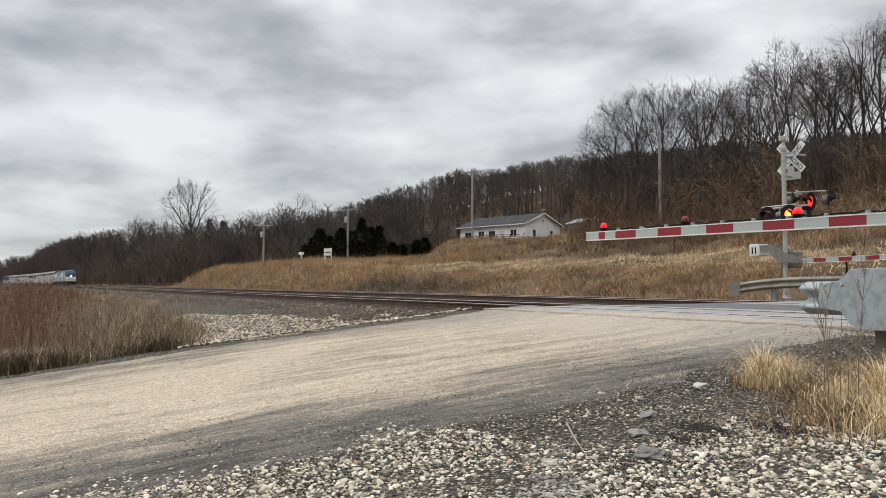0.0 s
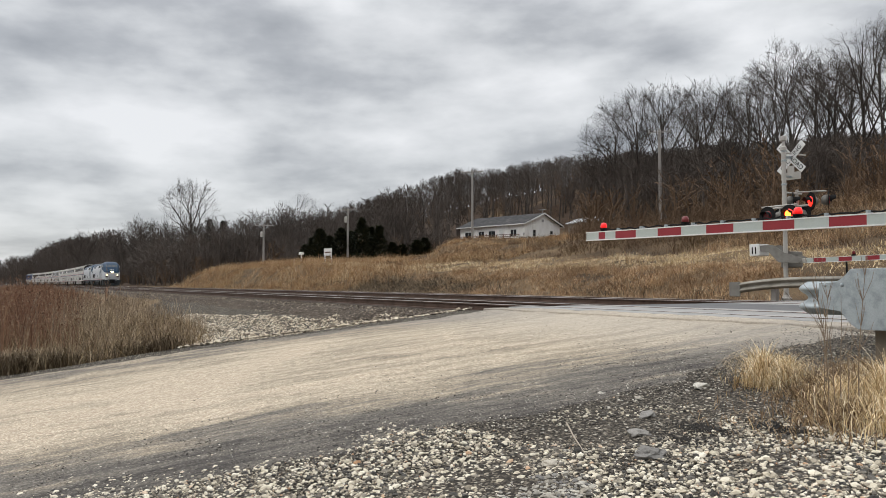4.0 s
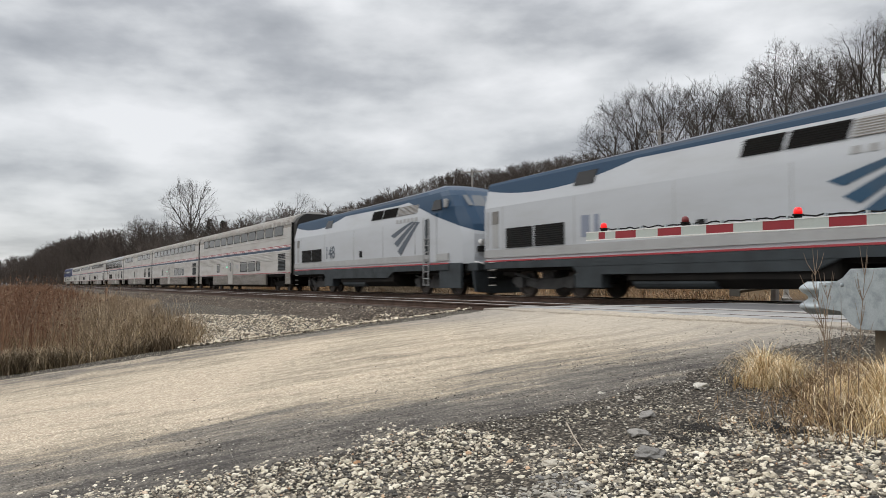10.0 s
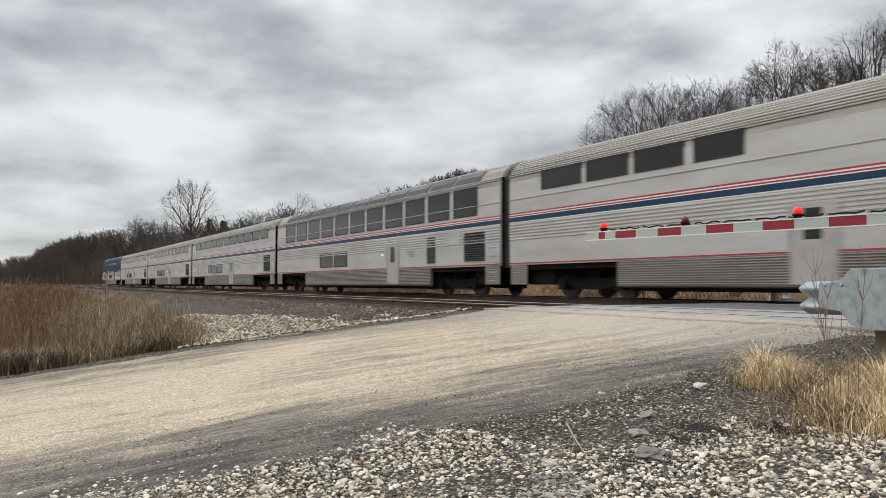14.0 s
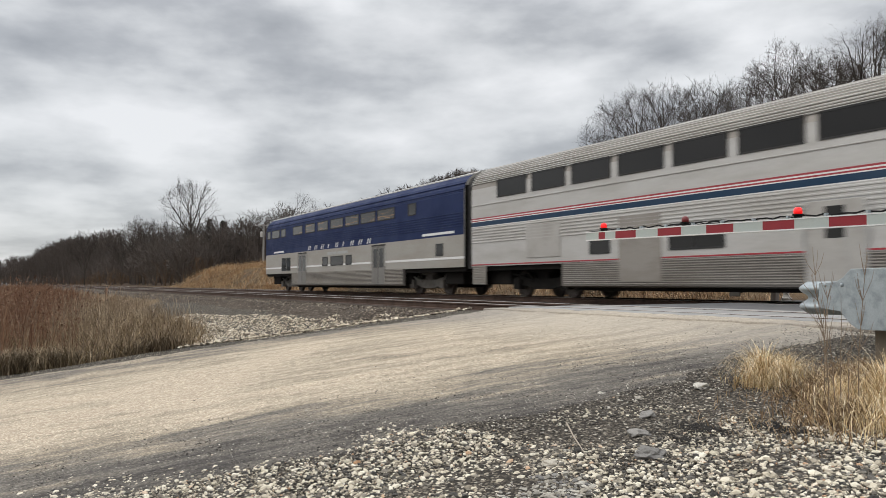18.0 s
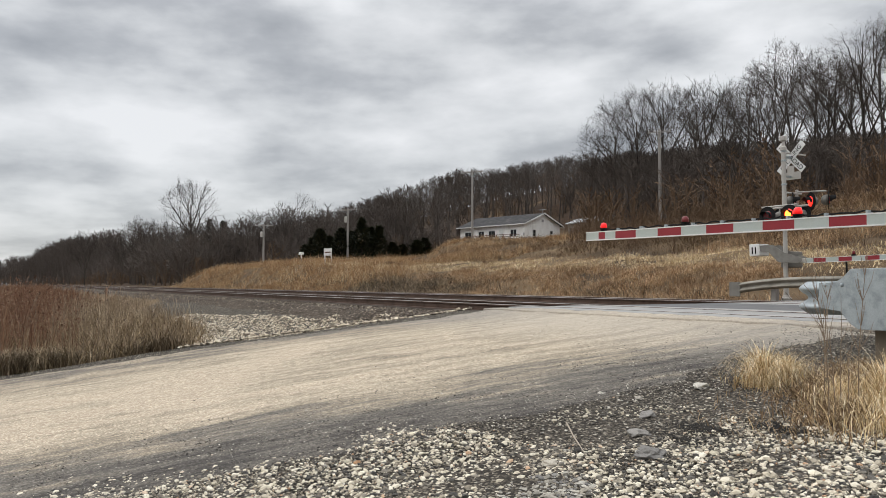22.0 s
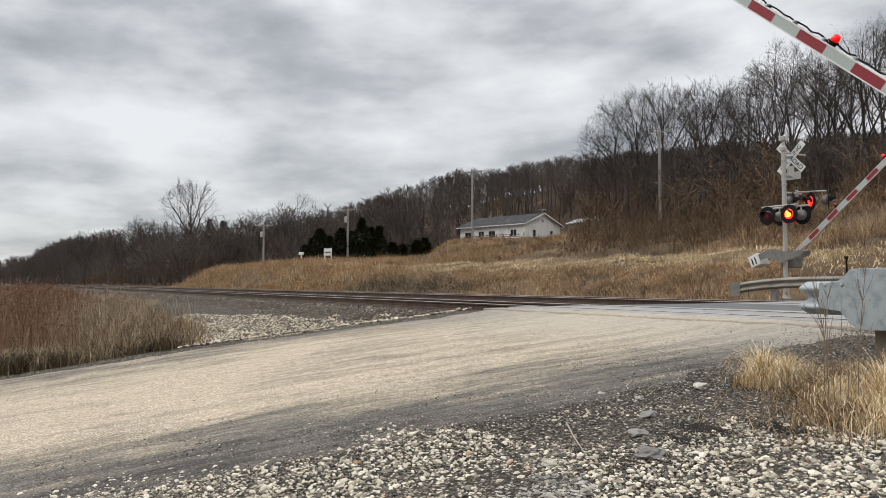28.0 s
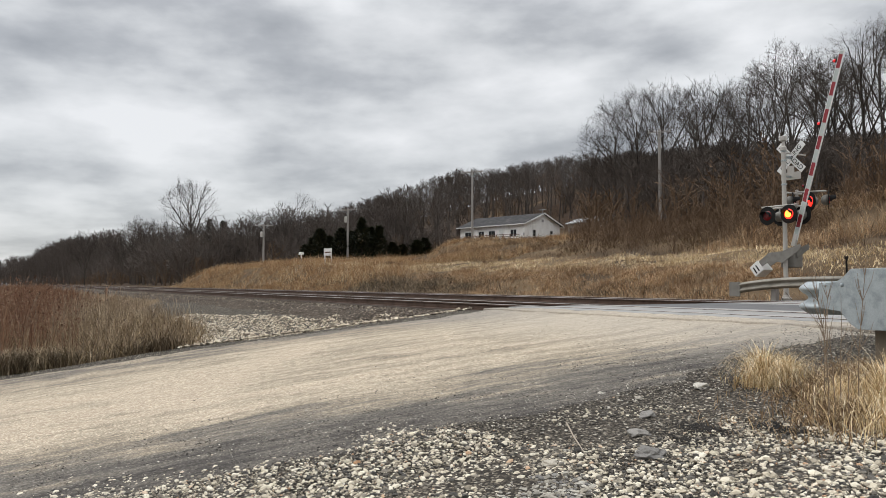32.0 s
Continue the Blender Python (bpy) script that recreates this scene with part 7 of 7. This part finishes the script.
for px, dist, h in ((118, 19.5, 1.35), (131, 20.5, 1.5), (143, 21.0, 1.55), (152, 19.0, 1.3), (161, 22.0, 1.6), (176, 20.0, 1.3), (189, 21.5, 1.65), (199, 22.0, 1.95), (206, 23.0, 1.5), (226, 21.0, 1.2), (274, 18.5, 0.95), (95, 18.0, 1.3), (66, 19.0, 1.4), (38, 18.5, 1.35), (290, 17.6, 0.8)):
    x, y = along(px, dist)
    st = thing("tall_weed", "tall dead weed with dark seed heads in the field", "weed", pose(x, y, ground_z(x, y) - 0.04), "tall weeds")
    s, tw, hd = Shape(), Shape(), Shape()
    p, d = Vector((0, 0, 0)), Vector((rng.uniform(-0.08, 0.08), rng.uniform(-0.08, 0.08), 1)).normalized()
    for k in range(7):
        q = p + d * h / 7
        s.tube(p, q, 0.009 - 0.0009 * k, 0.0082 - 0.0009 * k, 5)
        if k >= 3:
            for _ in range(3):
                e = (d * 0.8 + Vector((rng.uniform(-0.8, 0.8), rng.uniform(-0.8, 0.8), 0.4))).normalized()
                t = q + e * rng.uniform(0.08, 0.22)
                tw.tube(q, t, 0.004, 0.003, 4)
                hd.lathe([(0.0, -0.014), (0.011, -0.004), (0.009, 0.008), (0.0, 0.016)], 6, Matrix.Translation(t))
        p, d = q, (d + Vector((rng.uniform(-0.08, 0.08), rng.uniform(-0.08, 0.08), 0))).normalized()
    s.done("stalk", STEM, st)
    tagged(tw.done("twigs", STEM, st), kind="stuff")
    tagged(hd.done("seed_heads", HEAD, st), kind="stuff")
rng = random.Random(12)
for px, dist, h in ((1461, 5.4, 1.02), (1473, 5.5, 0.62), (1482, 5.6, 0.66), (1496, 5.5, 0.50), (1513, 5.6, 0.98), (1452, 5.9, 0.8)):
    x, y = along(px, dist)
    st = thing("dead_weed", "thin dry brown weed stalk in the straw", "weed", pose(x, y, ground_z(x, y) - 0.04), "weed stalks")
    s, tw = Shape(), Shape()
    p, d = Vector((0, 0, 0)), Vector((rng.uniform(-0.05, 0.05), rng.uniform(-0.05, 0.05), 1)).normalized()
    for k in range(6):
        q = p + d * h / 6
        s.tube(p, q, 0.0042 - 0.0004 * k, 0.0038 - 0.0004 * k, 5)
        if k >= 2:
            for _ in range(4 if h > 0.75 else 1):
                e = (d + Vector((rng.uniform(-0.7, 0.7), rng.uniform(-0.7, 0.7), 0.25))).normalized()
                t = q + e * rng.uniform(0.05, 0.15)
                tw.tube(q, t, 0.0021, 0.0013, 4)
                tw.tube(t, t + (e + Vector((0, 0, 0.8))).normalized() * 0.07, 0.0016, 0.0009, 4)
        p, d = q, (d + Vector((rng.uniform(-0.06, 0.06), rng.uniform(-0.06, 0.06), 0))).normalized()
    s.done("stalk", STEM, st)
    tagged(tw.done("twigs", STEM, st), kind="stuff")


# ---- stones ----
def stone_shapes(seed, n):
    """A few angular pebbles on an icosahedron."""
    t = (1 + 5 ** 0.5) / 2
    v = np.array([(-1, t, 0), (1, t, 0), (-1, -t, 0), (1, -t, 0), (0, -1, t), (0, 1, t), (0, -1, -t), (0, 1, -t), (t, 0, -1), (t, 0, 1), (-t, 0, -1), (-t, 0, 1)]) / 1.9
    f = [(0, 11, 5), (0, 5, 1), (0, 1, 7), (0, 7, 10), (0, 10, 11), (1, 5, 9), (5, 11, 4), (11, 10, 2), (10, 7, 6), (7, 1, 8), (3, 9, 4), (3, 4, 2), (3, 2, 6), (3, 6, 8), (3, 8, 9), (4, 9, 5), (2, 4, 11), (6, 2, 10), (8, 6, 7), (9, 8, 1)]
    r = np.random.RandomState(seed)
    out = []
    for _ in range(n):
        k = v * r.uniform(0.66, 1.26, (12, 1)) * np.array([r.uniform(0.9, 1.35), r.uniform(0.7, 1.0), r.uniform(0.45, 0.75)])
        out.append((k, np.array(f)))
    return out


PALE = islands("pale_limestone", [(0.0, (0.05, 0.048, 0.045)), (0.20, (0.125, 0.116, 0.102)), (0.35, (0.29, 0.255, 0.20)), (0.54, (0.57, 0.505, 0.39)), (0.97, (0.80, 0.74, 0.61)), (1.0, (0.46, 0.27, 0.15))], 0.85, 22.0, 0.5)
GREY = islands("grey_gravel", [(0.0, (0.036, 0.033, 0.03)), (0.5, (0.13, 0.116, 0.101)), (0.84, (0.25, 0.222, 0.187)), (0.93, (0.40, 0.38, 0.33)), (1.0, (0.75, 0.71, 0.62))], 0.9, 25.0, 0.5)
BROWN = islands("ballast_stone", [(0.0, (0.045, 0.036, 0.029)), (0.5, (0.125, 0.10, 0.077)), (0.85, (0.24, 0.197, 0.155)), (1.0, (0.45, 0.39, 0.31))], 0.9, 18.0, 0.5)
RUBBLE = islands("dusty_limestone_rubble", [(0.0, (0.09, 0.074, 0.058)), (0.25, (0.22, 0.18, 0.135)), (0.42, (0.42, 0.355, 0.262)), (0.75, (0.60, 0.52, 0.40)), (1.0, (0.76, 0.69, 0.56))], 0.9, 18.0, 0.5)
ROCKS = stone_shapes(4, 12)
OCT = np.array([(1, 0, 0), (0, 1, 0), (-1, 0, 0), (0, -1, 0), (0, 0, 1), (0, 0, -1)]) * 1.05
GRITS = [(OCT * np.random.RandomState(60 + i).uniform(0.7, 1.25, (6, 1)) * np.array([1.15, 0.9, 0.6]), np.array([(0, 1, 4), (1, 2, 4), (2, 3, 4), (3, 0, 4), (1, 0, 5), (2, 1, 5), (3, 2, 5), (0, 3, 5)])) for i in range(10)]


def stones(name, label, pts, mat, seed, shapes=None, flat=True):
    """pts: rows of x, y, size, and optionally a height to rest on."""
    r = np.random.RandomState(seed)
    vs, fs, k = [], [], 0
    for p in pts:
        v, f = (shapes or ROCKS)[r.randint(10)]
        a, s = r.uniform(0, 6.283), p[2] * 0.5
        z = p[3] if len(p) > 3 else max(ground_z(p[0], p[1]), -9)
        c, q = math.cos(a), math.sin(a)
        tilt = r.uniform(-0.3, 0.3)
        w = v * s
        vs.append(np.stack([p[0] + w[:, 0] * c - w[:, 1] * q, p[1] + w[:, 0] * q + w[:, 1] * c, z + s * 0.22 + w[:, 2] + w[:, 0] * tilt], 1))
        fs.append(f + k)
        k += len(v)
    return joined(name, vs, fs, mat, label, "stones", flat)


def cobble_edge(px):
    """How far from the eye the pale cobbles reach, by bearing."""
    return table(((-200, 6.9), (0, 6.7), (250, 6.35), (560, 5.7), (680, 6.05), (860, 5.6), (960, 5.0), (1100, 5.0), (1190, 5.35), (1290, 5.7), (1400, 5.5), (1568, 5.2), (2200, 5.2)), px)


rng = random.Random(77)
pale, grey = [], []


def drift(x, y, d, px):
    """How thickly the pale cobbles lie."""
    e = cobble_edge(px) + 0.35 * noise.noise(Vector((x * 1.6, y * 1.6, 5))) + 0.15 * noise.noise(Vector((x * 6, y * 6, 15)))
    if d < e:
        return 1.0 if noise.noise(Vector((x * 1.9, y * 1.9, 11))) > -0.25 else 0.4
    return smooth01(3.0 * noise.noise(Vector((x * 1.5, y * 1.5, 21))) - 0.55) * 0.45 + 0.012


while len(pale) < 15500:
    px, d = rng.uniform(-60, 1640), rng.uniform(3.6, 7.4)
    x, y = along(px, d)
    if x > road_right(y) - 0.2 and rng.random() < drift(x, y, d, px):
        pale.append((x, y, rng.uniform(0.013, 0.034) * (1.7 if rng.random() < 0.12 else 1.0) * (1.0 if d < cobble_edge(px) else 0.75)))
while len(grey) < 16000:
    px, d = rng.uniform(-60, 1640), rng.uniform(3.6, 10.5)
    x, y = along(px, d)
    if x < road_right(y) + 0.4 - rng.random() * 1.5 or y > 8.2:
        continue
    grey.append((x, y, rng.uniform(0.010, 0.026) * (1.7 if rng.random() < 0.05 else 1)))
pale.sort(key=lambda p: math.hypot(p[0] + 3.4, p[1] - 2.6))
stones("cobbles", "pale and grey loose limestone cobbles", pale[300:], PALE, 51)
fill = []
while len(fill) < 14000:
    px, d = rng.uniform(-60, 1640), rng.uniform(3.6, 6.6)
    x, y = along(px, d)
    if d < cobble_edge(px) + 0.3 * rng.random():
        fill.append((x, y, rng.uniform(0.012, 0.026)))
FILL = islands("brown_tan_pebbles", [(0.0, (0.04, 0.036, 0.032)), (0.35, (0.14, 0.122, 0.098)), (0.65, (0.34, 0.292, 0.222)), (0.9, (0.52, 0.46, 0.365)), (1.0, (0.38, 0.22, 0.13))], 0.9, 25.0, 0.5)
stones("pebbles", "small brown and tan pebbles between the cobbles", fill, FILL, 57, GRITS)
stones("gravel", "fine dark grey crushed gravel", grey, GREY, 52, GRITS)
grav = []
while len(grav) < 9500:
    y = rng.uniform(-1, 8.0)
    x = rng.uniform(road_left(y) + 0.3, road_right(y) + 1.6)
    edge = min(x - road_left(y), road_right(y) - x)
    if rng.random() < 0.03 + 1.0 * (1 - smooth01((edge + 0.6) / 1.9)):
        grav.append((x, y, rng.uniform(0.008, 0.02), table(NEAR_Z, y) + 0.014))
stones("road_grit", "small loose stones scattered over the road", grav, GREY, 53, GRITS)

# pale riprap along the toe of the ballast, left of the road
rip = []
while len(rip) < 13000:
    x, y = rng.uniform(-34, -12.4), rng.uniform(2.4, 8.1)
    lo = max(table(((-34, 5.6), (-27, 5.0), (-22, 4.3), (-18, 3.4), (-15.5, 2.7), (-13.5, 2.5)), x), (x + 14.35) / 0.17 if x > -14.35 else 0)
    hi = table(((-34, 6.6), (-27, 7.1), (-22, 7.5), (-17, 7.7), (-14, 7.9), (-12.5, 8.2)), x) + 0.35 * noise.noise(Vector((x, y, 3)))
    if lo < y < hi:
        z = max(ground_z(x, y), table(((6.1, -1.35), (7.95, -0.24), (8.6, -0.2)), y) if y > 6.1 else -9)
        rip.append((x, y, rng.uniform(0.035, 0.095) * (1.5 if rng.random() < 0.06 else 1), z))
stones("riprap", "pale limestone rubble along the ballast", rip, RUBBLE, 54, GRITS)
bal = []
while len(bal) < 9000:
    x, y = -12.5 - rng.random() ** 1.6 * 45, rng.uniform(6.3, 8.8)
    bal.append((x, y, rng.uniform(0.035, 0.07), table(((6.1, -1.35), (7.95, -0.24), (8.6, -0.2)), y) + 0.005))
for _ in range(2600):
    bal.append((-12.6 - rng.random() ** 1.4 * 30, rng.choice((rng.uniform(11.4, 15.2), rng.uniform(9.5, 10.6))), rng.uniform(0.03, 0.06), -0.2))
stones("ballast_stones", "dark angular ballast stones beside the rails", bal, BROWN, 55, GRITS)

# single stones one can tell apart
cob = [Shape().mesh(v * 0.5, [tuple(int(i) for i in q) for q in f]) for v, f in ROCKS[:6]]
ONE = []
for i, col in enumerate(((0.56, 0.52, 0.44), (0.43, 0.40, 0.34), (0.17, 0.165, 0.16), (0.62, 0.59, 0.52), (0.26, 0.25, 0.235), (0.5, 0.455, 0.38))):
    m, n, b = material("cobble_stone", 0.85, 0.0, 0.25)
    r_ = n.t.nodes.new("ShaderNodeObjectInfo").outputs["Random"]
    g = n.noise(n.coord(), 18.0, 5.0, 0.65)
    c = n.mix(n.math("MULTIPLY", r_, 0.6), col, (0.30, 0.28, 0.25))
    n.put(b.inputs["Base Color"], n.mix(0.5, c, n.mix(g, (0, 0, 0), (1, 1, 1)), "OVERLAY"))
    bump(n, b, g, 0.5, 0.01)
    ONE.append(cob[i].data("cobble", m))
for x, y, s in pale[:300]:
    o = new("cobble", ONE[rng.randrange(6)])
    o.parent = ground
    o.location, o.rotation_euler, o.scale = (x, y, ground_z(x, y) + s * 0.16), (rng.uniform(-0.3, 0.3), rng.uniform(-0.3, 0.3), rng.uniform(0, 6.3)), (s, s, s)
for px, d, s, k, label in ((1236, 6.62, 0.17, 3, "pale flat limestone slab"), (1124, 5.30, 0.16, 4, "grey flat rock"), (1145, 4.78, 0.20, 2, "broken grey rock"), (970, 4.72, 0.12, 5, "tan sandstone cobble"), (1128, 6.3, 0.08, 5, "pale tan rock"), (1143, 5.75, 0.13, 4, "low grey rock"), (1062, 6.55, 0.07, 3, "pale limestone lump")):
    x, y = along(px, d)
    bm = bmesh.new()
    bmesh.ops.create_icosphere(bm, subdivisions=3, radius=0.55)
    for v in bm.verts:
        q = v.co * 2.2 + Vector((px, d, 0))
        v.co *= 0.85 + 0.55 * noise.noise(q) + 0.22 * noise.noise(q * 3)
        v.co.z *= 0.5
    me = bpy.data.meshes.new("rock")
    bm.to_mesh(me)
    bm.free()
    me.materials.append(ONE[k].materials[0])
    o = new("rock", me)
    o.location, o.rotation_euler, o.scale = (x, y, ground_z(x, y) + s * 0.08), (0, 0, rng.uniform(0, 6)), (s, s * 0.8, s * 0.8)
    tagged(o, label + " lying on gravel", "rock", "loose rocks")
a, b_ = along(1000, 5.56), along(1032, 4.8)
char = []
for px, d in ((1245, 5.38), (1390, 5.42), (1205, 5.15)):
    x, y = along(px, d)
    for _ in range(900 if px > 1210 else 260):
        r, a_ = abs(rng.gauss(0, 0.11)), rng.uniform(0, 6.283)
        char.append((x + 1.4 * r * math.cos(a_), y + r * math.sin(a_) * 1.2, rng.uniform(0.008, 0.02), ground_z(x, y) + 0.012))
stones("char_patch", "blackened cinders on the gravel", char, painted("black_cinder", (0.018, 0.017, 0.016), 0.95), 56, GRITS)
stick = Shape()
pts = [Vector((a[0] + (b_[0] - a[0]) * k / 6, a[1] + (b_[1] - a[1]) * k / 6, 0)) for k in range(7)]
for k, p in enumerate(pts):
    p.z = ground_z(p.x, p.y) + 0.03
    p.x += 0.003 * math.sin(k * 1.7)
for k in range(6):
    stick.tube(pts[k], pts[k + 1], 0.006 - 0.0005 * k, 0.0055 - 0.0005 * k, 6)
tagged(stick.done("stick", painted("bleached_stick", (0.42, 0.36, 0.29), 0.9), None), "thin bleached stick lying on gravel", "stick")

# ---- what moves ----
LIFT = ((0.0, 0.8), (20.0, 0.8), (24.0, 0.8), (24.6, 6.0), (25.2, 11.9), (25.5, 15.0), (26.5, 26.0), (27.6, 37.2), (28.6, 46.2), (30.0, 57.0), (31.0, 64.0), (32.0, 73.0))


def motions():
    for car, back in TRAIN:
        # each car keeps to the curve by its two bogies
        rows = []
        for t, x in RUN:
            front, rear = x - back - 4.0, x - back - 22.0
            yaw = math.atan2(bend(front) - bend(rear), front - rear)
            rows.append((t, pose(x - back, FAR + bend(front) + 4.0 * math.tan(yaw), 0.0, 0, 0, math.degrees(yaw))))
        walk(car, rows)
    walk(near_arm, [(t, pose(0, 0, GATE_Z, 0, a, 0)) for t, a in LIFT])
    walk(lever, [(t, pose(*FAR_PIVOT, 0, -0.8 - (a - 0.8) * 0.5, 0)) for t, a in LIFT])
    walk(far_arm, [(t, pose(*FAR_PIVOT, 0, -a, 0)) for t, a in LIFT])


motions()
